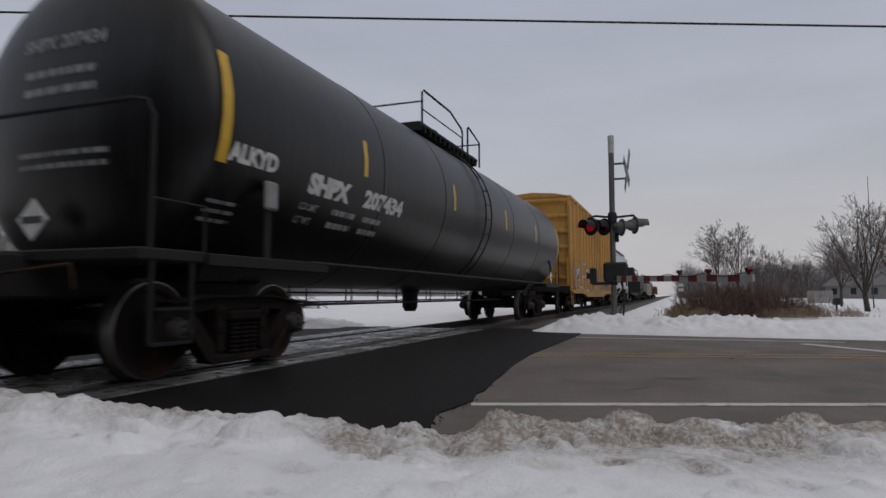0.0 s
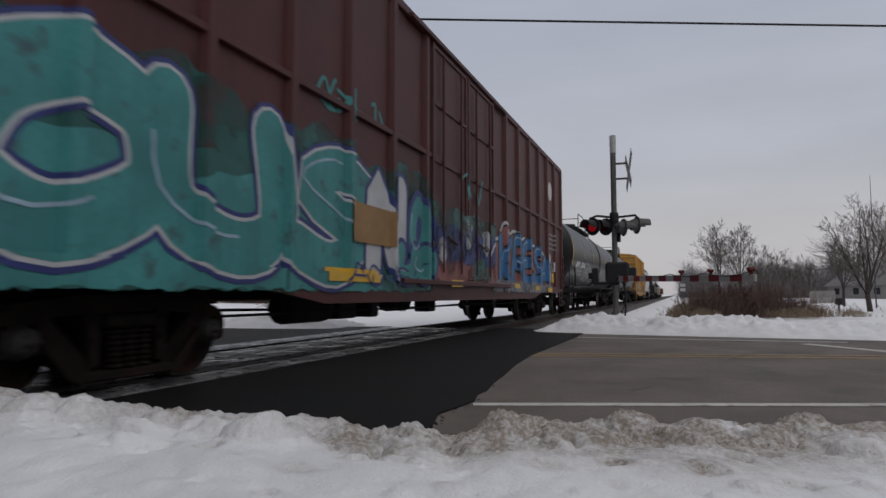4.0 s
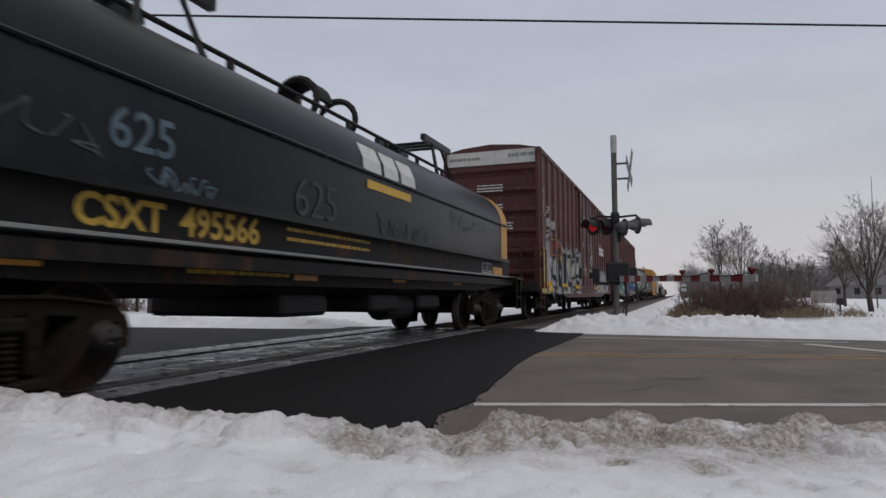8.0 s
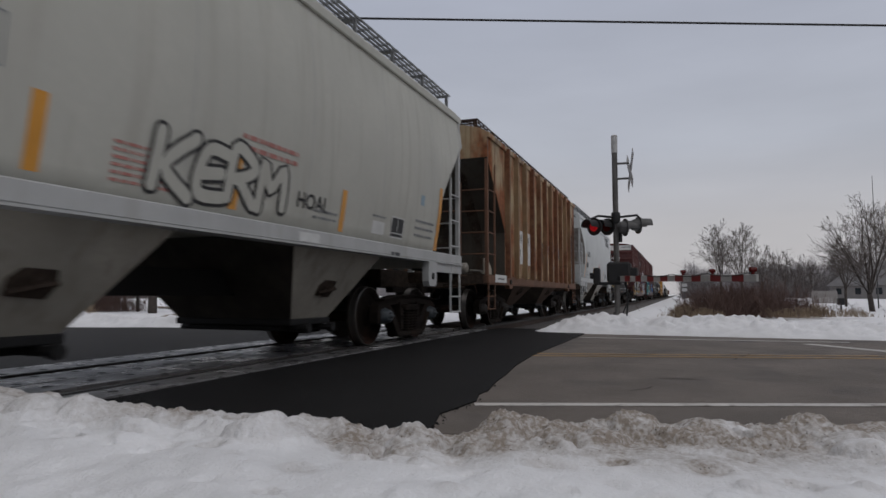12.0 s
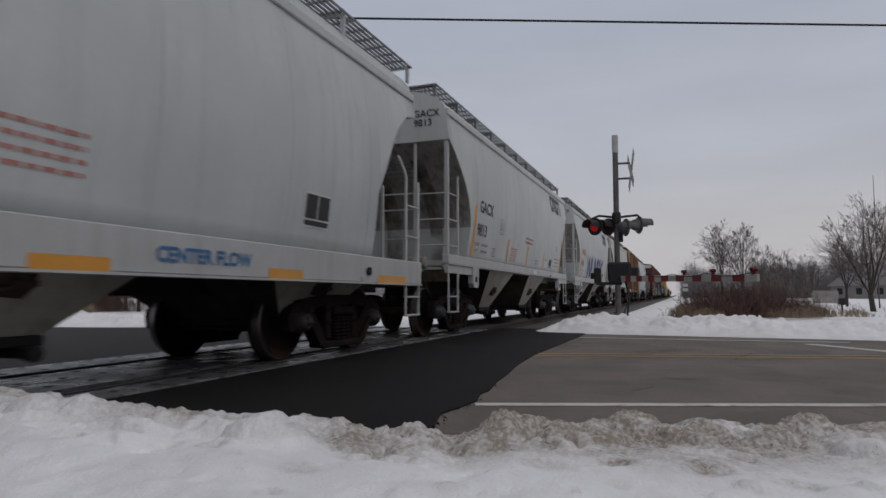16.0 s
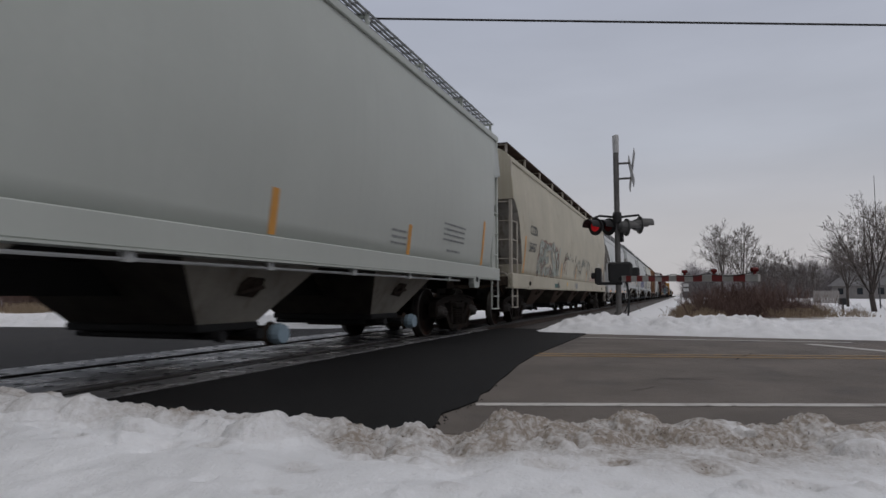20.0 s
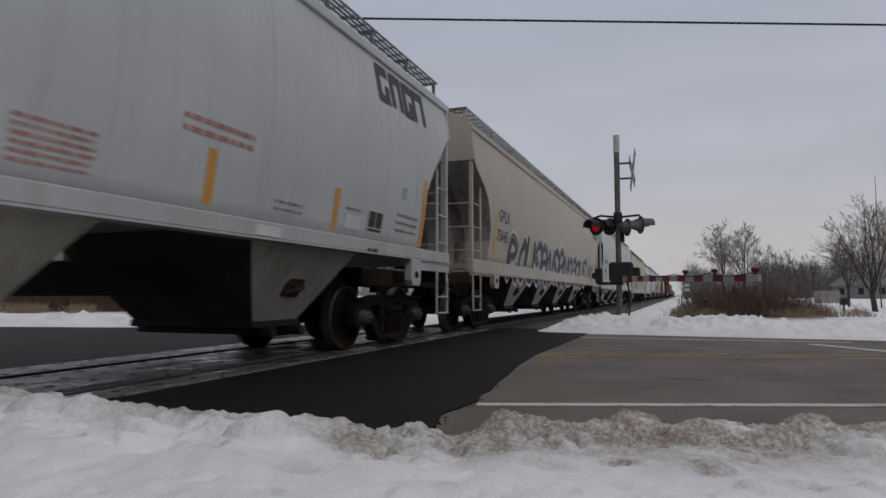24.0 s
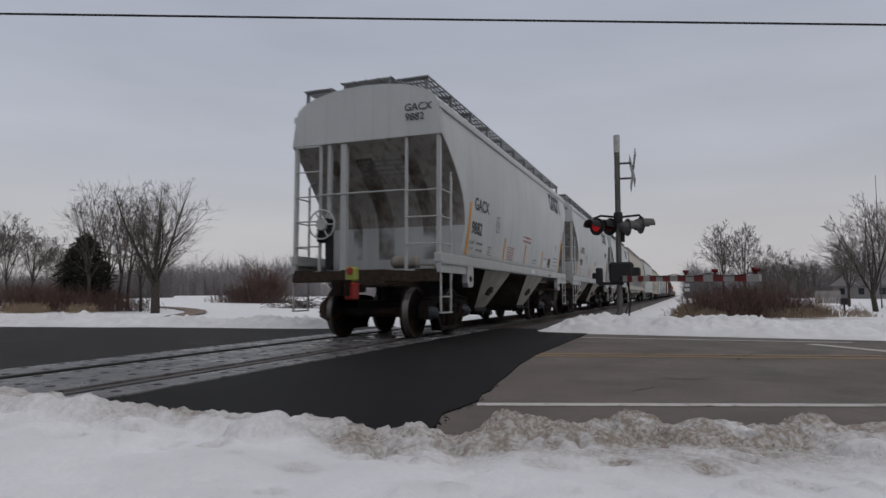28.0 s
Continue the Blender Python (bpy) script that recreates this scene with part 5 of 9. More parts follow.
for k, (px, d, w, hgt, n) in enumerate(((20, 34, 3.0, 1.7, 420), (80, 34, 3.0, 1.7, 420), (140, 34, 2.6, 1.6, 360), (195, 35, 2.2, 1.4, 300), (232, 35, 1.4, 1.1, 120), (458, 60, 2.6, 4.6, 330), (482, 61, 2.2, 3.6, 220), (418, 60, 4.2, 2.1, 330), (100, 60, 5.0, 2.6, 200), (40, 60, 5.0, 2.4, 200))):
    thicket(P(px, d), w, 2.2, hgt, n, 90 + k, "dark leafless brush along the field edge", r=0.0003 * d, lean=0.45)
for k, (px, d) in enumerate(((45, 31), (18, 31), (142, 31), (60, 32))):
    thicket(P(px, d), 1.2, 1.0, 0.55, 150, 110 + k, "dry straw-coloured grass poking through snow", STRAW, "dry_grass", 0.25, 0.010)


def gravel_drive():
    """Tan drive that curves away through the snow."""
    line = [Vector(P(px, d)) for px, d in ((296, 26.5), (322, 30), (346, 33), (342, 36.5), (316, 40), (276, 43))]
    vs, fs = [], []
    for k in range(41):
        f = k / 40 * (len(line) - 1)
        i = min(int(f), len(line) - 2)
        p = line[i].lerp(line[i + 1], f - i)
        s = (line[i + 1] - line[i]).normalized().cross(Vector((0, 0, 1)))
        for w in (-1.0, -0.35, 0.35, 1.0):
            q = p + s * (w * (0.55 + 0.2 * noise.noise(Vector((k * 0.4, w, 3.0)))))
            vs.append((q.x, q.y, ground_z(q.x, q.y) + 0.10 - 0.04 * w * w))
    for k in range(40):
        fs += [(4 * k + j, 4 * k + j + 1, 4 * k + 5 + j, 4 * k + 4 + j) for j in range(3)]
    me = bpy.data.meshes.new("gravel_drive")
    me.from_pydata(vs, [], fs)
    tagged(part("gravel_drive", me, material("tan_drive_gravel", (0.24, 0.19, 0.15), 0.9, vary=0.3, scale=2, bump=0.6, bump_scale=20)), "tan gravel drive curving through the snow", "drive", kind="structure")


gravel_drive()


def conifer(at, height, wide, seed):
    t = thing("conifer", pose(*at), "dark green conifer standing among bare trees", "tree")
    rr = random.Random(seed)
    bm = B()
    rod(bm, [(0, 0, -0.2), (0, 0, height * 0.95)], 0.12, 7, r2=0.02)
    part("trunk", bm, BARK, t)
    bm = B()
    for _ in range(1500):
        f = rr.random() ** 0.7
        z = height * (0.06 + 0.94 * (1 - f))
        rad = wide * min(1.0, 2.2 * f) ** 0.7 * rr.uniform(0.55, 1.1)
        a = rr.uniform(0, 2 * math.pi)
        c = Vector((rad * math.cos(a) * 0.55, rad * math.sin(a) * 0.55, z))
        e = Vector((rad * math.cos(a), rad * math.sin(a), z - 0.25 * rad + rr.uniform(-0.1, 0.15)))
        for _ in range(5):
            s = c.lerp(e, rr.uniform(0, 1))
            q = s + Vector((rr.gauss(0, 0.18), rr.gauss(0, 0.18), rr.gauss(-0.02, 0.12)))
            rod(bm, [s, q], 0.035, 3, r2=0.01)
    part("crown", bm, NEEDLE, t)


conifer(P(145, 36), 4.3, 1.5, 5)


def far_woods(name, px0, px1, depth, high, count, seed, label, mat=None):
    """Many small bare trees, each a stem with a haze of shoots."""
    rr = random.Random(seed)
    vs, fs = [], []

    def shoot(a, b, w):
        k = len(vs)
        side = Vector((rr.gauss(0, 1), rr.gauss(0, 1), 0)).normalized() * w
        vs.extend([a + side, a - side, a + Vector((0, 0, w)), b])
        fs.extend([(k, k + 1, k + 3), (k + 1, k + 2, k + 3), (k + 2, k, k + 3)])

    for _ in range(count):
        x, y, _z = P(rr.uniform(px0, px1), depth * rr.uniform(0.85, 1.2))
        swell = 0.72 + 0.75 * noise.noise(Vector((x * 0.035, y * 0.035, seed))) + 0.3 * noise.noise(Vector((x * 0.15, y * 0.15, seed)))
        hh = high * rr.uniform(0.4, 1.0) * max(0.25, swell)
        b = Vector((x, y, -0.3))
        shoot(b, b + Vector((rr.gauss(0, 0.3), rr.gauss(0, 0.3), hh)), depth * 0.0004)
        for _ in range(26):
            s = b + Vector((rr.gauss(0, 0.15), rr.gauss(0, 0.15), hh * rr.uniform(0.05, 0.8)))
            shoot(s, s + Vector((rr.gauss(0, 1), rr.gauss(0, 1), rr.uniform(0.5, 1.7))) * hh * 0.17, depth * 0.00032)
    me = bpy.data.meshes.new(name)
    me.from_pydata(vs, [], fs)
    tagged(part(name, me, mat or FAR_TWIG), label, "woods", kind="stuff")


# FAR_TWIG made paler: distance haze is put into the colour.
FAR_HAZE = material("hazy_distant_woods", (0.27, 0.255, 0.265), 1.0, vary=0.15, scale=0.02)
far_woods("far_woods", 230, 560, 210, 15.5, 2200, 201, "far line of bare grey woods", FAR_HAZE)
far_woods("far_woods", 540, 1110, 210, 9.0, 1100, 205, "far line of bare grey woods", FAR_HAZE)
far_woods("far_woods", -120, 300, 110, 9.0, 1600, 202, "far line of bare grey woods beyond the field")
far_woods("far_woods", 1205, 1262, 130, 8.0, 200, 203, "grey bare woods beside the line")
far_woods("far_woods", 1330, 1680, 100, 7.5, 700, 204, "grey bare woods behind the house lots")
far_woods("far_woods", 1210, 1680, 220, 15.0, 1800, 206, "far line of bare grey woods", FAR_HAZE)


def far_house(at, turn, long, deep, wall_h, roof_h, label, mat):
    """A small gabled house across the lots."""
    hs = thing("house", pose(*at, 0, 0, turn), label, "house")
    bm = B()
    box(bm, -long / 2, long / 2, -deep / 2, deep / 2, -0.4, wall_h)
    part("wall", bm, mat, hs)
    bm = B()
    prism(bm, [(-deep / 2 - 0.4, wall_h - 0.1), (deep / 2 + 0.4, wall_h - 0.1), (0, wall_h + roof_h)], "x", -long / 2 - 0.3, long / 2 + 0.3)
    part("roof", bm, ROOF_GREY, hs)
    for k in range(3):
        bm = B()
        x = -long / 2 + long * (k + 0.5) / 3
        box(bm, x - 0.5, x + 0.5, -deep / 2 - 0.04, -deep / 2 + 0.02, wall_h * 0.4, wall_h * 0.8)
        w = part("window", bm, PANE_DARK, hs)


ROOF_GREY = material("grey_shingle_roof", (0.17, 0.165, 0.165), 0.8, vary=0.25, scale=3)
WALL_TAUPE = material("taupe_siding", (0.24, 0.225, 0.215), 0.8, vary=0.15, scale=2)
WALL_PALE = material("pale_siding", (0.38, 0.37, 0.36), 0.8, vary=0.15, scale=2)
PANE_DARK = material("dark_window_glass", (0.03, 0.035, 0.04), 0.15, vary=0.2)
far_house(P(1572, 78), -158, 11.0, 8.0, 2.0, 3.0, "grey-brown house behind the large bare tree", WALL_TAUPE)
far_house(P(1400, 120), -74, 12.0, 8.0, 3.0, 1.8, "low house across the snowy lots", WALL_PALE)
bm = B()
rod(bm, [(0, 0, -0.2), (0, 0, 8.5)], 0.045, 6, r2=0.015)
pl = part("thin_pole", bm, SIGNAL_GREY)
pl.matrix_basis = pose(*P(1551, 40))
tagged(pl, "thin grey pole beside the house lot", "pole")


def lineside_bits():
    """Marker post by the line, a box on a post and a low fence by the lots, a brush heap by the road."""
    x, y, _ = P(1210, 40)
    post = thing("marker_post", pose(x, y, ground_z(x, y)), "thin marker post with two small white plates", "post")
    part("post", rod(B(), [(0, 0, -0.1), (0, 0, 1.75)], 0.03, 6), SIGNAL_GREY, post)
    for z in (1.3, 1.6):
        part("plate", box(B(), -0.012, 0.012, -0.16, 0.16, z - 0.1, z + 0.1, 0.004), MAST_CAP, post, "small white plate", at=pose(-0.04, 0, 0, 0, 0, 12))
    x, y, _ = P(1485, 34)
    mb = thing("mailbox", pose(x, y, ground_z(x, y)), "small dark box on a short post in snow", "box")
    part("post", box(B(), -0.04, 0.04, -0.04, 0.04, -0.1, 0.4), BARK, mb)
    part("body", box(B(), -0.2, 0.2, -0.16, 0.16, 0.38, 0.75, 0.04), SIGNAL_BLACK, mb)
    x, y, _ = P(1456, 58)
    fence = thing("fence", pose(x, y, ground_z(x, y), 0, 0, 20), "low grey board fence by the house lot", "fence")
    for k in range(9):
        part("board", shared("fence_board", lambda q: box(q, -0.012, 0.012, -0.12, 0.12, -0.1, 1.15)), WALL_TAUPE, fence, at=pose(0, -1.1 + k * 0.27, 0))
    for z in (0.3, 0.9):
        part("rail", box(B(), 0.012, 0.06, -1.25, 1.2, z - 0.04, z + 0.04), WALL_TAUPE, fence)
    rr = random.Random(77)
    x, y, _ = P(520, 44)
    bm = B()
    for _ in range(130):
        a = Vector((rr.gauss(0, 0.7), rr.gauss(0, 1.3), rr.uniform(0.0, 0.5)))
        d = Vector((rr.gauss(0, 0.7), rr.gauss(0, 1.0), rr.gauss(0.1, 0.3)))
        rod(bm, [a, a + d], 0.025, 4, r2=0.01)
    heap = part("brush_heap", bm, BARK)
    heap.matrix_basis = pose(x, y, ground_z(x, y))
    tagged(heap, "heap of cut dark branches lying on snow", "brush", kind="stuff")


lineside_bits()


def tree_belt():
    """Unseen dark belt added to close the place behind and beside the camera and dim its light; open where the line and
    the road run out.
    """
    vs, fs = [], []
    for a0, a1 in ((-205, -188), (-182, -84), (-62, -33), (110, 125)):
        n = int((a1 - a0) / 1.5)
        base = len(vs)
        for i in range(n + 1):
            a = radians(a0 + (a1 - a0) * i / n)
            r = 27 + 3 * noise.noise(Vector((a * 3, 0.4, 0.1)))
            hh = 9.0 + 3.5 * noise.noise(Vector((a * 7, 2.4, 0.1))) + 1.5 * noise.noise(Vector((a * 31, 5.4, 0.1)))
            c, s = math.cos(a), math.sin(a)
            vs += [(r * c, r * s, -0.6), (r * c, r * s, hh), ((r + 3) * c, (r + 3) * s, hh * 0.9), ((r + 3) * c, (r + 3) * s, -0.6)]
        for i in range(n):
            for k in range(4):
                q = base + 4 * i
                fs.append((q + k, q + (k + 1) % 4, q + 4 + (k + 1) % 4, q + 4 + k))
        fs += [tuple(base + k for k in range(4)), tuple(base + 4 * n + k for k in (3, 2, 1, 0))]
    me = bpy.data.meshes.new("tree_belt")
    me.from_pydata(vs, [], fs)
    tagged(part("tree_belt", me, BRUSH), "dark leafless woods around the crossing", "woods", kind="stuff")


tree_belt()

# ---------------------------------------------------------------- box cars


def box_car(rear, front, label, paint, eave, ribs, door_x, door_w, end_top, details, name="box_car", door_at=0.0, cap=None):
    car, h = new_car(name, rear, front, label, "box car")
    W, z0 = 1.455, 0.98

    width = RibSide(W, ribs, door_at, door_w)

    bm = B()
    box(bm, -h, h, -W, W, z0, eave, 0.0)
    part("body_shell", bm, paint, car)
    bm = B()
    peak = eave + 0.2
    prism(bm, [(-W - 0.04, eave), (W + 0.04, eave), (W * 0.6, eave + 0.13), (0, peak), (-W * 0.6, eave + 0.13)], "x", -h - 0.03, h + 0.03)
    for i in range(16):
        x = -h + 0.6 + i * (2 * h - 1.2) / 15
        prism(bm, [(-W, eave + 0.05), (-W * 0.6, eave + 0.17), (0, peak + 0.04), (W * 0.6, eave + 0.17), (W, eave + 0.05), (0, peak - 0.05)], "x", x - 0.03, x + 0.03)
    part("roof", bm, paint, car)
    for s in (-1, 1):
        # vertical side posts, each a piece of its own
        for x in ribs:
            if abs(x - door_at) < door_w / 2:
                continue
            part("side_post", shared("side_post_%s_%.2f" % (paint.name, eave), lambda q: prism(q, [(-0.09, 0), (0.09, 0), (0.055, -0.075), (-0.055, -0.075)], "z", z0 + 0.02, eave - 0.02)),
                 paint, car, at=pose(x, s * W, 0, 0, 0, 0 if s < 0 else 180))
        bm = B()
        box(bm, -h, h, s * W - 0.06, s * W + 0.06, eave - 0.10, eave + 0.03, 0.01)
        part("top_rail", bm, paint, car)
        bm = B()
        prism(bm, [(-h, z0 + 0.04), (h, z0 + 0.04), (h, 0.92), (h - 0.6, 0.82), (h - 3.5, 0.82), (h - 4.6, 0.66), (-h + 4.6, 0.66), (-h + 3.5, 0.82), (-h + 0.6, 0.82), (-h, 0.92)], "y", s * W - 0.05, s * W + 0.05)
        part("side_sill", bm, paint, car)
        # plug doors in pairs, with frames, locking bars and rails
        for i in range(2):
            c = door_at + (i - 0.5) * door_w / 2
            bm = B()
            d = s * (W + 0.055)
            box(bm, -door_w / 4 + 0.03, door_w / 4 - 0.03, min(s * W, d), max(s * W, d), z0 + 0.05, eave - 0.12, 0.012)
            door = part("plug_door", bm, paint, car, at=pose(c, 0, 0))
            a, b = sorted((d, d + s * 0.03))
            for z in np.linspace(z0 + 0.1, eave - 0.2, 5):
                part("door_rib", box(B(), -door_w / 4 + 0.12, door_w / 4 - 0.12, a, b, z - 0.035, z + 0.035, 0.008), paint, door)
            for q in (-door_w / 4 + 0.075, door_w / 4 - 0.075):
                part("door_stile", box(B(), q - 0.04, q + 0.04, a, b, z0 + 0.05, eave - 0.12, 0.008), paint, door)
            bm = B()
            for q in (-door_w / 8, door_w / 8):
                rod(bm, [(q, d + s * 0.05, z0 + 0.15), (q, d + s * 0.05, eave - 0.25)], 0.022, 6)
                part("locking_bar", bm, paint, door)
                bm = B()
            rod(bm, [(-0.25, d + s * 0.06, 1.75), (0.25, d + s * 0.06, 1.65)], 0.02, 6)
            part("door_handle", bm, paint, door)
        a, b = sorted((s * (W + 0.03), s * (W + 0.13)))
        for q, zl, zh in ((1.2, z0 - 0.06, z0 + 0.02), (0.9, eave - 0.13, eave - 0.05)):
            part("door_track", box(B(), door_at - door_w / 2 - q, door_at + door_w / 2 + q, a, b, zl, zh, 0.01), paint, car)
    for s in (-1, 1):
        # corrugated end
        top = eave - (0.42 if end_top else 0.0)
        n = 6
        for i in range(n):
            z = z0 + 0.45 + i * (top - z0 - 0.6) / (n - 1)
            x = s * h
            bm = B()
            prism(bm, [(x, z - 0.22), (x + s * 0.03, z - 0.12), (x + s * 0.09, z - 0.05), (x + s * 0.09, z + 0.02), (x, z + 0.08)], "y", -W + 0.05, W - 0.05)
            part("end_corrugation", bm, paint, car)
        if end_top:
            bm = B()
            a, b = sorted((s * h, s * (h + 0.025)))
            prism(bm, [(-W, eave - 0.42), (W, eave - 0.42), (W, eave), (0, peak - 0.02), (-W, eave)], "x", a, b)
            part("end_panel", bm, BOX_WHITE, car, "white upper end panel")
        for y in (-W + 0.02, W - 0.02):
            bm = B()
            box(bm, min(s * h, s * (h + 0.1)), max(s * h, s * (h + 0.1)), y - 0.05, y + 0.05, 0.9, eave)
            part("corner_post", bm, paint, car)
        bm = B()
        box(bm, min(s * h, s * (h + 0.16)), max(s * h, s * (h + 0.16)), -W, W, 0.86, 1.1, 0.01)
        part("end_sill", bm, UNDER_BLACK, car)
        ladder(car, s * (h + 0.13), -W + 0.3, 1.0, 2.2, 0.42, "x", paint, 4)
        ladder(car, s * (h - 0.3), -W - 0.09, 0.95, 2.1, 0.44, "y", paint, 4)
        ladder(car, s * (h - 0.3), W + 0.09, 0.95, 2.1, 0.44, "y", paint, 4)
        for y in (-W - 0.02, W + 0.02):
            stirrup(car, s * (h - 0.3), y, paint, 0.4, 0.95)
        truck(car, s * (h - 2.3), cap)
    # brake wheel and platform on the trailing end
    bm = B()
    lathe(bm, [(-0.02, 0.27), (-0.02, 0.24), (0.02, 0.24), (0.02, 0.27)], "x", (-h - 0.3, 0.75, 1.95), 20)
    for k in range(5):
        a = k * 1.2566
        rod(bm, [(-h - 0.3, 0.75, 1.95), (-h - 0.3, 0.75 + 0.25 * math.cos(a), 1.95 + 0.25 * math.sin(a))], 0.012, 5)
    box(bm, -h - 0.28, -h - 0.05, 0.65, 0.85, 1.8, 2.1, 0.02)
    part("brake_wheel", bm, paint, car)
    centre_sill(car, h)
    brake_rigging(car, h)
    details(car, width, h, eave)
    return car


# ---------------------------------------------------------------- spray paint on cars


def tag_line(car, put, mat, seed, length, high, weight=0.05, name="spray_scrawl"):
    """A loose scrawl of looping strokes."""
    rr = random.Random(seed)
    vs, fs = [], []
    u = 0.0
    while u < length:
        w = high * rr.uniform(0.5, 0.9)
        pts = [(u + w * rr.uniform(-0.1, 1.0), high * rr.uniform(0, 1)) for _ in range(rr.randint(4, 6))]
        stroke(vs, fs, curve_pts(pts, 6), weight)
        u += w * 0.85
    return mark(name, vs, fs, put, mat, car)


def spray_ground(car, width, x0, z0, length, high, seed, mat, lift=0.004, drop=0.0):
    """A loose backing colour with an uneven upper edge."""
    rr = random.Random(seed)
    n = 60
    tops = [(length * i / n, high * (0.84 - drop * i / n + 0.06 * math.sin(i * 0.35 + seed) + 0.025 * math.sin(i * 1.1 + seed)) + rr.uniform(-0.012, 0.012)) for i in range(n + 1)]
    low = [(u, rr.uniform(-0.04, 0.02)) for u, v in tops]
    return mark("spray_backing", tops + low, [(i, i + 1, n + 2 + i, n + 1 + i) for i in range(n)], near_side(width, x0, z0, lift), mat, car)


LETTER_LINES = {
    "K": ["0,0 0.05,1", "0.85,1.02 0.15,0.45 0.95,-0.05"],
    "R": ["0,0 0.03,1 0.6,1 0.8,0.75 0.55,0.5 0.1,0.48", "0.35,0.48 0.9,-0.05"],
    "E": ["0.85,1 0.2,0.95 0,0.5 0.2,0.03 0.9,0.05", "0.1,0.5 0.7,0.52"],
    "G": ["0.9,0.85 0.5,1.02 0.08,0.75 0.05,0.25 0.5,-0.02 0.88,0.2 0.85,0.45 0.5,0.45"],
    "M": ["0,0 0.08,1 0.45,0.4 0.85,1 0.98,0"],
    "S": ["0.85,0.85 0.45,1.02 0.1,0.75 0.8,0.3 0.5,-0.02 0.05,0.15"],
    "N": ["0,0 0.05,1 0.8,0.02 0.85,1.02"],
    "O": ["0.45,1 0.08,0.7 0.1,0.25 0.45,0 0.85,0.3 0.82,0.75 0.45,1"],
    "U": ["0.02,1 0.05,0.25 0.45,-0.02 0.85,0.25 0.88,1"],
    "A": ["0,0 0.42,1.02 0.9,0", "0.2,0.38 0.7,0.38"],
    "P": ["0.05,-0.05 0.05,1 0.65,0.98 0.8,0.7 0.5,0.45 0.1,0.45"],
    "T": ["0,0.95 0.95,1", "0.45,1 0.5,0"],
    "B": ["0.05,-0.02 0.08,1", "0.0,1 0.6,0.98 0.75,0.75 0.3,0.55 0.85,0.4 0.75,0.08 0.0,0.0"],
    "D": ["0.05,0 0.1,1 0.75,0.85 0.9,0.4 0.6,0.05 -0.05,0.02"],
    "H": ["0.05,0 0.08,1", "0.85,1 0.82,0", "0.05,0.5 0.85,0.52"],
    "L": ["0.1,1 0.05,0.1 0.9,0.0"],
    "C": ["0.9,0.9 0.4,1 0.05,0.6 0.15,0.15 0.6,0 0.95,0.15"],
}


def spray_letters(car, width, x0, z0, word, pitch, high, weight, layers, seed, lift=0.008, fall=0.0, fills=None, shine=None, wild=0.07):
    """Sprayed letter shapes: layered ribbons, the widest below, each letter a piece of its own. layers: (extra width, material)."""
    rr = random.Random(seed)
    for i, ch in enumerate(word):
        tall = high * (1 - fall * i / len(word)) * rr.uniform(0.93, 1.07)
        drop = rr.uniform(-0.05, 0.05) * high
        lean = rr.uniform(-0.05, 0.16) * pitch
        paths = []
        for line in LETTER_LINES[ch]:
            pts = [tuple(float(q) for q in p.split(",")) for p in line.split()]
            pts = [(x0 + pitch * (i + 0.02 + 0.96 * u) + lean * v + rr.uniform(-wild, wild) * pitch, drop + tall * v + rr.uniform(-wild, wild) * tall) for u, v in pts]
            paths.append(curve_pts(pts, 4))
        top = None
        for k, (extra, mat) in enumerate(layers):
            for j, p in enumerate(paths):
                vs, fs = [], []
                stroke(vs, fs, p, weight + extra)
                n = len(vs)
                for c, (u, v) in ((0, p[0]), (1, p[-1])):
                    b = len(vs)
                    vs += [(u + (weight + extra) / 2 * math.cos(a), v + (weight + extra) / 2 * math.sin(a)) for a in np.linspace(0, 2 * math.pi, 13)[:-1]]
                    fs.append(tuple(range(b, b + 12)))
                put = near_side(width, 0, z0, lift + 0.0025 * (k + 1) + 0.0006 * j)
                if fills and k == len(layers) - 1:
                    mat = fills[i % len(fills)]
                ob = mark("spray_letter" if top is None else "spray_layer", vs, fs, put, mat, top or car)
                top = top or ob
        if shine:
            vs, fs = [], []
            for p in paths:
                cut = p[len(p) // 6: max(len(p) // 6 + 3, int(len(p) * 0.62))]
                stroke(vs, fs, [(u - weight * 0.26, v + weight * 0.2) for u, v in cut], 0.032)
            mark("spray_highlight", vs, fs, near_side(width, 0, z0, lift + 0.0025 * (len(layers) + 2)), shine, top)


def piece_backing(car, width, x0, z0, length, high, fall, pitch, mat, rim=None, line=None, seed=1, lift=0.006):
    """The field behind a row of letters: its top follows their humps, with a dark line and a pale rim along it."""
    rr = random.Random(seed)
    n = 72
    top = []
    for i in range(n + 1):
        u = length * i / n
        k = abs(math.sin(math.pi * (u / pitch + 0.12)))
        top.append((u, high * (1 - fall * u / length) * (0.86 + 0.17 * k ** 0.6) * min(1.0, 0.35 + 3.0 * (i + 1) / n, 0.25 + 5.0 * (n + 1 - i) / n) + rr.uniform(-0.012, 0.012)))
    base = mark("spray_backing", top + [(u, 0.0) for u, v in top], [(i, i + 1, n + 2 + i, n + 1 + i) for i in range(n)], near_side(width, x0, z0, lift), mat, car)
    for m, w, dz, up in ((line, 0.05, -0.045, 0.002), (rim, 0.075, 0.02, 0.0035)):
        if m:
            vs, fs = [], []
            stroke(vs, fs, [(u, v + dz) for u, v in top], w)
            mark("spray_outline", vs, fs, near_side(width, x0, z0, lift + up), m, base)
    return base


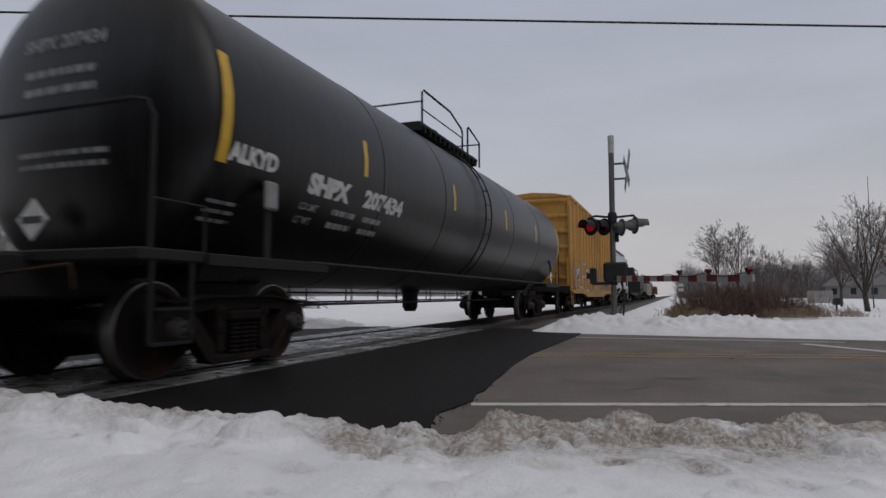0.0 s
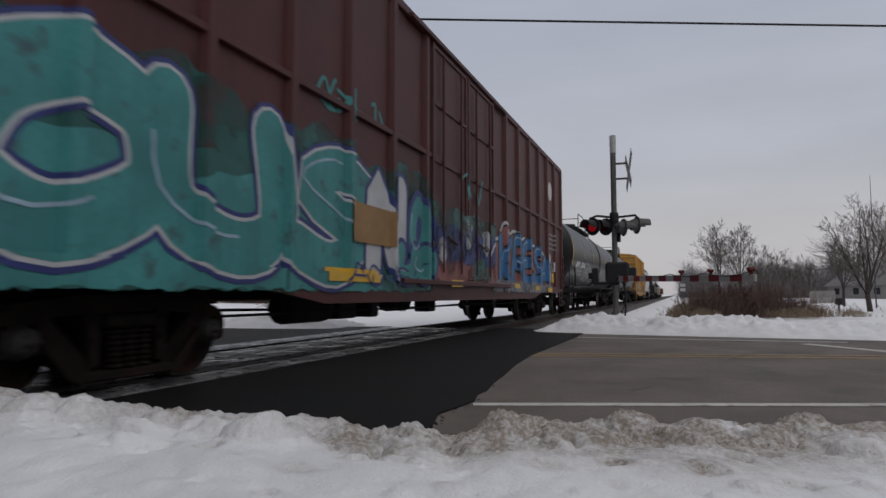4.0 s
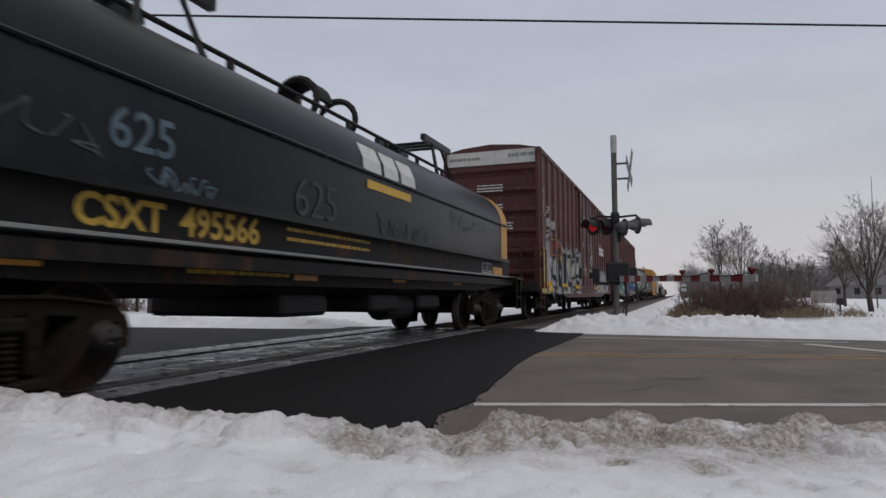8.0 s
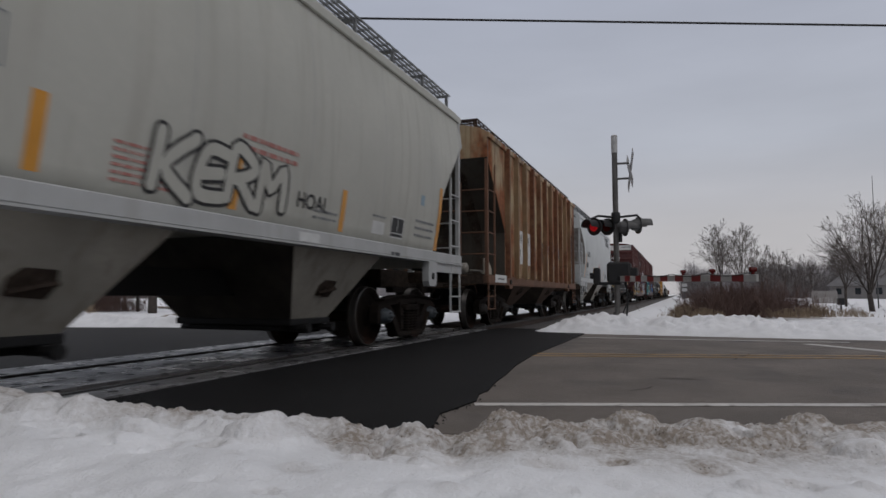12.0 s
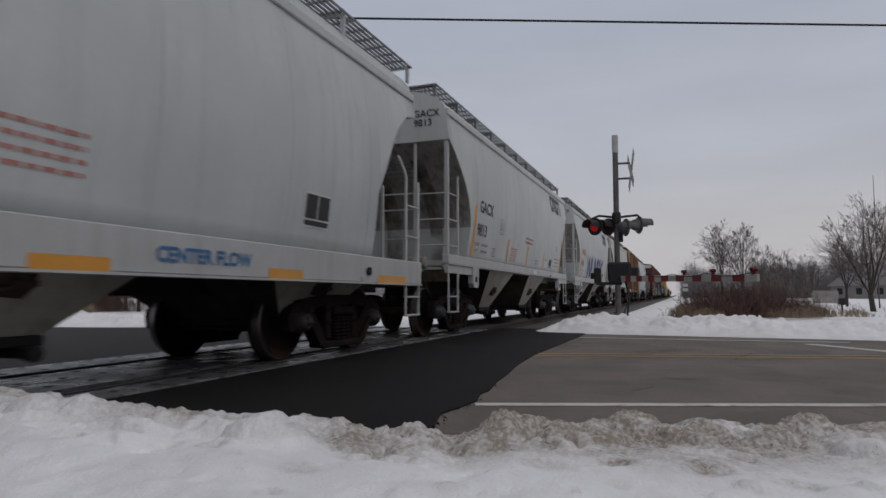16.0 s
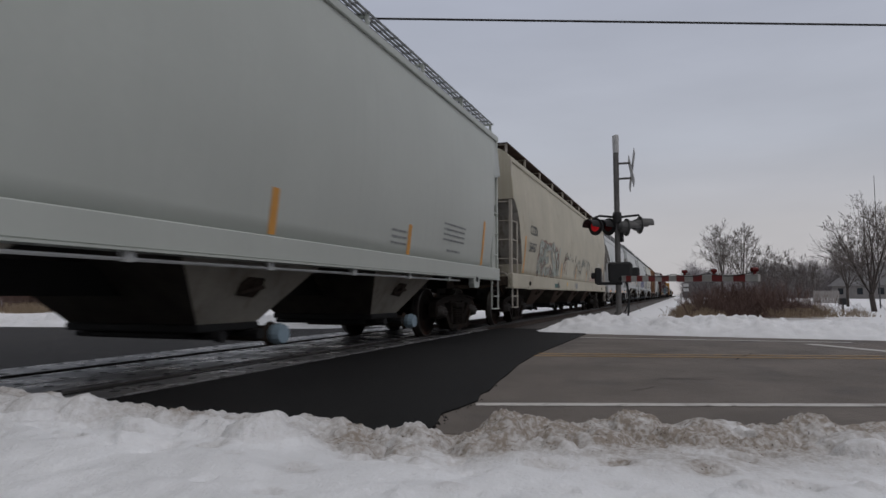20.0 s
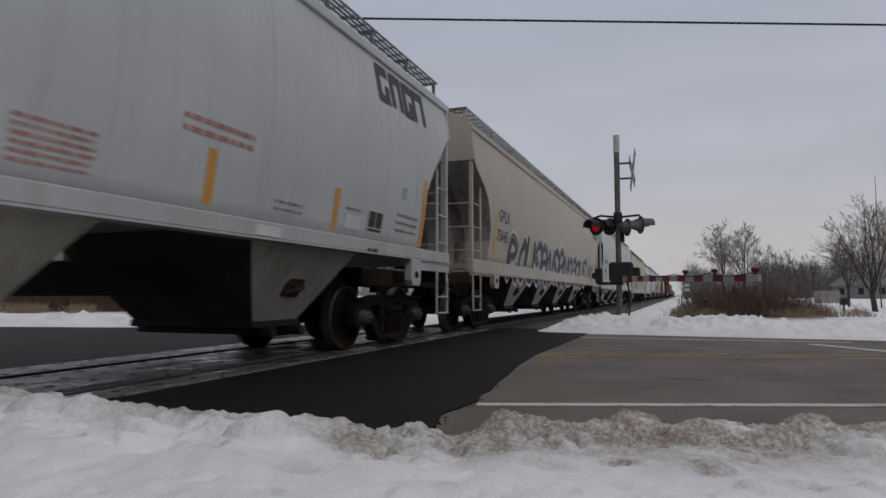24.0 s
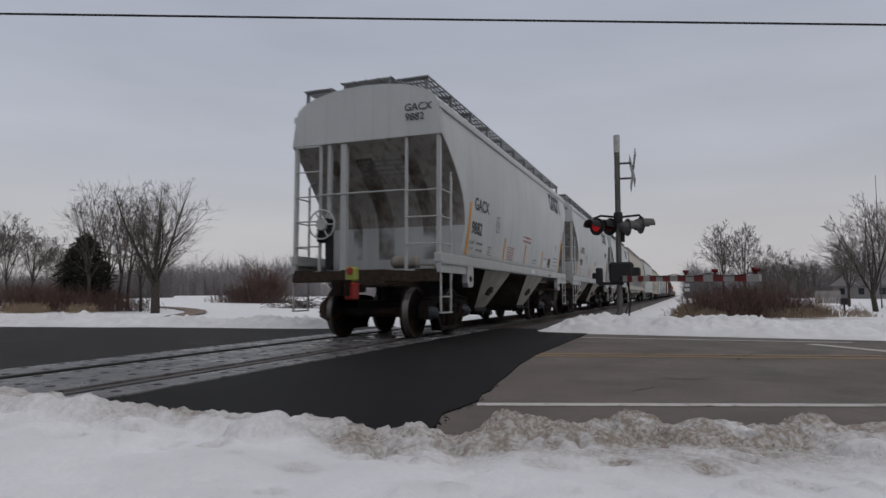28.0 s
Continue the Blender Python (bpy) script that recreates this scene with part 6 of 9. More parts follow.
def blob(car, width, x, z, rx, rz, mat, seed, lift=0.010, name="spray_patch"):
    """A rounded uneven patch of paint."""
    rr = random.Random(seed)
    ring = curve_pts([(rx * rr.uniform(0.7, 1.1) * math.cos(a), rz * rr.uniform(0.7, 1.1) * math.sin(a)) for a in np.linspace(0, 2 * math.pi, 10)[:-1]], 4, True)[:-1]
    m = len(ring)
    return mark(name, [(0, 0)] + ring, [(0, 1 + k, 1 + (k + 1) % m) for k in range(m)], near_side(width, x, z, lift), mat, car)


SP_BLUE = material("blue_spray_paint", (0.040, 0.150, 0.330), 0.55, vary=0.35, scale=1.4, streak=0.4, streak_col=(0.03, 0.09, 0.19), spots=0.12, spot_col=(0.05, 0.06, 0.08), spot_scale=5)
SP_PINK = material("salmon_spray_paint", (0.27, 0.105, 0.095), 0.55, vary=0.3, scale=1.5, streak=0.5, streak_col=(0.16, 0.06, 0.055))
SP_TEAL = material("teal_spray_paint", (0.055, 0.25, 0.25), 0.55, vary=0.35, scale=1.4, streak=0.4, streak_col=(0.04, 0.16, 0.17), spots=0.1, spot_col=(0.05, 0.09, 0.1), spot_scale=5)
SP_WHITE = material("white_spray_paint", (0.476, 0.492, 0.508), 0.5, vary=0.2, scale=3)
SP_SILVER = material("silver_spray_paint", (0.35, 0.355, 0.362), 0.5, vary=0.3, scale=1.5, streak=0.55, streak_col=(0.25, 0.245, 0.245), spots=0.15, spot_col=(0.13, 0.10, 0.095), spot_scale=6)
SP_BLACK = material("black_spray_paint", (0.02, 0.02, 0.022), 0.5, vary=0.2)
SP_YELLOW = material("yellow_spray_paint", (0.36, 0.285, 0.085), 0.5, vary=0.2)
SP_PALE = material("pale_blue_spray_paint", (0.279, 0.377, 0.451), 0.5, vary=0.25, scale=2)
SP_NAVY = material("navy_spray_paint", (0.03, 0.04, 0.16), 0.5, vary=0.2)
SP_GREEN = material("dark_green_spray_paint", (0.025, 0.107, 0.098), 0.5, vary=0.3)
CHALK_BLUE = material("rubbed_pale_blue_chalk", (0.10, 0.15, 0.185), 0.8, vary=0.4, scale=6)
CHALK_FAINT = material("rubbed_out_chalk", (0.075, 0.08, 0.087), 0.8, vary=0.5, scale=5)
SP_GREY = material("grey_wash_spray", (0.221, 0.221, 0.230), 0.6, vary=0.3, scale=2)
SP_BROWN = material("brown_spray_paint", (0.20, 0.10, 0.07), 0.6, vary=0.3, scale=2)
SP_FAINT = material("faint_grey_spray", (0.33, 0.30, 0.25), 0.6, vary=0.3, scale=3)
SP_HAZE = worn(SP_GREEN, 0.15, 0.95, 2.2, "green_overspray")
SP_GREY_HAZE = worn(SP_GREY, 0.35, 1.0, 3.0, "grey_overspray")
SP_WHITE_HAZE = worn(SP_WHITE, 0.1, 0.85, 4.0, "white_overspray")
SP_NAVY_HAZE = worn(material("ultramarine_spray", (0.035, 0.055, 0.19), 0.55, vary=0.3, scale=2), 0.4, 1.0, 2.5, "blue_overspray")
SP_BLACK_HAZE = worn(SP_BLACK, 0.2, 0.95, 5.0, "black_overspray")
SP_SKY = material("light_blue_spray_paint", (0.30, 0.42, 0.52), 0.55, vary=0.3, scale=4)
SP_RED = material("brick_red_spray", (0.16, 0.03, 0.025), 0.55, vary=0.3, scale=3)
SP_ORANGE = material("orange_spray_line", (0.40, 0.14, 0.03), 0.55, vary=0.3, scale=3)
SP_MINT = worn(material("faded_mint_spray", (0.36, 0.40, 0.36), 0.6, vary=0.25, scale=2), 0.25, 0.95, 3.0, "rubbed_mint_spray")
SP_ROSE = worn(material("faded_rose_outline", (0.26, 0.14, 0.11), 0.6, vary=0.35, scale=3), 0.25, 1.0, 5.0, "rubbed_rose_outline")
SP_SLATE = worn(material("faded_slate_spray", (0.25, 0.275, 0.255), 0.6, vary=0.3, scale=3), 0.0, 0.75, 3.0, "rubbed_slate_spray")
STRAW_BOARD = material("weathered_plywood", (0.30, 0.18, 0.08), 0.7, vary=0.25, scale=3)
SP_LIME = material("lime_spray_paint", (0.28, 0.42, 0.12), 0.6, vary=0.3, scale=2)


# ---------------------------------------------------------------- coil car


def coil_car(rear, front, label, details=None, hood=COIL_BLUE, tip=COIL_YELLOW, name="coil_car", cap=None):
    car, h = new_car(name, rear, front, label, "coil car")
    H, W = h - 0.75, 1.22

    def width(z):
        if z < 2.46:
            return W
        a = min(1.0, (z - 2.46) / 0.92)
        return W * math.sqrt(max(0.0, 1 - a ** 2.0))

    def arch(k, grow=0.0):
        out = [(-(W + grow), 1.58), (-(W + grow), 2.46)]
        for i in range(1, 20):
            a = math.pi * i / 20
            out.append((-(W + grow) * math.cos(a), 2.46 + (0.92 + grow) * math.sin(a)))
        return out + [(W + grow, 2.46), (W + grow, 1.58)]

    bm = B()
    pts = arch(0)
    rings = []
    for x, sc in ((-H, 0.94), (-H + 0.04, 0.985), (-H + 0.12, 1.0), (H - 0.12, 1.0), (H - 0.04, 0.985), (H, 0.94)):
        rings.append([bm.verts.new((x, y * sc, 1.58 + (z - 1.58) * sc)) for y, z in pts])
    for a, b in zip(rings, rings[1:]):
        for k in range(len(pts) - 1):
            bm.faces.new((a[k], a[k + 1], b[k + 1], b[k]))
    for r in (rings[0], rings[-1]):
        bm.faces.new(r)
    for f in bm.faces:
        f.smooth = len(f.verts) == 4
    part("coil_hood", bm, hood, car)
    for s in (-1, 1):
        bm = B()
        p2 = arch(0, 0.008)
        a, b = [bm.verts.new((s * (H - 0.06), y, z)) for y, z in p2], [bm.verts.new((s * (H - 0.62), y, z)) for y, z in p2]
        for k in range(len(p2) - 1):
            bm.faces.new((a[k], a[k + 1], b[k + 1], b[k]))
        part("hood_end_band", bm, tip, car, "yellow painted band at the hood end", smooth=True)
        bm = B()
        # lifting bracket frames over the hood
        x = s * (H - 3.1)
        for q in (-0.45, 0.45):
            rod(bm, [(x + q, -0.72, 3.12), (x + q * 0.55, -0.5, 3.92), (x + q * 0.55, 0.5, 3.92), (x + q, 0.72, 3.12)], 0.045, 6)
        box(bm, x - 0.75, x + 0.75, -0.56, -0.46, 3.86, 3.98)
        box(bm, x - 0.75, x + 0.75, 0.46, 0.56, 3.86, 3.98)
        box(bm, x - 0.06, x + 0.06, -0.5, 0.5, 3.88, 3.97)
        part("stacking_frame", bm, hood, car)
        bm = B()
        for z in (2.46,):
            rod(bm, [(-H, s * (W + 0.02), z), (H, s * (W + 0.02), z)], 0.022, 6)
        box(bm, -H, H, min(s * W, s * (W + 0.05)), max(s * W, s * (W + 0.05)), 1.56, 1.63)
        for i in range(26):
            x = -H + 0.3 + i * (2 * H - 0.6) / 25
            box(bm, x - 0.02, x + 0.02, min(s * W, s * (W + 0.03)), max(s * W, s * (W + 0.03)), 2.43, 2.49)
        part("hood_rail", bm, hood, car)
        bm = B()
        # deep side sill with a worn bright top flange
        prism(bm, [(-h, 1.18), (h, 1.18), (h, 0.98), (h - 1.4, 0.92), (h - 2.4, 0.86), (-h + 2.4, 0.86), (-h + 1.4, 0.92), (-h, 0.98)], "y", s * 0.96 - 0.05, s * 0.96 + 0.05)
        part("side_sill", bm, COIL_BLACK, car)
        bm = B()
        a, b = sorted((s * 0.9, s * 1.24))
        box(bm, -h, h, a, b, 1.19, 1.225, 0.005)
        part("sill_flange", bm, INK_DIM, car, "worn pale steel top flange")
        part("deck_side", box(B(), -h + 0.2, h - 0.2, s * 1.08 - 0.03, s * 1.08 + 0.03, 1.22, 1.62), COIL_BLACK, car)
    # rails along the crown of the hood, on short feet
    for y in (-0.52, 0.52):
        rail = part("crown_rail", rod(B(), [(-H + 2.4, y, 3.43), (H - 2.4, y, 3.43)], 0.03, 6), UNDER_BLACK, car)
        for k in range(7):
            part("rail_foot", shared("crown_rail_foot", lambda q: box(q, -0.05, 0.05, -0.02, 0.02, -0.16, 0.0)), UNDER_BLACK, rail, at=pose(-H + 2.8 + k * (2 * H - 5.6) / 6, y, 3.43))
    # round lifting eye in the middle
    for x in (-0.62, 0.55):
        bm = B()
        rod(bm, [(x, 0.34 * math.cos(a), 3.62 + 0.34 * math.sin(a)) for a in np.linspace(-0.8, math.pi + 0.8, 14)], 0.055, 6)
        part("lifting_hoop", bm, UNDER_BLACK, car)
    bm = B()
    turn = [math.pi * (0.02 + 0.96 * q / 14) for q in range(15)]
    prism(bm, [(0.36 * math.cos(a), 3.62 + 0.36 * math.sin(a)) for a in turn] + [(0.30 * math.cos(a), 3.62 + 0.30 * math.sin(a)) for a in turn[::-1]], "x", -0.62, -0.2)
    box(bm, -0.65, 0.6, -0.3, 0.3, 3.3, 3.4)
    part("lifting_eye", bm, UNDER_BLACK, car)
    bm = B()
    box(bm, -h, h, -1.2, 1.2, 1.0, 1.14)
    part("deck", bm, COIL_BLACK, car)
    for s in (-1, 1):
        bm = B()
        box(bm, min(s * (h - 0.72), s * h), max(s * (h - 0.72), s * h), -1.45, 1.45, 1.14, 1.2, 0.01)
        box(bm, min(s * (h - 0.05), s * h), max(s * (h - 0.05), s * h), -1.4, 1.4, 0.85, 1.15)
        part("end_platform", bm, COIL_BLACK, car)
        for y in (-1.4, 1.4):
            bm = B()
            rod(bm, [(s * (h - 0.05), y, 1.18), (s * (h - 0.05), y, 2.0), (s * (h - 0.05), y * 0.45, 2.0), (s * (h - 0.05), y * 0.45, 1.18)], 0.018, 5)
            part("end_handrail", bm, COIL_BLACK, car)
        for y in (-1.4, 1.4):
            stirrup(car, s * (h - 0.35), y, COIL_BLACK, 0.42, 1.15)
        truck(car, s * (h - 2.0), cap)
    centre_sill(car, h)
    for x in (-1.8, 0.4, 2.2):
        part("cross_bearer", box(B(), x - 0.5, x + 0.5, -1.0, 1.0, 0.5, 0.75, 0.05), UNDER_BLACK, car)
    bm = B()
    lathe(bm, [(-0.5, 0.2), (0.5, 0.2)], "x", (1.2, -0.7, 0.55), 12)
    part("brake_cylinder", bm, UNDER_BLACK, car)
    if details:
        details(car, width, h, H)
    return car


# ---------------------------------------------------------------- covered hoppers


def hopper_car(rear, front, label, paint, details=None, name="covered_hopper", eave=4.02, peak=4.5, bulge=0.13, weave=1.42, wsill=1.45, wbot=1.38, ear=1.62, ear_top=3.5,
               bays=2, sill=SILL_GREY, sill_z=(1.25, 1.47), bay_paint=HOPPER_GREY, ribs=(), bars_mat=BAR_GREY, walk_mat=WALK_STEEL, cap=CAP_BLUE, post_top=None, bay_z=0.34, bay_span=None, under=END_SHADE_GRIME,
               inset=0.0, ear_line=None, walk_y=0.95, bracket=None, corner_panel=False, low_sheet=None, rib_mat=None):
    car, h = new_car(name, rear, front, label, "covered hopper")
    zs = sill_z[1] - 0.05

    def width(z):
        a = min(1.0, max(0.0, (z - zs) / (eave - zs)))
        return wbot + (weave - wbot) * a + bulge * math.sin(math.pi * a)

    ear_line = ear_line or [(0.0, ear_top)] + [(ear * q, 2.1 + (ear_top - 2.1) * (1 - q ** 2.0)) for q in (0.25, 0.5, 0.7, 0.85, 0.95, 1.0)]
    hb, ear, ear_top, crease = h - inset, ear_line[-1][0], ear_line[0][1], ear_line[-1][1]

    def lower(x):
        """Height of the body's lower edge at x: the ends are cut away along a slope sheet."""
        d = h - abs(x)
        return zs if d > ear + 0.001 else float(np.interp(d, [p[0] for p in ear_line], [p[1] for p in ear_line]))

    def slope_put(e):
        """Marks on the slope sheet and the upright sheet below it: u across, v up."""
        zz, dd = [p[1] for p in ear_line[::-1]], [p[0] for p in ear_line[::-1]]
        return lambda u, v: (e * (h - float(np.interp(v, zz, dd)) + 0.008), u, v)

    xs = sorted({round(q * v, 4) for q in (-1, 1) for v in [h - max(inset, p[0]) for p in ear_line] + [h - ear - 0.003, h * 0.6, h * 0.3, 0.0]})
    bm = B()
    rings = []
    for x in xs:
        z0 = lower(x)
        side = [(-width(z), z) for z in np.linspace(z0, eave, 14)]
        roof = [(-weave * math.cos(a) , eave + (peak - eave) * math.sin(a) ** 0.9) for a in np.linspace(0, math.pi, 13)[1:-1]]
        loop = side + roof + [(-y, z) for y, z in side[::-1]]
        rings.append([bm.verts.new((x, y, z)) for y, z in loop])
    n = len(rings[0])
    for a, b in zip(rings, rings[1:]):
        for k in range(n):
            f = bm.faces.new((a[k], a[(k + 1) % n], b[(k + 1) % n], b[k]))
            f.smooth = k != n - 1
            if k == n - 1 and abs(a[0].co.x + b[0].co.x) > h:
                # index 1, under: slope sheet colour with its shade put in
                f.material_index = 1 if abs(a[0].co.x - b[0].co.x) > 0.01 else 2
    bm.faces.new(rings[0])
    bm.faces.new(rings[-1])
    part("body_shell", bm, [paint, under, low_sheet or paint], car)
    for s in (-1, 1):
        # eave rail, side sill, pads and steps
        bm = B()
        a, b = sorted((s * (weave - 0.03), s * (weave + 0.05)))
        box(bm, -hb, hb, a, b, eave - 0.07, eave + 0.05, 0.012)
        part("eave_rail", bm, paint, car)
        bm = B()
        y0, y1 = sorted((s * (wsill - 0.10), s * (wsill + 0.03)))
        box(bm, -hb, hb, y0, y1, sill_z[0], sill_z[1], 0.012)
        y0, y1 = sorted((s * (wsill - 0.16), s * (wsill + 0.05)))
        box(bm, -hb + 0.02, hb - 0.02, y0, y1, sill_z[0] - 0.02, sill_z[0], 0.0)
        part("side_sill", bm, sill, car)
        for e in (-1, 1):
            bm = B()
            prism(bm, [(e * (h - 1.95), sill_z[0]), (e * (h - 1.6), sill_z[0]), (e * (h - 1.6), 0.98), (e * (h - 1.66), 0.9), (e * (h - 1.9), 0.9), (e * (h - 1.95), 0.98)], "y", s * (wsill - 0.06), s * (wsill + 0.05))
            pad = part("jacking_pad", bm, sill, car)
            if inset:
                q0, q1 = sorted((e * hb, e * (h - 1.6)))
                part("end_sill_plate", box(B(), q0, q1, min(s * (wsill - 0.05), s * (wsill + 0.02)), max(s * (wsill - 0.05), s * (wsill + 0.02)), 1.14, sill_z[0] - 0.02), sill, car)
            bm = B()
            lathe(bm, [(-0.012, 0.055), (0.012, 0.055)], "y", (e * (h - 1.77), s * (wsill + 0.052), 1.06), 12)
            part("pad_hole", bm, UNDER_BLACK, pad)
        for x in ribs:
            bm = B()
            pr = [(z, width(z)) for z in np.linspace(lower(x) + 0.02, eave, 8)]
            va = []
            for z, w in pr:
                va.append([bm.verts.new(p) for p in ((x - 0.075, s * (w - 0.01), z), (x - 0.05, s * (w + 0.11), z), (x + 0.05, s * (w + 0.11), z), (x + 0.075, s * (w - 0.01), z))])
            for a, b in zip(va, va[1:]):
                for k in range(4):
                    bm.faces.new((a[k], a[(k + 1) % 4], b[(k + 1) % 4], b[k]))
            bm.faces.new(va[0])
            bm.faces.new(va[-1])
            part("side_rib", bm, rib_mat or paint, car)
    if not ribs and paint is not GREEN_GREY_CAR:
        # faint weld seams down the side that faces the road
        for i in range(1, int(2 * h / 1.6)):
            x = -h + i * 2 * h / int(2 * h / 1.6)
            zl = lower(x) + 0.05
            mark("weld_seam", *bars([(-0.005, 0.005, 0, eave - 0.1 - zl)]), near_side(width, x, zl, 0.003), SEAM_GREY, car)
    for e in (-1, 1):
        # end sill, platform, posts and ladders
        def span(p, q):
            return sorted((e * p, e * q))
        bm = B()
        box(bm, *span(hb - 0.12, hb), -wsill, wsill, 0.98, 1.18, 0.015)
        box(bm, *span(h - ear - 0.05, hb), -0.45, 0.45, 0.9, 1.2, 0.01)
        for y in (-wsill + 0.25, wsill - 0.25):
            box(bm, *span(h - ear, hb), y - 0.2, y + 0.2, 1.17, 1.2)
        part("end_platform", bm, HATCH_RUST, car, "rusty end platform")
        part("end_sheet", box(B(), *span(h - ear - 0.04, h - ear), -wbot + 0.05, wbot - 0.05, 1.2, zs + 0.02), low_sheet or paint, car)
        rr = random.Random(int(h * 100) + 7)
        for y, w in ((0.12, 0.34), (-0.78, 0.26), (0.75, 0.2)):
            vs, fs = [], []
            stroke(vs, fs, [(y, zs + 0.02), (y, crease - 0.1), (y, crease + 0.25), (y + 0.03, crease + rr.uniform(0.5, 0.8)), (y + 0.05, ear_top - 0.25)], w)
            mark("rust_stain", vs, fs, slope_put(e), RUST_SMEAR, car, "rust smeared down the slope sheet")
        for y, w, top in ((0.42, 0.062, ear_top + 0.3), (0.72, 0.032, ear_top + 0.25)) if e < 0 else ((-0.5, 0.05, ear_top + 0.2), (0.5, 0.05, ear_top + 0.2)):
            part("end_post", box(B(), *span(hb - 0.13, hb - 0.03), y - w, y + w, 1.18, top, 0.008), bars_mat, car)
        for sg in (-1, 1):
            y = sg * (wsill - 0.03)
            post = part("corner_post", box(B(), e * (hb - 0.06) - 0.036, e * (hb - 0.06) + 0.036, y - 0.036, y + 0.036, 0.98, post_top or eave + 0.02, 0.006), bars_mat, car)
            tall = sg > 0 and e < 0 and not post_top
            reach = 0.52 if tall else 0.60
            inner = y - sg * reach
            top = eave - 0.05 if tall else (post_top or min(ear_top + 0.22, 3.2) if not inset else ear_top + 0.2)
            lad = part("end_ladder", box(B(), e * (hb - 0.05) - 0.024, e * (hb - 0.05) + 0.024, inner - 0.024, inner + 0.024, 1.15, top, 0.004), bars_mat, car)
            zr = [1.17 + 0.46 * q for q in range(7 if tall else 4 if inset else 5) if 1.17 + 0.46 * q < top + 0.05]
            for z in zr:
                part("rung", shared("end_rung_%.2f_%s" % (reach, bars_mat.name), lambda q: rod(q, [(0, -reach / 2, 0), (0, reach / 2, 0)], 0.0135, 6)), bars_mat, lad, at=pose(e * (hb - 0.02), (y + inner) / 2, z))
            if tall:
                part("top_plate", box(B(), *span(hb - 0.03, hb - 0.01), min(y, inner), max(y, inner), eave - 0.55, eave - 0.06), paint, lad)
            # side ladder whose rear stile bends in to the slope sheet
            xq, yo, zt = e * (hb - 0.54), y + sg * 0.035, (2.82 if inset else min(post_top or 9, ear_top - 0.12))
            bm = B()
            d_in = h - abs(xq - e * 0.16)
            rod(bm, [(xq, yo, 1.0), (xq, yo, zt), (xq - e * 0.03, yo - sg * 0.01, zt + 0.08), (xq - e * 0.16, yo - sg * 0.06, max(zt + 0.14, min(zt + 0.3, float(np.interp(d_in, [p[0] for p in ear_line], [p[1] for p in ear_line])))))], 0.025, 6)
            side = part("side_ladder", bm, bars_mat, car)
            for q in range(5):
                z = 1.17 + 0.46 * q
                if z < zt + 0.03:
                    part("rung", shared("side_rung_" + bars_mat.name, lambda k: rod(k, [(-0.25, 0, 0), (0.25, 0, 0)], 0.0135, 6)), bars_mat, side, at=pose(e * (hb - 0.30), yo, z))
            stirrup(car, e * (hb - 0.30), yo, bars_mat, 0.46, 1.05, 0.48)
            if corner_panel:
                a, b = sorted((sg * (wbot - 0.02), sg * (wbot + 0.015)))
                part("corner_panel", box(B(), *span(h - ear - 0.05, hb - 0.02), a, b, sill_z[1] - 0.05, 2.50, 0.006), paint, car)
                part("corner_panel", box(B(), *span(h - ear - 0.05, hb - 0.02), a, b, 2.74, ear_top + 0.02, 0.006), paint, car)
        part("end_grab_rail", rod(B(), [(e * (hb - 0.02), -wsill + 0.65, 2.57), (e * (hb - 0.02), wsill - 0.5, 2.57)], 0.015, 6), bars_mat, car)
        truck(car, e * (h - 1.75), cap)
        coupler(car, e * (h + 0.0), e)
    # hopper bays with outlet gates
    span = bay_span or 2 * bays * 1.9
    for i in range(bays):
        c = -span / 2 + span * (i + 0.5) / bays
        wt, wb = (1.15, 0.39) if bays == 2 else (span / bays * 0.36, 0.42)
        bm = B()
        top, mid = zs, bay_z + 0.1
        t = [(-wt, -wsill + 0.06), (wt, -wsill + 0.06), (wt, wsill - 0.06), (-wt, wsill - 0.06)]
        b = [(-wb, -0.84), (wb, -0.84), (wb, 0.84), (-wb, 0.84)]
        vt, vb = [bm.verts.new((c + x, y, top)) for x, y in t], [bm.verts.new((c + x, y, mid)) for x, y in b]
        for k in range(4):
            # fore and aft faces get the dark colour that stands for their shade
            bm.faces.new((vt[k], vt[(k + 1) % 4], vb[(k + 1) % 4], vb[k])).material_index = k % 2
        bm.faces.new(vt)
        bm.faces.new(vb)
        bay = part("hopper_bay", bm, [bay_paint, BAY_SHADE], car)
        bm = B()
        box(bm, c - wb - 0.05, c + wb + 0.05, -0.88, 0.88, mid - 0.05, mid + 0.03, 0.012)
        box(bm, c - wb + 0.02, c + wb - 0.02, -0.7, 0.7, bay_z - 0.02, mid - 0.05, 0.02)
        part("outlet_gate", bm, UNDER_BLACK, bay)
        for dx, ry in ((-wb * 0.6, 0.95), (wb * 0.7, 0.98)):
            bm = B()
            rod(bm, [(c + dx, -ry, mid - 0.09), (c + dx, ry, mid - 0.09)], 0.04, 8)
            lathe(bm, [(-ry - 0.06, 0.06), (-ry + 0.02, 0.06)], "y", (c + dx, 0, mid - 0.09), 8)
            part("gate_shaft", bm, UNDER_BLACK, bay)
        tilt = math.degrees(math.atan2(wsill - 0.9, top - mid))
        f = (0.84 - mid) / (top - mid)
        face_y = -(0.84 + (wsill - 0.9) * f)
        bm = B()
        prism(bm, [(-0.17, -0.09), (0.13, -0.12), (0.18, -0.02), (0.15, 0.11), (-0.1, 0.12), (-0.18, 0.04)], "y", -0.02, 0.01)
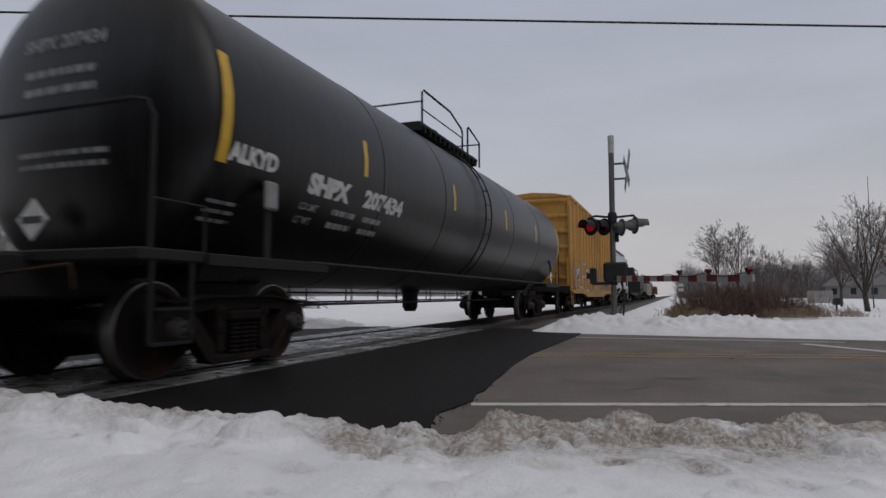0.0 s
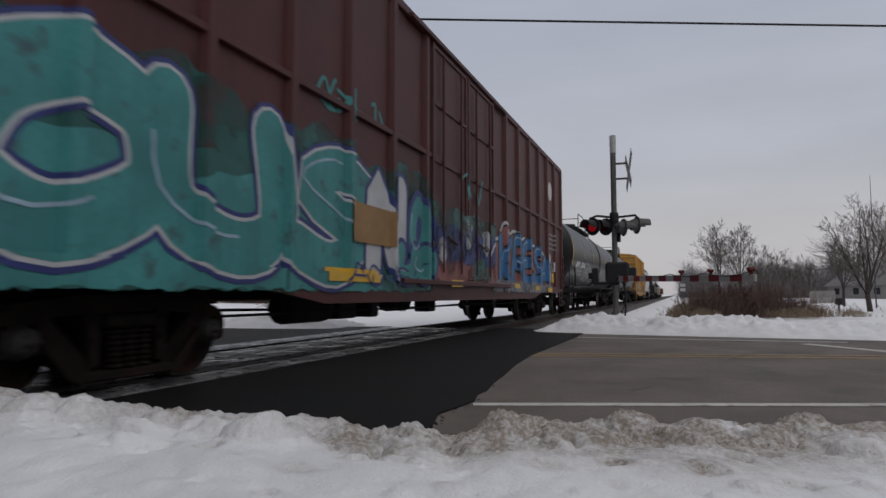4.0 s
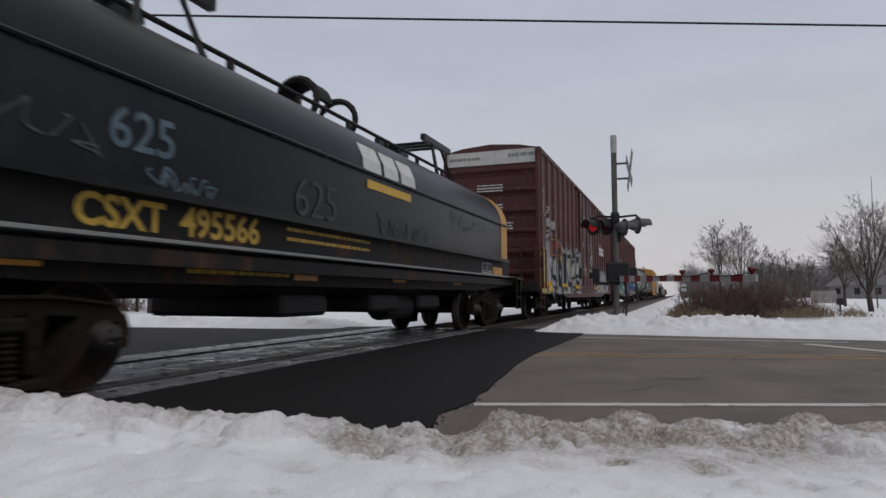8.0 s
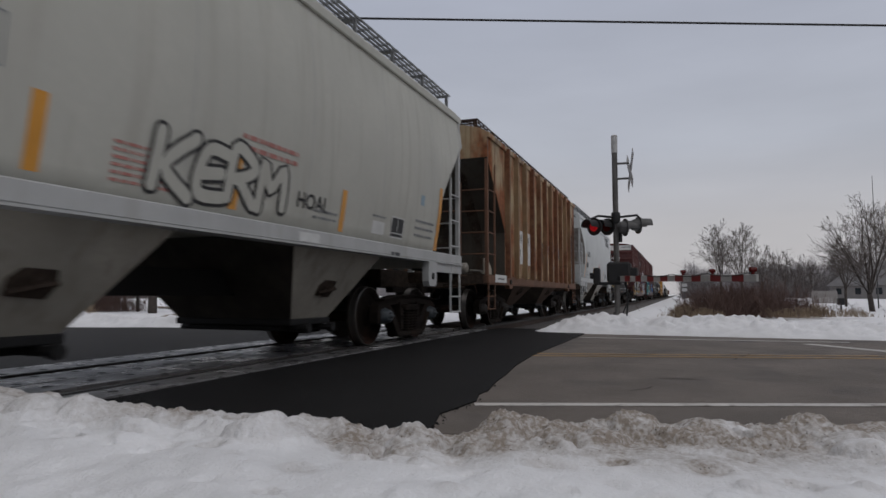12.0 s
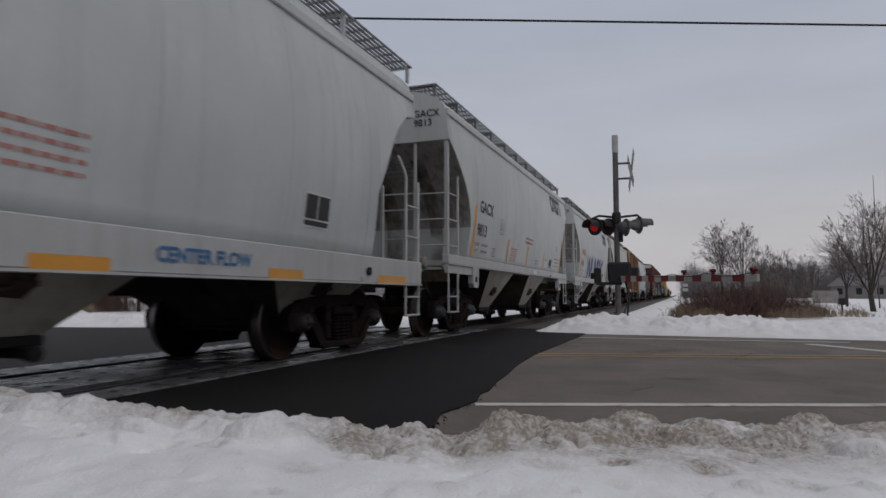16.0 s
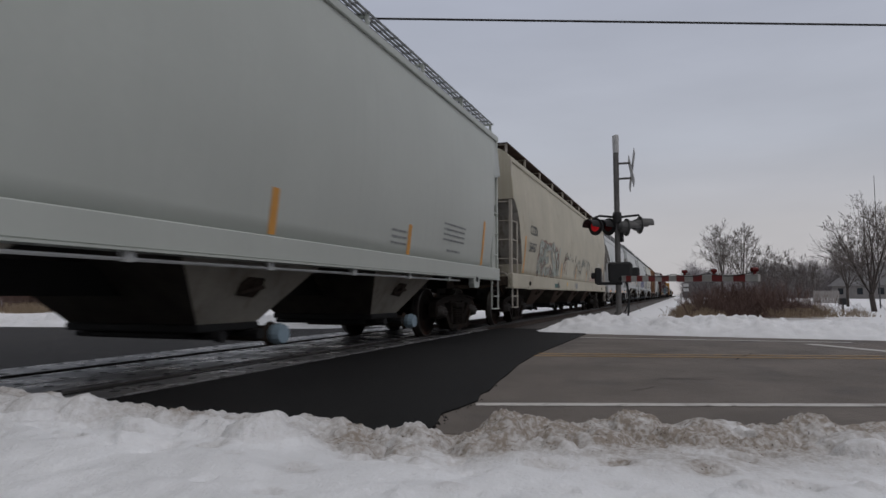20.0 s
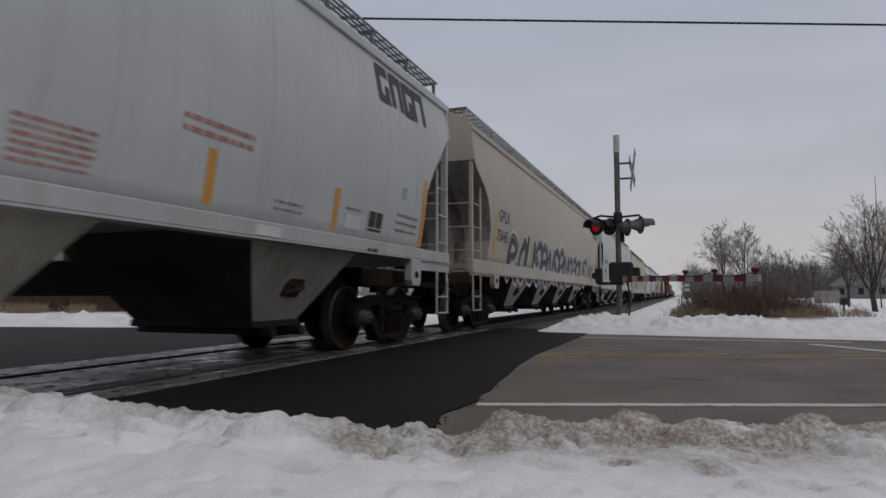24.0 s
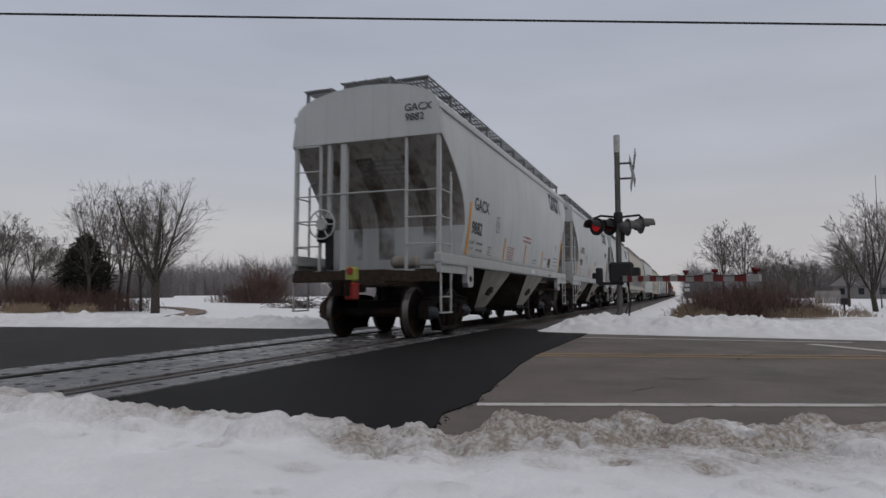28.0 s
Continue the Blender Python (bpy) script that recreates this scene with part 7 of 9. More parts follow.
        rod(bm, [(-0.16, -0.035, -0.05), (0.0, -0.05, 0.0), (0.17, -0.035, 0.02)], 0.022, 6)
        lathe(bm, [(-0.055, 0.05), (-0.02, 0.055)], "y", (0.02, 0, 0.01), 10)
        part("inspection_hatch", bm, HATCH_RUST, bay, at=pose(c + 0.02, face_y, 0.84, tilt, 0, 0))
    bm = B()
    box(bm, -h + 1.2, h - 1.2, -0.2, 0.2, 0.75, 1.05)
    part("centre_sill", bm, UNDER_BLACK, car)
    # roof walk gratings and hatches
    for y in (-walk_y, walk_y):
        bm = B()
        z = eave + (peak - eave) * (0.68 if bracket else 0.86) + 0.07
        if walk_mat is RUST_BLACK and bracket:
            box(bm, -hb, hb, y - 0.29, y + 0.29, z + 0.004, z + 0.026)
        for q in np.linspace(-0.28, 0.28, 9):
            box(bm, -hb, hb, y + q - 0.010, y + q + 0.010, z, z + 0.03)
        m = int(h * 2 / 0.3)
        for i in range(m + 1):
            x = -hb + 2 * hb * i / m
            box(bm, x - 0.012, x + 0.012, y - 0.3, y + 0.3, z + 0.002, z + 0.028)
        part("roof_walk", bm, walk_mat, car)
    for e in (-1, 1):
        bm = B()
        for q in np.linspace(0.05, 0.65, 11):
            x = e * (hb - 0.05 - q)
            box(bm, x - 0.012, x + 0.012, -0.5, 0.5, peak + 0.10, peak + 0.13)
        for q in (-0.5, -0.25, 0, 0.25, 0.5):
            a, b = sorted((e * (hb - 0.05), e * (hb - 0.7)))
            box(bm, a, b, q - 0.012, q + 0.012, peak + 0.102, peak + 0.128)
        for q in (-0.45, 0.45):
            box(bm, e * (h - 0.4) - 0.02, e * (h - 0.4) + 0.02, q - 0.02, q + 0.02, peak - 0.06, peak + 0.10)
        part("cross_walk", bm, walk_mat, car)
    m = int(h * 2 / (1.9 if bracket else 1.2))
    for i in range(m + 1):
        x = -hb + 0.05 + (2 * hb - 0.1) * i / m
        for s in (-1, 1):
            wo = walk_y + 0.27
            part("walk_bracket", shared("walk_bracket_%s_%.2f_%.2f_%.2f" % ((bracket or walk_mat).name, eave, peak, walk_y), lambda q: prism(q, [(-wo + 0.05, eave + (peak - eave) * 0.40), (-wo, eave + (peak - eave) * 0.35), (-wo, z + 0.02), (-wo + 0.5, z + 0.02), (-wo + 0.5, z - 0.02), (-wo + 0.05, z - 0.02)], "x", -0.022, 0.022)),
                 bracket or walk_mat, car, at=pose(x, 0, 0, 0, 0, 0 if s < 0 else 180))
    for i in range(4):
        x = -h + 1.4 + i * (2 * h - 2.8) / 3
        bm = B()
        lathe(bm, [(peak - 0.05, 0.4), (peak + 0.1, 0.4), (peak + 0.13, 0.36), (peak + 0.15, 0.1)], "z", (x, 0, 0), 18)
        part("roof_hatch", bm, paint, car)
    # brake wheel and cylinder on the trailing end
    bm = B()
    xb, yb, zb = -hb - 0.06, 0.80, 2.02
    for k in range(24):
        a, b = 2 * math.pi * k / 24, 2 * math.pi * (k + 1) / 24
        rod(bm, [(xb, yb + 0.26 * math.cos(a), zb + 0.26 * math.sin(a)), (xb, yb + 0.26 * math.cos(b), zb + 0.26 * math.sin(b))], 0.016, 5)
    for k in range(6):
        a = k * math.pi / 3
        rod(bm, [(xb, yb, zb), (xb, yb + 0.26 * math.cos(a), zb + 0.26 * math.sin(a))], 0.013, 5)
    part("brake_wheel", bm, bars_mat, car)
    bm = B()
    box(bm, xb + 0.02, xb + 0.2, yb - 0.13, yb + 0.13, zb - 0.32, zb + 0.12, 0.03)
    box(bm, xb + 0.03, xb + 0.09, yb - 0.2, yb - 0.06, 1.2, zb)
    part("brake_housing", bm, UNDER_BLACK, car)
    bm = B()
    lathe(bm, [(-0.28, 0.08), (-0.25, 0.12), (0.2, 0.12), (0.26, 0.07)], "y", (-hb + 0.7, -0.5, 1.36), 14)
    rod(bm, [(-hb + 0.5, -0.9, 1.3), (-hb + 0.35, -1.2, 1.28), (-hb + 0.3, -1.35, 1.1)], 0.025, 6)
    part("brake_cylinder", bm, HOPPER_GREY, car)
    part("brake_gear_case", lathe(B(), [(xb - 0.03, 0.04), (xb - 0.035, 0.10), (xb + 0.02, 0.11)], "x", (0, yb, zb), 16), bars_mat, car)
    if details:
        details(car, width, h, eave)
    return car

# ---------------------------------------------------------------- the train, from its far head to its tail


LESSOR_EAR = [(0.28, 3.5), (0.55, 3.30), (0.82, 3.04), (1.06, 2.80), (1.24, 2.58), (1.38, 2.36), (1.46, 2.18), (1.50, 2.06)]


def lessor_hopper(rear, front, mark_text, number, label, paint=GREY_CAR_COOL, extra=None, logo=True, ink=INK_BLACK, mid=(4.32, 6.32, 8.42)):
    """The short two-bay cement hopper that the train carries most of."""
    inset = 0.28
    def details(car, width, h, eave):
        def at(u, z):
            return near_side(width, u, z)
        mark("reporting_mark", *letters(mark_text, 0.24, 0.008), at(-h + 1.98, 2.42), ink, car, "black stencilled letters")
        mark("car_number", *letters(number, 0.24, 0.008), at(-h + 1.9, 1.95), ink, car, "black stencilled numerals")
        mark("load_limit", *letters("LD LMT", 0.065, 0.001), at(-h + 1.86, 1.745), INK_GREY, car)
        mark("light_weight", *letters("LT WT", 0.065, 0.001), at(-h + 1.86, 1.615), INK_GREY, car)
        small_print(car, at(-h + 2.3, 1.80), INK_GREY, 0, 0, 2, 0.42, 0.055, 0.13, 11)
        box_mark(car, at(-h + 3.55, 2.12), 0.26, 0.32)
        box_mark(car, at(-h + 3.1, 1.6), 0.25, 0.16)
        for u, z0, z1, w in ((-h + 1.68, 1.52, 2.52, 0.13), (-h + mid[0], 1.54, 2.05, 0.11), (-h + mid[1], 1.54, 2.02, 0.11), (-h + mid[2], 1.52, 2.02, 0.11), (h - 1.52, 1.5, 2.54, 0.13)):
            mark("reflector_stripe", *bars([(0, w, 0, z1 - z0)]), at(u, z0), ORANGE, car, "orange reflective stripe")
        small_print(car, at(-h + 4.65, 1.88), INK_RED, 0, 0, 6, 0.6, 0.03, 0.055, 12)
        small_print(car, at(-h + 6.0, 2.25), INK_RED, 0, 0, 2, 0.9, 0.055, 0.1, 13)
        small_print(car, at(-h + 7.3, 1.72), INK_GREY, 0, 0, 2, 0.5, 0.035, 0.075, 14)
        lube_plate(car, at(-h + 9.28, 1.57), 0.42, 0.3)
        small_print(car, at(-h + 10.1, 1.92), INK_GREY, 0, 0, 3, 0.75, 0.045, 0.11, 15)
        mark("blue_label", *bars([(0, 0.15, 0, 0.16)]), at(-h + 10.22, 2.15), SP_PALE, car, "small blue square label")
        mark("white_label", *bars([(0, 0.36, 0, 0.17)]), at(-h + 8.72, 1.58), INK_WHITE, car, "white paper label")
        small_print(car, at(-h + 8.7, 1.83), INK_GREY, 0, 0, 1, 0.4, 0.035, 0.07, 16)
        mark("sill_label", *bars([(0, 0.4, 0, 0.1)]), near_side(lambda z: 1.482, -h + 6.95, 1.33, 0.004), INK_WHITE, car, "white paper label")
        small_print(car, near_side(lambda z: 1.482, -h + 9.2, 1.36, 0.004), INK_BLACK, 0, 0, 1, 0.3, 0.07, 0.07, 17)
        mark("end_reporting_mark", *letters(mark_text, 0.13, 0.003), on_end(-h + inset - 0.012, -0.80, 3.94), INK_BLACK, car)
        mark("end_number", *letters(number, 0.13, 0.003), on_end(-h + inset - 0.012, -0.81, 3.77), INK_BLACK, car)
        slope = lambda u, v: (-h + 0.3 + (3.5 - v) * 1.13 - 0.012, 0.3 - u, v)
        small_print(car, slope, INK_GREY, 0, 3.2, 4, 0.9, 0.03, 0.07, 18, "end_print")
        if logo:
            # the owner's mark as a slanted block of bars high on the leading half
            vs, fs = [], []
            for k, (a, b) in enumerate(((0, 0.34), (0.42, 0.78), (0.84, 1.14), (1.18, 1.62))):
                stroke(vs, fs, [(a + 0.04, 0.0), (a + 0.04, 0.4)], 0.13)
                stroke(vs, fs, [(a, 0.36), (b, 0.36)], 0.12)
                stroke(vs, fs, [(b - 0.06, 0.4 if k % 2 else 0.2), (b - 0.06, 0.0)], 0.13)
                if k % 2 == 0:
                    stroke(vs, fs, [(a, 0.03), (b, 0.03)], 0.10)
            mark("owner_logo", [(u + 0.22 * (0.4 - v), v * 1.15) for u, v in vs], fs, at(h - 3.1, 3.4), INK_BLACK, car, "dark grey block logo")
        if extra:
            extra(car, width, h, at)
    return hopper_car(rear, front, label, paint, details, sill_z=(1.31, 1.47), inset=inset, ear_line=LESSOR_EAR)


def box_mark(car, put, w, hh):
    vs, fs = [], []
    stroke(vs, fs, [(0, 0), (w, 0), (w, hh), (0, hh), (0, 0)], 0.022)
    stroke(vs, fs, [(w * 0.3, hh * 0.3), (w * 0.7, hh * 0.3), (w * 0.7, hh * 0.7), (w * 0.3, hh * 0.7), (w * 0.3, hh * 0.3)], 0.018)
    return mark("stencilled_box", vs, fs, put, INK_GREY, car)


def lube_plate(car, put, w=0.5, hh=0.42, name="service_plate"):
    lift = lambda d: (lambda u, v: (lambda p: (p[0], p[1] - d, p[2]))(put(u, v)))
    pl = mark(name, *bars([(0, w, 0, hh)]), put, INK_WHITE, car, "black and white service data plate")
    mark("plate_panel", *bars([(0.02, w * 0.48, hh * 0.25, hh * 0.95), (w * 0.52, w - 0.02, hh * 0.25, hh * 0.95), (0.02, w - 0.02, 0.02, hh * 0.2)]), lift(0.003), SP_BLACK, pl)
    return pl


def low_car(rear, front, label, paint, cap=None):
    """A gondola: low ribbed sides on an underframe."""
    car, h = new_car("gondola_car", rear, front, label, "gondola car")
    W = 1.48
    bm = B()
    for s in (-1, 1):
        box(bm, -h, h, min(s * W, s * (W - 0.08)), max(s * W, s * (W - 0.08)), 1.0, 2.3)
        box(bm, -h, h, min(s * (W + 0.06), s * (W - 0.1)), max(s * (W + 0.06), s * (W - 0.1)), 2.24, 2.36)
    for s in (-1, 1):
        box(bm, min(s * h, s * (h - 0.1)), max(s * h, s * (h - 0.1)), -W, W, 1.0, 2.3)
    box(bm, -h, h, -W, W, 0.95, 1.1)
    part("body_shell", bm, paint, car)
    for s in (-1, 1):
        for i in range(13):
            x = -h + 0.3 + i * (2 * h - 0.6) / 12
            part("side_post", shared("gon_post_" + paint.name, lambda q: prism(q, [(-0.06, 0), (0.06, 0), (0.035, -0.08), (-0.035, -0.08)], "z", 0.9, 2.25)), paint, car, at=pose(x, s * W, 0, 0, 0, 0 if s < 0 else 180))
        bm = B()
        prism(bm, [(-h, 1.0), (h, 1.0), (h, 0.9), (h - 3, 0.85), (h - 4, 0.7), (-h + 4, 0.7), (-h + 3, 0.85), (-h, 0.9)], "y", s * W - 0.04, s * W + 0.04)
        part("side_sill", bm, paint, car)
        truck(car, s * (h - 1.9), cap)
    centre_sill(car, h)
    return car


def stripes(car, put, rows, mat=YELLOW, name="reflector_stripe"):
    for r in rows:
        mark(name, *bars([r]), put, mat, car, "reflective side stripe")


# head of the train, far down the line
low_car(120.4, 135.8, "dark brown ribbed gondola car far along the track", RUST_DARK)
coil_car(104.0, 118.6, "dark coil car with a closed hood far along the track")
low_car(87.0, 102.4, "weathered grey gondola car with ribbed sides", HOPPER_GREY)
coil_car(70.8, 85.4, "dark coil car with a black hood on the line", tip=COIL_BLUE)
low_car(54.2, 69.4, "black ribbed gondola car coupled in the train", COIL_BLACK)
hopper_car(40.0, 52.4, "small grey covered hopper behind the yellow box car", GREY_CAR, eave=3.6, peak=4.0, ear_top=3.1)


def yellow_marks(car, width, h, eave):
    spray_letters(car, width, -h + 0.5, 1.05, 'NAURSKMO', 0.9, 0.95, 0.09, [(0.06, SP_BROWN), (0.0, SP_WHITE)], 5)
    spray_letters(car, width, 0.6, 1.05, 'UNSOARP', 0.9, 0.85, 0.08, [(0.06, SP_BROWN), (0.0, SP_GREY)], 6)


box_car(23.1, 38.3, "faded yellow box car with ribbed sides and scrawled paint low down", BOX_YELLOW, 4.58, [i * 0.95 - 7.2 for i in range(16)], 0, 3.0, False, yellow_marks)


def tank_a(car, width, zc, h):
    mark("painted_word", *letters("ALKYD", 0.16, 0.012), near_side(width, -7.92, 1.98), INK_WHITE, car, "white hand-painted letters")
    small_print(car, near_side(width, -8.0, 1.62), INK_DIM, 0, 0, 3, 0.4, 0.04, 0.08, 4)


def tank_b(car, width, zc, h):
    spray_letters(car, width, -4.15, 1.36, 'BOHS', 0.82, 0.80, 0.036, [(0.0, INK_WHITE)], 21, fall=0.3, wild=0.06)
    spray_letters(car, width, -3.98, 1.30, 'BOHS', 0.80, 0.86, 0.026, [(0.0, INK_PALE)], 29, fall=0.3, wild=0.12)
    spray_letters(car, width, 0.38, 1.90, 'GUMP', 0.175, 0.18, 0.022, [(0.0, SP_LIME)], 22, wild=0.05)
    spray_letters(car, width, 1.62, 1.86, 'DHS', 0.20, 0.21, 0.018, [(0.0, INK_WHITE)], 23, wild=0.06)
    spray_letters(car, width, 2.55, 1.83, 'TBL', 0.17, 0.22, 0.016, [(0.0, INK_WHITE)], 24, wild=0.06)
    small_print(car, near_side(width, 0.28, 1.84), INK_WHITE, 0, 0, 2, 0.62, 0.015, 0.035, 25)
    small_print(car, near_side(width, 0.30, 1.64), INK_DIM, 0, 0, 4, 0.5, 0.018, 0.04, 26)
    small_print(car, near_side(width, 0.29, 1.45), INK_DIM, 0, 0, 4, 0.7, 0.018, 0.04, 27)
    small_print(car, near_side(width, 0.95, 1.61), INK_WHITE, 0, 0, 1, 0.36, 0.03, 0.05, 28)
    small_print(car, near_side(width, 1.62, 1.80), INK_WHITE, 0, 0, 2, 0.5, 0.012, 0.03, 30)
    box_mark(car, near_side(width, 5.5, 1.55), 0.5, 0.28)
    # framed data table near the leading end
    vs, fs = [], []
    stroke(vs, fs, [(0, 0), (1.05, 0), (1.05, 0.48), (0, 0.48), (0, 0)], 0.014)
    tb = mark("data_table", vs, fs, near_side(width, 7.25, 2.10), INK_DIM, car, "white framed data table")
    small_print(tb, near_side(width, 7.28, 2.55), INK_DIM, 0, 0, 9, 1.0, 0.026, 0.048, 24, "data_row")


tank_car(3.072, 20.735, "207434", "black tank car with white stencilling and yellow stripes", (-8.08, -5.44, -2.02, 1.6, 4.9, 8.4), -6.6, [tank_a])
tank_car(-15.456, 2.208, "207462", "black tank car with pale scrawls along its flank", (-8.08, -4.95, -1.98, 0.55, 2.83, 6.85, 8.43), -6.93, [tank_b])


def box_one(car, width, h, eave):
    W = width
    # long mid seam and panel frames of this older body
    for s in (-1, 1):
        bm = B()
        a, b = sorted((s * 1.44, s * 1.52))
        box(bm, -h, h, a, b, 3.0, 3.08, 0.01)
        part("mid_rail", bm, BOX_RED, car)
    spray_ground(car, W, h - 8.9, 0.84, 6.9, 0.5, 37, SP_GREY_HAZE)
    piece_backing(car, W, h - 9.0, 0.98, 6.95, 1.52, 0.42, 1.06, SP_PINK, SP_WHITE, SP_BLACK, 31)
    spray_letters(car, W, h - 7.95, 1.06, 'KRESA', 1.13, 1.10, 0.29, [(0.11, SP_BLACK), (0.0, SP_BLUE)], 31, lift=0.014, fall=0.34, shine=SP_SKY, wild=0.05)
    spray_ground(car, W, h - 8.4, 0.84, 6.3, 0.30, 38, SP_GREY_HAZE, lift=0.026)
    blob(car, W, h - 2.05, 1.55, 0.3, 0.5, SP_WHITE_HAZE, 35)
    # patches over the doors
    spray_ground(car, W, -h + 7.8, 1.75, 3.7, 0.62, 39, SP_HAZE)
    spray_ground(car, W, -h + 7.8, 1.32, 3.7, 0.75, 40, SP_NAVY_HAZE, lift=0.008)
    spray_ground(car, W, -h + 7.8, 0.96, 3.7, 0.45, 32, worn(SP_PINK, 0.3, 1.0, 2.5), lift=0.010)
    spray_ground(car, W, -h + 9.9, 1.05, 1.2, 0.5, 36, SP_HAZE, lift=0.012)
    for k, (u, z, rx, rz) in enumerate(((9.6, 1.9, 0.24, 0.3), (10.75, 1.82, 0.34, 0.3), (8.2, 1.5, 0.2, 0.25))):
        blob(car, W, -h + u, z, rx, rz, SP_WHITE_HAZE, 400 + k, 0.014)
    tag_line(car, near_side(W, -h + 8.0, 1.3, 0.016), SP_BLACK_HAZE, 45, 3.0, 0.7, 0.05)
    spray_ground(car, W, -h + 0.1, 0.82, 7.7, 2.1, 33, SP_HAZE)
    spray_ground(car, W, -h + 0.1, 0.82, 7.65, 1.5, 35, SP_GREEN, lift=0.006)
    spray_ground(car, W, -h + 0.1, 0.82, 5.9, 1.2, 34, SP_TEAL, lift=0.008)
    spray_letters(car, W, -h + 0.5, 1.2, 'OUS', 1.72, 1.12, 0.50, [(0.16, SP_NAVY), (0.07, SP_WHITE), (0.0, SP_TEAL)], 33, lift=0.012, shine=SP_SKY, wild=0.05)
    spray_letters(car, W, -h + 5.75, 1.14, 'N', 1.05, 1.10, 0.42, [(0.14, SP_NAVY), (0.0, SP_WHITE)], 37, lift=0.020, wild=0.06)
    spray_letters(car, W, -h + 7.05, 1.42, 'O', 0.55, 0.72, 0.26, [(0.2, SP_NAVY), (0.0, SP_TEAL)], 38, lift=0.024, shine=SP_SKY, wild=0.05)
    spray_letters(car, W, -h + 6.55, 1.06, 'UO', 0.62, 0.32, 0.26, [(0.14, SP_NAVY), (0.0, SP_TEAL)], 36, lift=0.028, shine=SP_SKY, wild=0.05)
    spray_letters(car, W, -h + 5.0, 0.92, 'ANSU', 0.68, 0.22, 0.03, [(0.0, SP_NAVY)], 34, lift=0.042)
    mark('board_patch', *bars([(0, 1.25, 0, 0.5)]), near_side(W, -h + 5.1, 1.42, 0.05), STRAW_BOARD, car, 'bare plywood patch')
    tag_line(car, near_side(W, -h + 4.4, 2.9), SP_TEAL, 34, 1.6, 0.45, 0.05)
    tag_line(car, near_side(W, -h + 9.2, 2.5), SP_TEAL, 36, 1.0, 0.6, 0.05)
    mark("white_disc", [(0.3 * math.cos(a), 0.3 * math.sin(a)) for a in np.linspace(0, 2 * math.pi, 20)[:-1]], [tuple(range(19))], near_side(W, h - 1.85, 4.06), BOX_WHITE, car, "faded white disc")
    small_print(car, near_side(W, h - 2.2, 2.7), INK_DIM, 0, 0, 4, 1.2, 0.07, 0.15, 35)
    stripes(car, near_side(W, 0, 1.02, 0.034), [(h - 2.75, h - 2.05, -0.17, -0.05), (h - 4.5, h - 4.0, -0.13, -0.02), (h - 6.85, h - 6.35, -0.1, 0.02), (-h + 8.6, -h + 9.2, -0.12, 0.0), (-h + 4.6, -h + 5.9, -0.1, 0.06)])
    mark("yellow_card", *bars([(0, 0.35, 0, 0.3)]), near_side(W, h - 1.75, 1.15, 0.01), YELLOW, car)
    lube_plate(car, near_side(W, h - 1.75, 1.5, 0.012), 0.38, 0.3)


box_car(-35.75, -16.5, "oxide-red box car covered in blue and teal spray paint", BOX_RED, 5.1, [i * 1.237 - 9.83 for i in range(17)], 0, 3.7, True, box_one, door_at=-0.4)


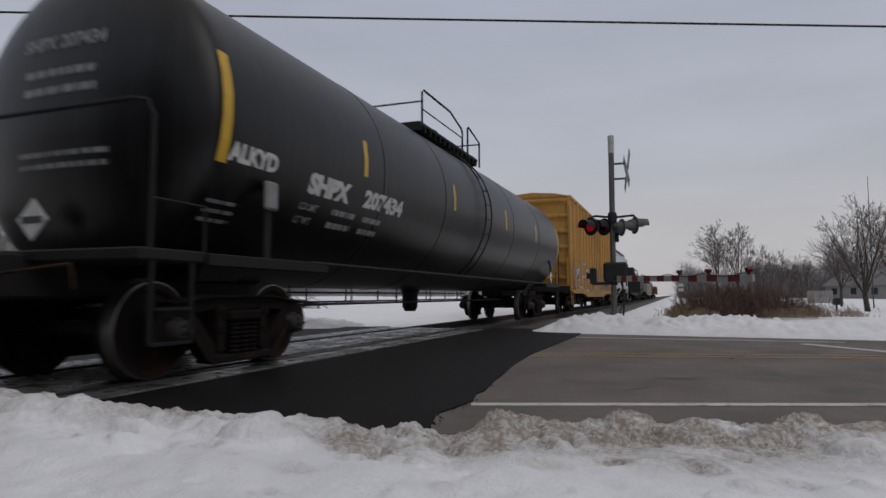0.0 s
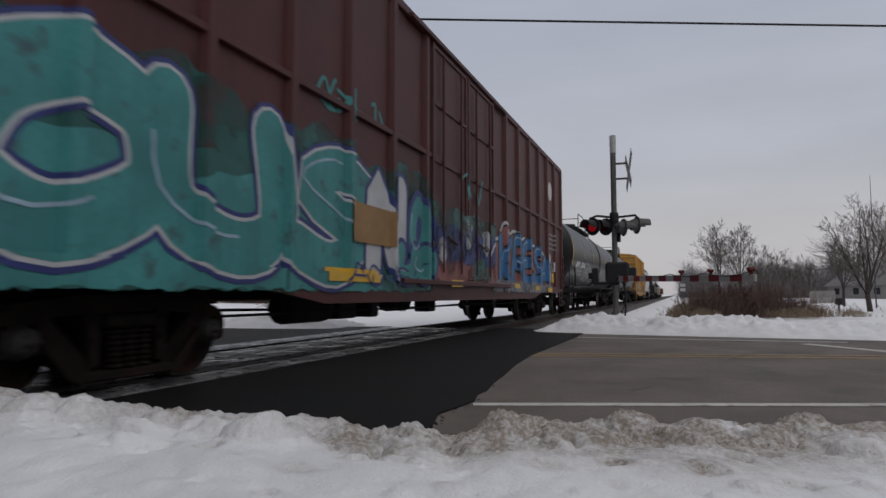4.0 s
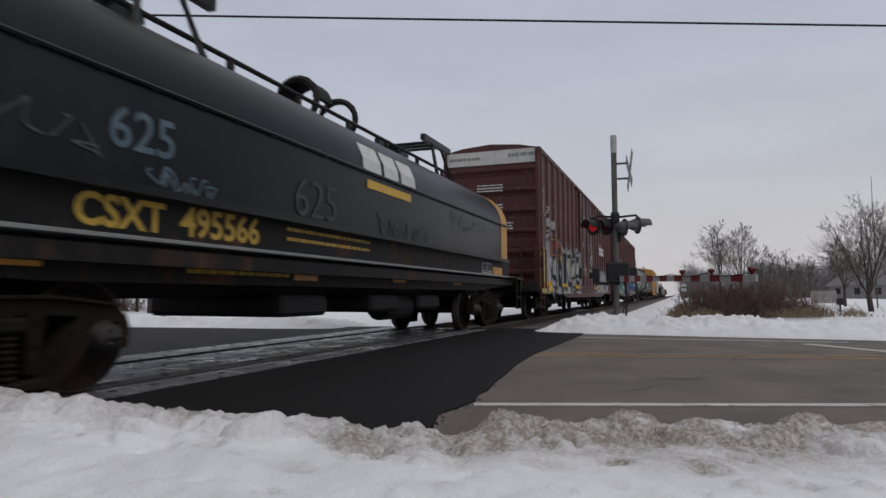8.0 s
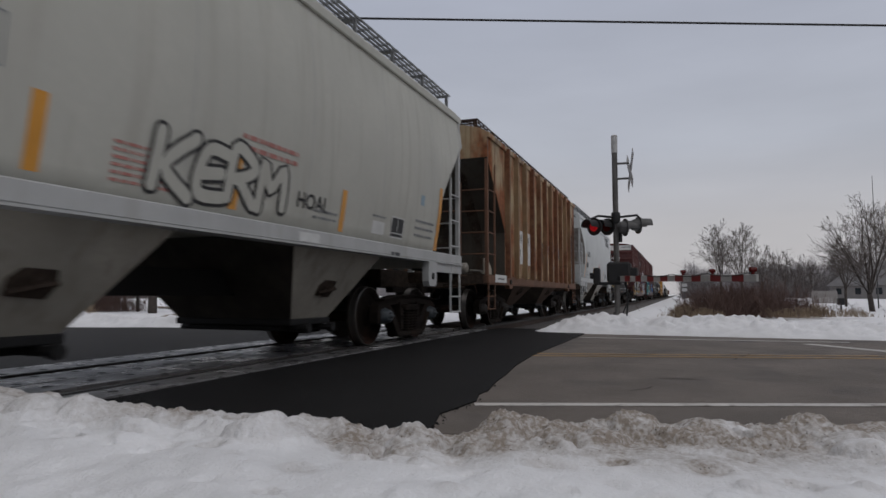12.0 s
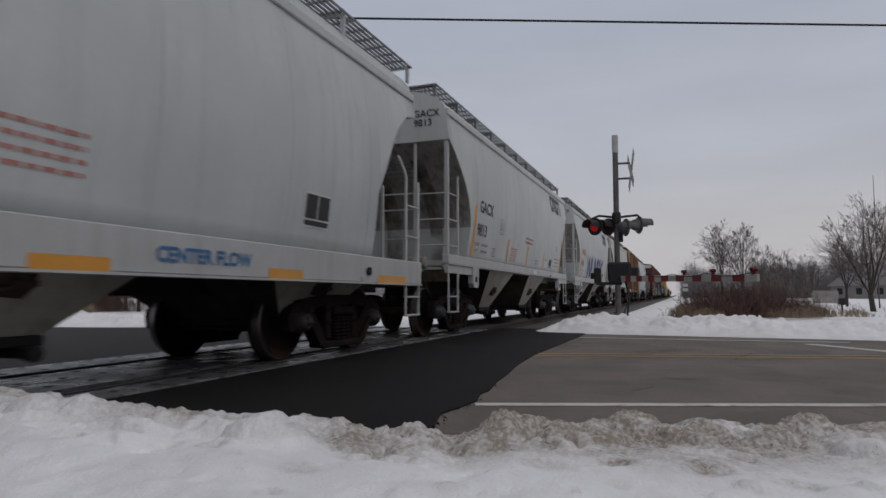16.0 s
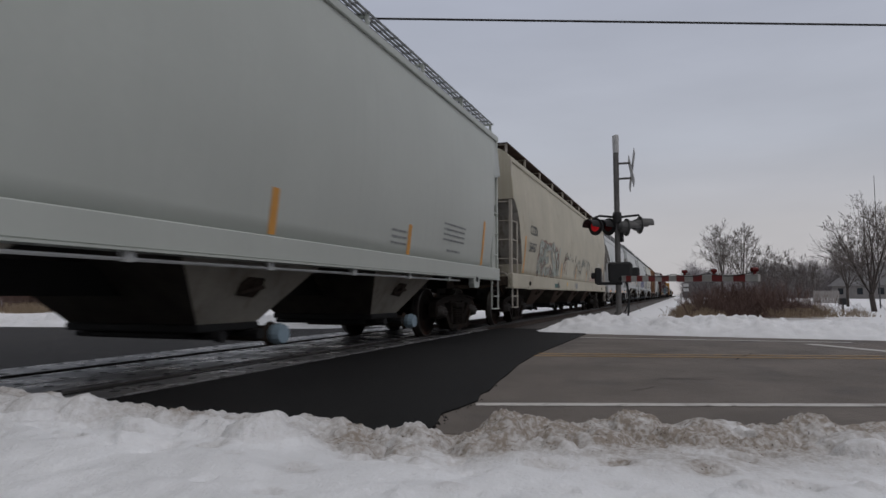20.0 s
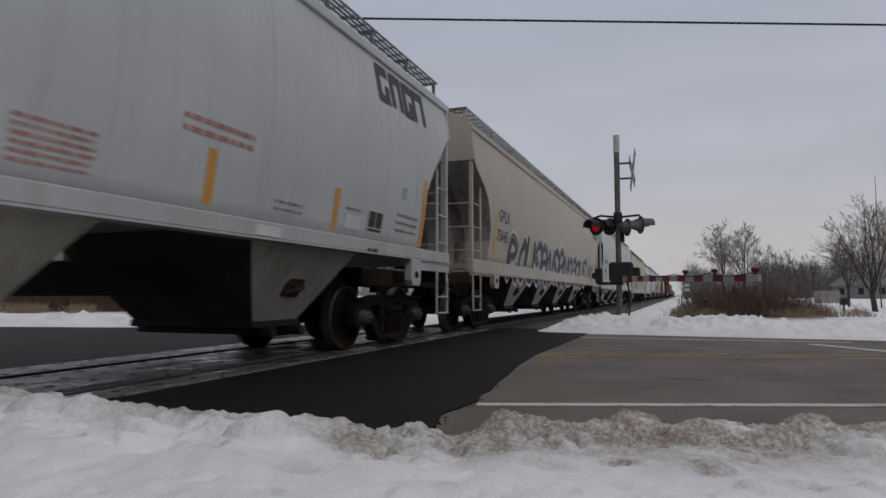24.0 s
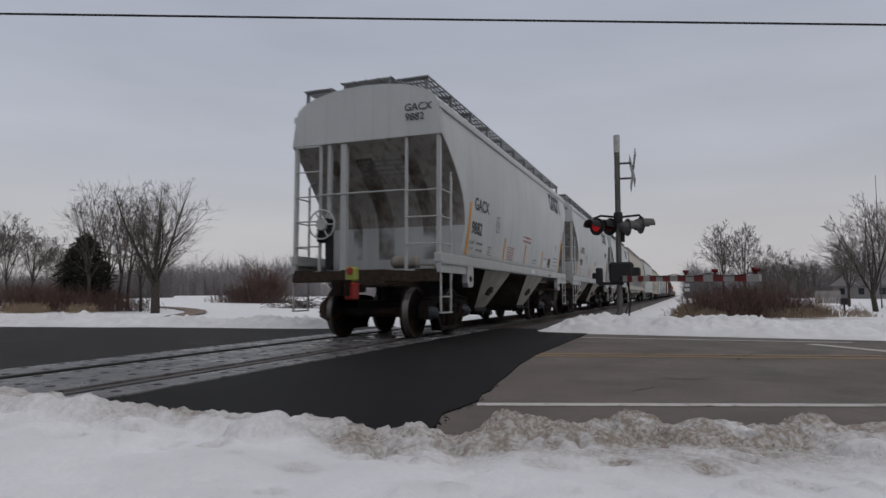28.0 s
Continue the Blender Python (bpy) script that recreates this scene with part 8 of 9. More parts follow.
def box_two(car, width, h, eave):
    W = width
    spray_ground(car, W, h - 7.7, 0.84, 6.1, 1.45, 41, SP_GREY_HAZE)
    piece_backing(car, W, h - 7.6, 0.86, 5.6, 1.15, 0.2, 1.05, SP_SILVER, None, None, 41, 0.008)
    spray_letters(car, W, h - 7.6, 0.95, 'SMERN', 1.1, 1.15, 0.035, [(0.0, SP_BLUE)], 41, lift=0.014, fall=0.1, wild=0.12)
    spray_letters(car, W, h - 7.5, 0.98, 'OSNAE', 1.1, 1.05, 0.028, [(0.0, SP_NAVY)], 43, lift=0.018, fall=0.1, wild=0.14)
    for k, u in enumerate((7.0, 5.2, 3.6)):
        blob(car, W, h - u, 1.3, 0.1, 0.22, SP_RED, 420 + k, 0.02)
    spray_ground(car, W, -h + 0.05, 0.82, 1.3, 1.55, 42, SP_YELLOW)
    spray_ground(car, W, -h + 0.9, 0.82, 6.85, 2.0, 45, SP_GREY_HAZE, lift=0.005)
    spray_ground(car, W, -h + 1.0, 0.82, 6.7, 1.8, 44, SP_SILVER, lift=0.007)
    for k, (u, z, rx, rz) in enumerate(((2.4, 1.05, 0.3, 0.2), (3.0, 2.0, 0.3, 0.2), (4.2, 1.9, 0.22, 0.35), (4.3, 1.1, 0.25, 0.3), (5.15, 1.75, 0.18, 0.35), (6.15, 1.35, 0.2, 0.3), (6.5, 1.0, 0.4, 0.18), (7.35, 1.1, 0.3, 0.3), (7.2, 1.9, 0.2, 0.2))):
        blob(car, W, -h + u, z, rx, rz, SP_YELLOW, 430 + k, 0.010)
        blob(car, W, -h + u + 0.05, z - 0.06, 0.07, 0.06, SP_ORANGE, 460 + k, 0.013)
    spray_letters(car, W, -h + 1.25, 0.92, 'SNTKP', 1.27, 1.36, 0.13, [(0.0, SP_BLACK)], 42, lift=0.016, wild=0.08)
    spray_letters(car, W, -h + 1.62, 0.92, 'CUNEO', 1.27, 1.28, 0.10, [(0.0, SP_BLACK)], 46, lift=0.020, wild=0.12)
    for k, (u, z, q) in enumerate(((1.2, 2.02, 0), (2.35, 1.98, 1))):
        pts = [(0, 0), (0.95, 0.02), (0.95, 0.52), (0, 0.5), (0, 0)] if not q else [(0, 0.28), (0.4, 0.62), (0.85, 0.28), (0.45, -0.08), (0, 0.28)]
        fr = mark("spray_frame", pts[:4], [(0, 1, 2, 3)], near_side(W, -h + u, z, 0.022), SP_RED, car, "orange-lined red sprayed panel")
        vs, fs = [], []
        stroke(vs, fs, pts, 0.17)
        mark("spray_outline", vs, fs, near_side(W, -h + u, z, 0.024), SP_BLACK, fr)
        vs, fs = [], []
        stroke(vs, fs, pts, 0.05)
        mark("spray_outline", vs, fs, near_side(W, -h + u, z, 0.026), SP_ORANGE, fr)
    blob(car, W, -h + 0.55, 1.05, 0.16, 0.14, SP_ORANGE, 48, 0.012)
    blob(car, W, -h + 0.3, 1.75, 0.3, 0.3, SP_RED, 49, 0.012)
    tag_line(car, near_side(W, h - 5.8, 2.6), SP_WHITE, 43, 1.3, 0.9, 0.03)
    tag_line(car, near_side(W, -h + 0.2, 3.1), SP_WHITE, 44, 1.1, 1.0, 0.025)
    blob(car, W, -1.0, 1.75, 0.5, 0.35, SP_RED, 50, 0.006)
    blob(car, W, 0.9, 1.6, 0.3, 0.22, SP_WHITE_HAZE, 51, 0.006)
    tag_line(car, near_side(W, 0.3, 2.25), SP_WHITE, 52, 1.2, 0.35, 0.05)
    tag_line(car, near_side(W, -2.0, 2.6), SP_WHITE_HAZE, 53, 0.7, 0.4, 0.05)
    # railway initials and number on the flank as plain blocks
    for u in (-h + 1.05, -h + 1.75):
        mark("railway_initials", *bars([(0, 0.17, 0, 0.26), (0.23, 0.40, 0, 0.26)]), near_side(W, u, 2.86), INK_PALE, car, "white block initials")
    mark("car_number", *letters("761", 0.25, 0.008), near_side(W, -h + 1.0, 2.5), INK_PALE, car, "white numerals half covered by spray paint")
    mark("car_number", *letters("710", 0.25, 0.008), near_side(W, -h + 1.75, 2.5), INK_PALE, car, "white numerals half covered by spray paint")
    mark("railway_initials", *bars([(0, 0.5, 0, 0.18), (0.75, 1.2, 0, 0.18), (1.5, 1.95, 0, 0.18), (2.25, 2.6, 0, 0.18), (0, 0.5, 0.22, 0.38), (0.75, 1.2, 0.22, 0.38), (1.5, 1.95, 0.22, 0.38), (2.25, 2.6, 0.22, 0.38)]), near_side(W, h - 5.2, 2.78), INK_WHITE, car, "white italic initials")
    small_print(car, near_side(W, -0.2, 3.0, 0.03), INK_DIM, 0, 0, 4, 1.3, 0.05, 0.11, 45)
    mark("sprayed_word", *letters("SAINT", 0.34, 0.0), near_side(W, -1.7, 3.7, 0.03), SP_WHITE, car, "white sprayed letters")
    tag_line(car, near_side(W, -1.9, 1.5, 0.03), SP_WHITE, 46, 1.0, 0.5, 0.03)
    tag_line(car, near_side(W, -0.1, 2.0, 0.03), SP_SILVER, 47, 1.5, 0.35, 0.03)
    small_print(car, near_side(W, -0.2, 1.85, 0.03), SP_SILVER, 0, 0, 3, 1.0, 0.05, 0.12, 48)
    stripes(car, near_side(W, 0, 1.05, 0.036), [(h - 1.7, h - 1.4, 0, 0.22), (h - 4.5, h - 4.1, -0.1, 0.03), (h - 7.4, h - 6.9, -0.05, 0.08), (-h + 6.6, -h + 7.1, -0.05, 0.08), (-h + 3.6, -h + 4.1, -0.02, 0.1), (-h + 0.95, -h + 1.5, -0.2, 0.12)])
    for z, w in ((4.05, 0.8), (3.45, 0.8), (2.9, 1.1)):
        small_print(car, on_end(-h - 0.098, 0.4, z), INK_WHITE, 0, 0, 3, w, 0.045, 0.085, int(z * 10), "end_print")
    small_print(car, on_end(-h - 0.03, -0.55, eave - 0.12), INK_GREY, 0, 0, 1, 0.9, 0.13, 0.2, 50, "end_print")
    small_print(car, on_end(-h - 0.03, 1.3, eave - 0.17), INK_GREY, 0, 0, 1, 1.0, 0.11, 0.2, 51, "end_print")


box_car(-57.25, -38.2, "brown-red box car with ribbed sides and silver spray paint", BOX_RED_TWO, 5.1, [i * 0.98 - 9.75 for i in range(21)], 0, 4.2, True, box_two, door_at=-0.15)


def coil_marks(car, width, h, H):
    at = lambda u, z: near_side(width, u, z, 0.012)
    sill = lambda z: 1.01
    # operator's name as plain pale blocks, number lettered
    vs, fs = bars([(0, 0.55, 0, 0.42), (0.65, 1.15, 0, 0.42), (1.25, 1.8, 0, 0.42)])
    mark("operator_logo", vs, fs, at(-h + 6.8, 2.45), INK_WHITE, car, "white block logo")
    stripes(car, at(0, 2.24), [(-h + 6.9, -h + 8.4, 0, 0.12)])
    mark("reporting_mark", *letters("CSXT", 0.25, 0.010), near_side(lambda z: 1.11, -h + 2.55, 1.29, 0.01), INK_YELLOW, car, "yellow stencilled letters")
    mark("car_number", *letters("495566", 0.265, 0.009), near_side(lambda z: 1.11, -h + 3.6, 1.29, 0.01), INK_YELLOW, car, "yellow stencilled numerals")
    small_print(car, near_side(lambda z: 1.11, -h + 5.2, 1.48, 0.01), INK_YELLOW, 0, 0.04, 2, 2.0, 0.05, 0.11, 61)
    small_print(car, near_side(sill, -h + 3.8, 1.1, 0.01), INK_YELLOW, 0, 0, 2, 1.6, 0.05, 0.1, 62)
    stripes(car, near_side(sill, 0, 0.86, 0.01), [(-h + 1.9, -h + 2.4, 0.1, 0.22), (-h + 5.5, -h + 6.0, 0.07, 0.19), (-h + 8.2, -h + 8.7, 0.1, 0.22), (-h + 11.0, -h + 11.5, 0.1, 0.22)], ORANGE)
    mark("chalk_number", *letters("625", 0.33, 0.006), at(-h + 2.72, 1.90), CHALK_BLUE, car, "pale blue chalked numerals")
    mark("chalk_number", *letters("625", 0.46, -0.003), at(-h + 5.15, 1.66), CHALK_FAINT, car, "faint chalked numerals")
    tag_line(car, at(-h + 3.1, 1.62), CHALK_BLUE, 63, 0.7, 0.2, 0.02)
    tag_line(car, at(-h + 7.2, 1.6), CHALK_FAINT, 64, 1.7, 0.35, 0.025)
    tag_line(car, at(-h + 1.5, 1.75), CHALK_FAINT, 65, 1.0, 0.35, 0.02)
    tag_line(car, at(H - 4.2, 2.0), CHALK_FAINT, 66, 2.2, 0.35, 0.02)
    lube_plate(car, near_side(lambda z: 1.11, h - 2.6, 1.25, 0.012), 0.8, 0.24)
    stripes(car, near_side(lambda z: 1.11, 0, 1.22, 0.012), [(h - 1.7, h - 0.9, 0, 0.2)], ORANGE)


coil_car(-73.75, -59.15, "dark coil car with a yellow-ended hood and worn black deck", coil_marks)

lessor_hopper(-87.15, -75.1, "GACX", "9866", "pale grey two-bay cement hopper with a block logo")


def anax_marks(car, width, h, eave):
    W = lambda z: width(z)
    at = lambda u, z: near_side(W, u, z, 0.01)
    pan = mark("number_panel", *bars([(0.08, 0.76, 0, 0.85), (0.95, 1.62, 0, 0.85)]), at(-h + 2.4, 1.54), INK_WHITE, car, "pale blue-white number panel")
    up = lambda u, z: near_side(W, u, z, 0.014)
    for s, u, z in (("AN", 2.58, 2.08), ("AX", 3.46, 2.08), ("37", 2.60, 1.68), ("41", 3.48, 1.68)):
        mark("number_lettering", *letters(s, 0.23, 0.006), up(-h + u, z), INK_BLACK, pan)
    stripes(car, at(0, 1.36), [(-h + 1.6, -h + 1.74, 0, 0.93)])
    stripes(car, at(0, 1.1), [(-h + 3.3, -h + 3.85, 0, 0.1), (-h + 5.3, -h + 5.7, 0, 0.1), (-h + 7.7, -h + 8.2, 0, 0.1)])
    box_mark(car, at(-h + 4.3, 1.74), 0.4, 0.32)
    tag_line(car, at(-h + 5.6, 1.6), SP_BLACK, 71, 2.4, 0.9, 0.04)
    tag_line(car, at(-h + 5.9, 1.5), SP_GREY, 72, 2.2, 0.9, 0.05)
    lube_plate(car, at(-h + 8.6, 1.3), 0.4, 0.3)
    small_print(car, at(-h + 1.5, 1.95), INK_DIM, 0, 0, 3, 0.4, 0.05, 0.1, 73)
    lab = mark("sill_label", *bars([(0, 0.95, 0, 0.17)]), near_side(lambda z: 1.49, -h + 0.45, 1.03, 0.004), INK_WHITE, car, "white sill label")
    small_print(lab, near_side(lambda z: 1.49, -h + 0.68, 1.13, 0.008), INK_BLACK, 0, 0, 1, 0.5, 0.045, 0.09, 74, "label_print")
    bm = B()
    prism(bm, [(-h + 0.08, 1.2), (-h + 0.62, 1.2), (-h + 0.62, 1.32), (-h + 0.36, 1.52), (-h + 0.18, 1.55), (-h + 0.08, 1.5)], "y", -1.36, -1.33)
    br = part("pull_bracket", bm, TAN_CAR, car, "pale painted bracket with a round hole")
    part("bracket_hole", lathe(B(), [(-1.366, 0.08), (-1.36, 0.08)], "y", (-h + 0.27, 0, 1.38), 14), UNDER_BLACK, br)


hopper_car(-99.55, -88.3, "rust-streaked cream hopper with upright ribs and a number panel", RUST_CAR, anax_marks, eave=4.2, peak=4.5, bulge=0.0, weave=1.45, wsill=1.45, wbot=1.45,
           ear_line=[(0.0, 3.7), (0.7, 2.99), (1.34, 2.3), (1.42, 2.2)], ribs=[-5.86 + 1.52 + i * 0.868 for i in range(11)], sill=RUST_DARK, bay_paint=RUST_BLACK, bars_mat=RUST_DARK, walk_mat=RUST_BLACK, cap=None, sill_z=(1.0, 1.18), under=OLIVE_END_SHADE, low_sheet=OLIVE_END_SHADE, rib_mat=RUST_RIB)


def wsox_extra(car, width, h, at):
    spray_letters(car, width, -h + 5.02, 1.60, 'KERM', 0.43, 0.44, 0.11, [(0.06, SP_BLACK), (0.0, WARM_GREY_CAR)], 81)
    mark("sprayed_word", *letters("HOAL", 0.17, 0.004), at(-h + 6.95, 1.70), SP_BLACK, car, "black marker letters")


lessor_hopper(-112.95, -100.95, "WSOX", "806430", "warm grey two-bay hopper with a bubble-lettered scrawl", WARM_GREY_CAR, wsox_extra, logo=False, mid=(4.02, 5.92, 7.87))


def blue_extra(car, width, h, at):
    spray_letters(car, width, -h + 3.9, 1.5, 'NUMSK', 1.05, 0.85, 0.24, [(0.12, SP_WHITE), (0.0, SP_NAVY)], 91)


lessor_hopper(-126.0, -113.95, "GACX", "9840", "pale grey two-bay hopper with navy spray paint", GREY_CAR, blue_extra, ink=INK_RED)
lessor_hopper(-139.4, -127.35, "GACX", "9813", "pale grey two-bay cement hopper with faint streaks", GREY_CAR)


def shpx_marks(car, width, h, eave):
    at = lambda u, z: near_side(width, u, z)
    mark("reporting_mark", *letters("SHPX", 0.26, 0.008), at(-h + 2.2, 2.48), INK_GREY, car, "dark stencilled letters")
    mark("car_number", *letters("433351", 0.24, 0.008), at(-h + 2.18, 2.0), INK_GREY, car, "dark stencilled numerals")
    box_mark(car, at(-h + 3.9, 2.4), 0.24, 0.34)
    small_print(car, at(-h + 2.1, 1.85), INK_GREY, 0, 0, 2, 0.9, 0.06, 0.14, 101)
    small_print(car, at(-h + 5.6, 1.85), INK_RED, 0, 0, 4, 0.8, 0.04, 0.09, 102)
    lube_plate(car, at(h - 3.2, 1.50), 0.52, 0.38)
    stripes(car, near_side(lambda z: 1.48, 0, 0.9, 0.006), [(-h + 0.75, -h + 1.75, 0, 0.12), (-h + 3.6, -h + 4.2, 0.02, 0.12), (-h + 6.0, -h + 6.6, 0.02, 0.12), (-h + 8.4, -h + 9.0, 0.02, 0.12), (h - 1.5, h - 0.6, 0.02, 0.12)], ORANGE)
    box_mark(car, near_side(lambda z: 1.48, -h + 2.65, 0.92, 0.006), 0.3, 0.14)
    mark("sill_lettering", *letters("CENTER FLOW", 0.12, 0.006), near_side(lambda z: 1.48, -h + 7.0, 1.02, 0.006), SP_BLUE, car, "blue painted letters")
    mark("end_reporting_mark", *letters("SHPX", 0.12, 0.005), on_end(-h - 0.012, -0.25, 3.9), INK_GREY, car)
    mark("end_number", *letters("433351", 0.12, 0.005), on_end(-h - 0.012, -0.25, 3.72), INK_GREY, car)


hopper_car(-152.05, -140.3, "cool grey rounded hopper with an orange sill stripe", GREY_CAR_COOL, shpx_marks, eave=3.88, peak=4.5, bulge=0.16, weave=1.30, wbot=1.38, ear=1.5, ear_top=3.55, sill_z=(0.92, 1.26), bays=3, cap=None, post_top=2.5, walk_y=1.0, bracket=BAR_GREY)


def ccbx_marks(car, width, h, eave):
    at = lambda u, z: near_side(width, u, z)
    mark("reporting_mark", *letters("CCBX", 0.25, 0.006), at(-h + 1.78, 2.38), INK_BLACK, car, "black stencilled letters")
    mark("car_number", *letters("58457", 0.25, 0.006), at(-h + 1.7, 1.92), INK_BLACK, car, "black stencilled numerals")
    piece_backing(car, width, -h + 2.8, 1.36, 3.4, 0.98, 0.15, 0.72, SP_MINT, SP_ROSE, None, 111, 0.005)
    spray_letters(car, width, -h + 2.95, 1.4, 'RESN', 0.80, 0.78, 0.20, [(0.05, SP_ROSE), (0.0, SP_MINT)], 111, wild=0.05)
    for k, (u, z, ln, hh, mat) in enumerate(((7.2, 2.0, 1.0, 0.25, SP_SLATE), (8.6, 1.8, 1.2, 0.45, SP_SLATE), (10.0, 1.45, 1.0, 0.8, SP_SLATE), (11.2, 1.9, 1.5, 0.35, SP_SLATE), (12.6, 1.45, 1.1, 0.7, SP_SLATE), (14.0, 1.4, 0.8, 0.6, SP_FAINT), (6.9, 1.4, 0.8, 0.7, SP_ROSE), (9.2, 1.42, 0.9, 0.5, SP_FAINT))):
        tag_line(car, near_side(width, -h + u, z), mat, 1120 + k, ln, hh, 0.07)
    for k, (u, z) in enumerate(((7.3, 1.7), (10.4, 1.75), (12.9, 1.8))):
        vs, fs = [], []
        stroke(vs, fs, curve_pts([(-0.35, -0.3), (-0.3, 0.15), (0.0, 0.35), (0.3, 0.2), (0.42, -0.25)], 6), 0.09)
        mark("spray_arc", vs, fs, near_side(width, -h + u, z, 0.009), SP_SLATE, car)
    vs, fs = [], []
    for k in range(6):
        stroke(vs, fs, [(0.02 * k, 0.035 * k), (0.5 - 0.05 * k, 0.035 * k + 0.012)], 0.026)
    mark("black_scribble", vs, fs, near_side(lambda z: 1.48, -h + 5.75, 0.99, 0.008), SP_BLACK, car, "black scribbled-out patch")
    part("end_chute", box(B(), -h + 0.35, -h + 0.75, -0.85, -0.4, 1.2, 2.6, 0.03), TAN_CAR, car, "pale upright chute at the car end")
    for dz in (0.0, 0.14):
        part("brake_pipe", rod(B(), [(-h + 0.1, 0.9, 2.12 - dz), (-h + 0.1, 0.1, 2.1 - dz), (-h + 0.12, -0.75, 1.5 - dz), (-h + 0.14, -1.2, 1.45 - dz)], 0.018, 6), TAN_CAR_TWO, car, "thin bent brake pipe")
    bm = B()
    lathe(bm, [(-0.3, 0.0), (-0.28, 0.17), (0.24, 0.17), (0.3, 0.1), (0.32, 0.0)], "y", (-h + 0.3, 0.35, 1.42), 14)
    part("air_tank", bm, HATCH_RUST, car, "grimy brake air tank on the platform")
    mark("yellow_disc", [(0.085 * math.cos(a), 0.085 * math.sin(a)) for a in np.linspace(0, 2 * math.pi, 20)[:-1]], [tuple(range(19))], near_side(lambda z: 1.48, -h + 7.66, 1.13, 0.006), YELLOW, car, "yellow round sticker")
    mark("grey_patch", *bars([(0, 0.52, 0, 0.2)]), near_side(lambda z: 1.48, -h + 9.43, 0.99, 0.006), INK_GREY, car, "grey painted-over patch")
    for u in (-h + 1.22, -h + 3.72, -h + 6.65, -h + 9.7, h - 6.95, h - 1.55):
        stripes(car, at(0, 1.33), [(u, u + 0.13, 0, 0.95 if abs(u) > h - 2 else 0.47)], ORANGE)
    small_print(car, at(h - 5.8, 1.5), INK_RED, 0, 0, 2, 3.4, 0.04, 0.09, 113)
    lube_plate(car, at(h - 2.2, 1.41), 0.55, 0.3)
    mark("dark_sill_label", *bars([(0, 0.7, 0, 0.13)]), near_side(lambda z: 1.48, -h + 5.3, 0.98, 0.006), SP_GREEN, car)
    small_print(car, at(h - 3.4, 2.25), INK_WHITE, 0, 0, 2, 0.7, 0.07, 0.1, 114)


hopper_car(-172.15, -153.4, "long weathered tan covered hopper with faded scrawls", TAN_CAR, ccbx_marks, eave=4.08, peak=4.5, bulge=0.12, weave=1.40, wbot=1.40, ear_line=[(0.0, 3.08), (0.15, 3.02), (0.42, 2.78), (0.6, 2.45), (1.02, 1.7), (1.1, 1.55)], bays=4, walk_y=1.08, bracket=TAN_CAR_TWO,
           sill=TAN_CAR, sill_z=(0.94, 1.28), bars_mat=TAN_CAR_TWO, walk_mat=RUST_BLACK, bay_paint=RUST_BLACK, cap=None, bay_span=14.4)


def wlpx_marks(car, width, h, eave):
    at = lambda u, z: near_side(width, u, z)
    spread = lambda shape: ([(u * 1.2, v) for u, v in shape[0]], shape[1])
    mark("reporting_mark", *spread(letters("WLPX", 0.27, 0.008)), at(-h + 1.2, 2.38), INK_BLACK, car, "dark stencilled letters")
    mark("car_number", *spread(letters("73968", 0.26, 0.008)), at(-h + 1.16, 1.90), INK_BLACK, car, "dark stencilled numerals")
    box_mark(car, at(-h + 2.85, 2.2), 0.24, 0.28)
    small_print(car, at(-h + 1.15, 1.78), INK_GREY, 0, 0, 2, 1.4, 0.055, 0.13, 121)
    for u, z1 in ((-h + 0.78, 0.9), (-h + 4.18, 0.45), (-h + 7.6, 0.45), (-h + 11.62, 0.47), (h - 4.95, 0.45), (h - 1.3, 0.9)):
        stripes(car, at(0, 1.36), [(u, u + 0.12, 0, z1)], ORANGE)
    small_print(car, at(h - 5.5, 1.7), INK_GREY, 0, 0, 3, 0.5, 0.04, 0.09, 122)
    small_print(car, at(h - 3.5, 2.0), INK_GREY, 0, 0, 4, 1.1, 0.04, 0.09, 123)
    small_print(car, at(h - 3.3, 1.55), INK_GREY, 0, 0, 1, 0.7, 0.05, 0.09, 124)
    stripes(car, near_side(lambda z: 1.48, 0, 1.16, 0.006), [(-h + 0.85, -h + 1.05, 0, 0.1)], INK_RED)
    small_print(car, near_side(lambda z: 1.48, -h + 4.4, 1.3, 0.006), INK_GREY, 0, 0, 3, 0.7, 0.03, 0.05, 125)
    for i in range(4):
        c = -14.4 / 2 + 14.4 * (i + 0.5) / 4
        bm = B()
        lathe(bm, [(-1.12, 0.10), (-1.04, 0.12), (-0.96, 0.10)], "y", (c + 0.6, 0, 0.33), 14)
        tube = part("outlet_tube", lathe(B(), [(-0.98, 0.10), (-0.93, 0.14), (-0.9, 0.09), (0.9, 0.09)], "y", (c + 0.6, 0, 0.33), 12), HATCH_RUST, car)
        part("outlet_cap", bm, SP_PALE, tube, "light blue outlet cap")
    pipe = part("side_pipe", rod(B(), [(-h + 2.6, -1.43, 1.02), (h - 2.6, -1.43, 1.02)], 0.016, 6), BAR_GREY, car, "pale pipe below the sill")
    for k in range(9):
        part("pipe_clip", shared("pipe_clip", lambda q: box(q, -0.05, 0.05, -0.03, 0.03, -0.02, 0.08)), BAR_GREY, pipe, at=pose(-h + 3.2 + k * (2 * h - 6.4) / 8, -1.43, 1.02))


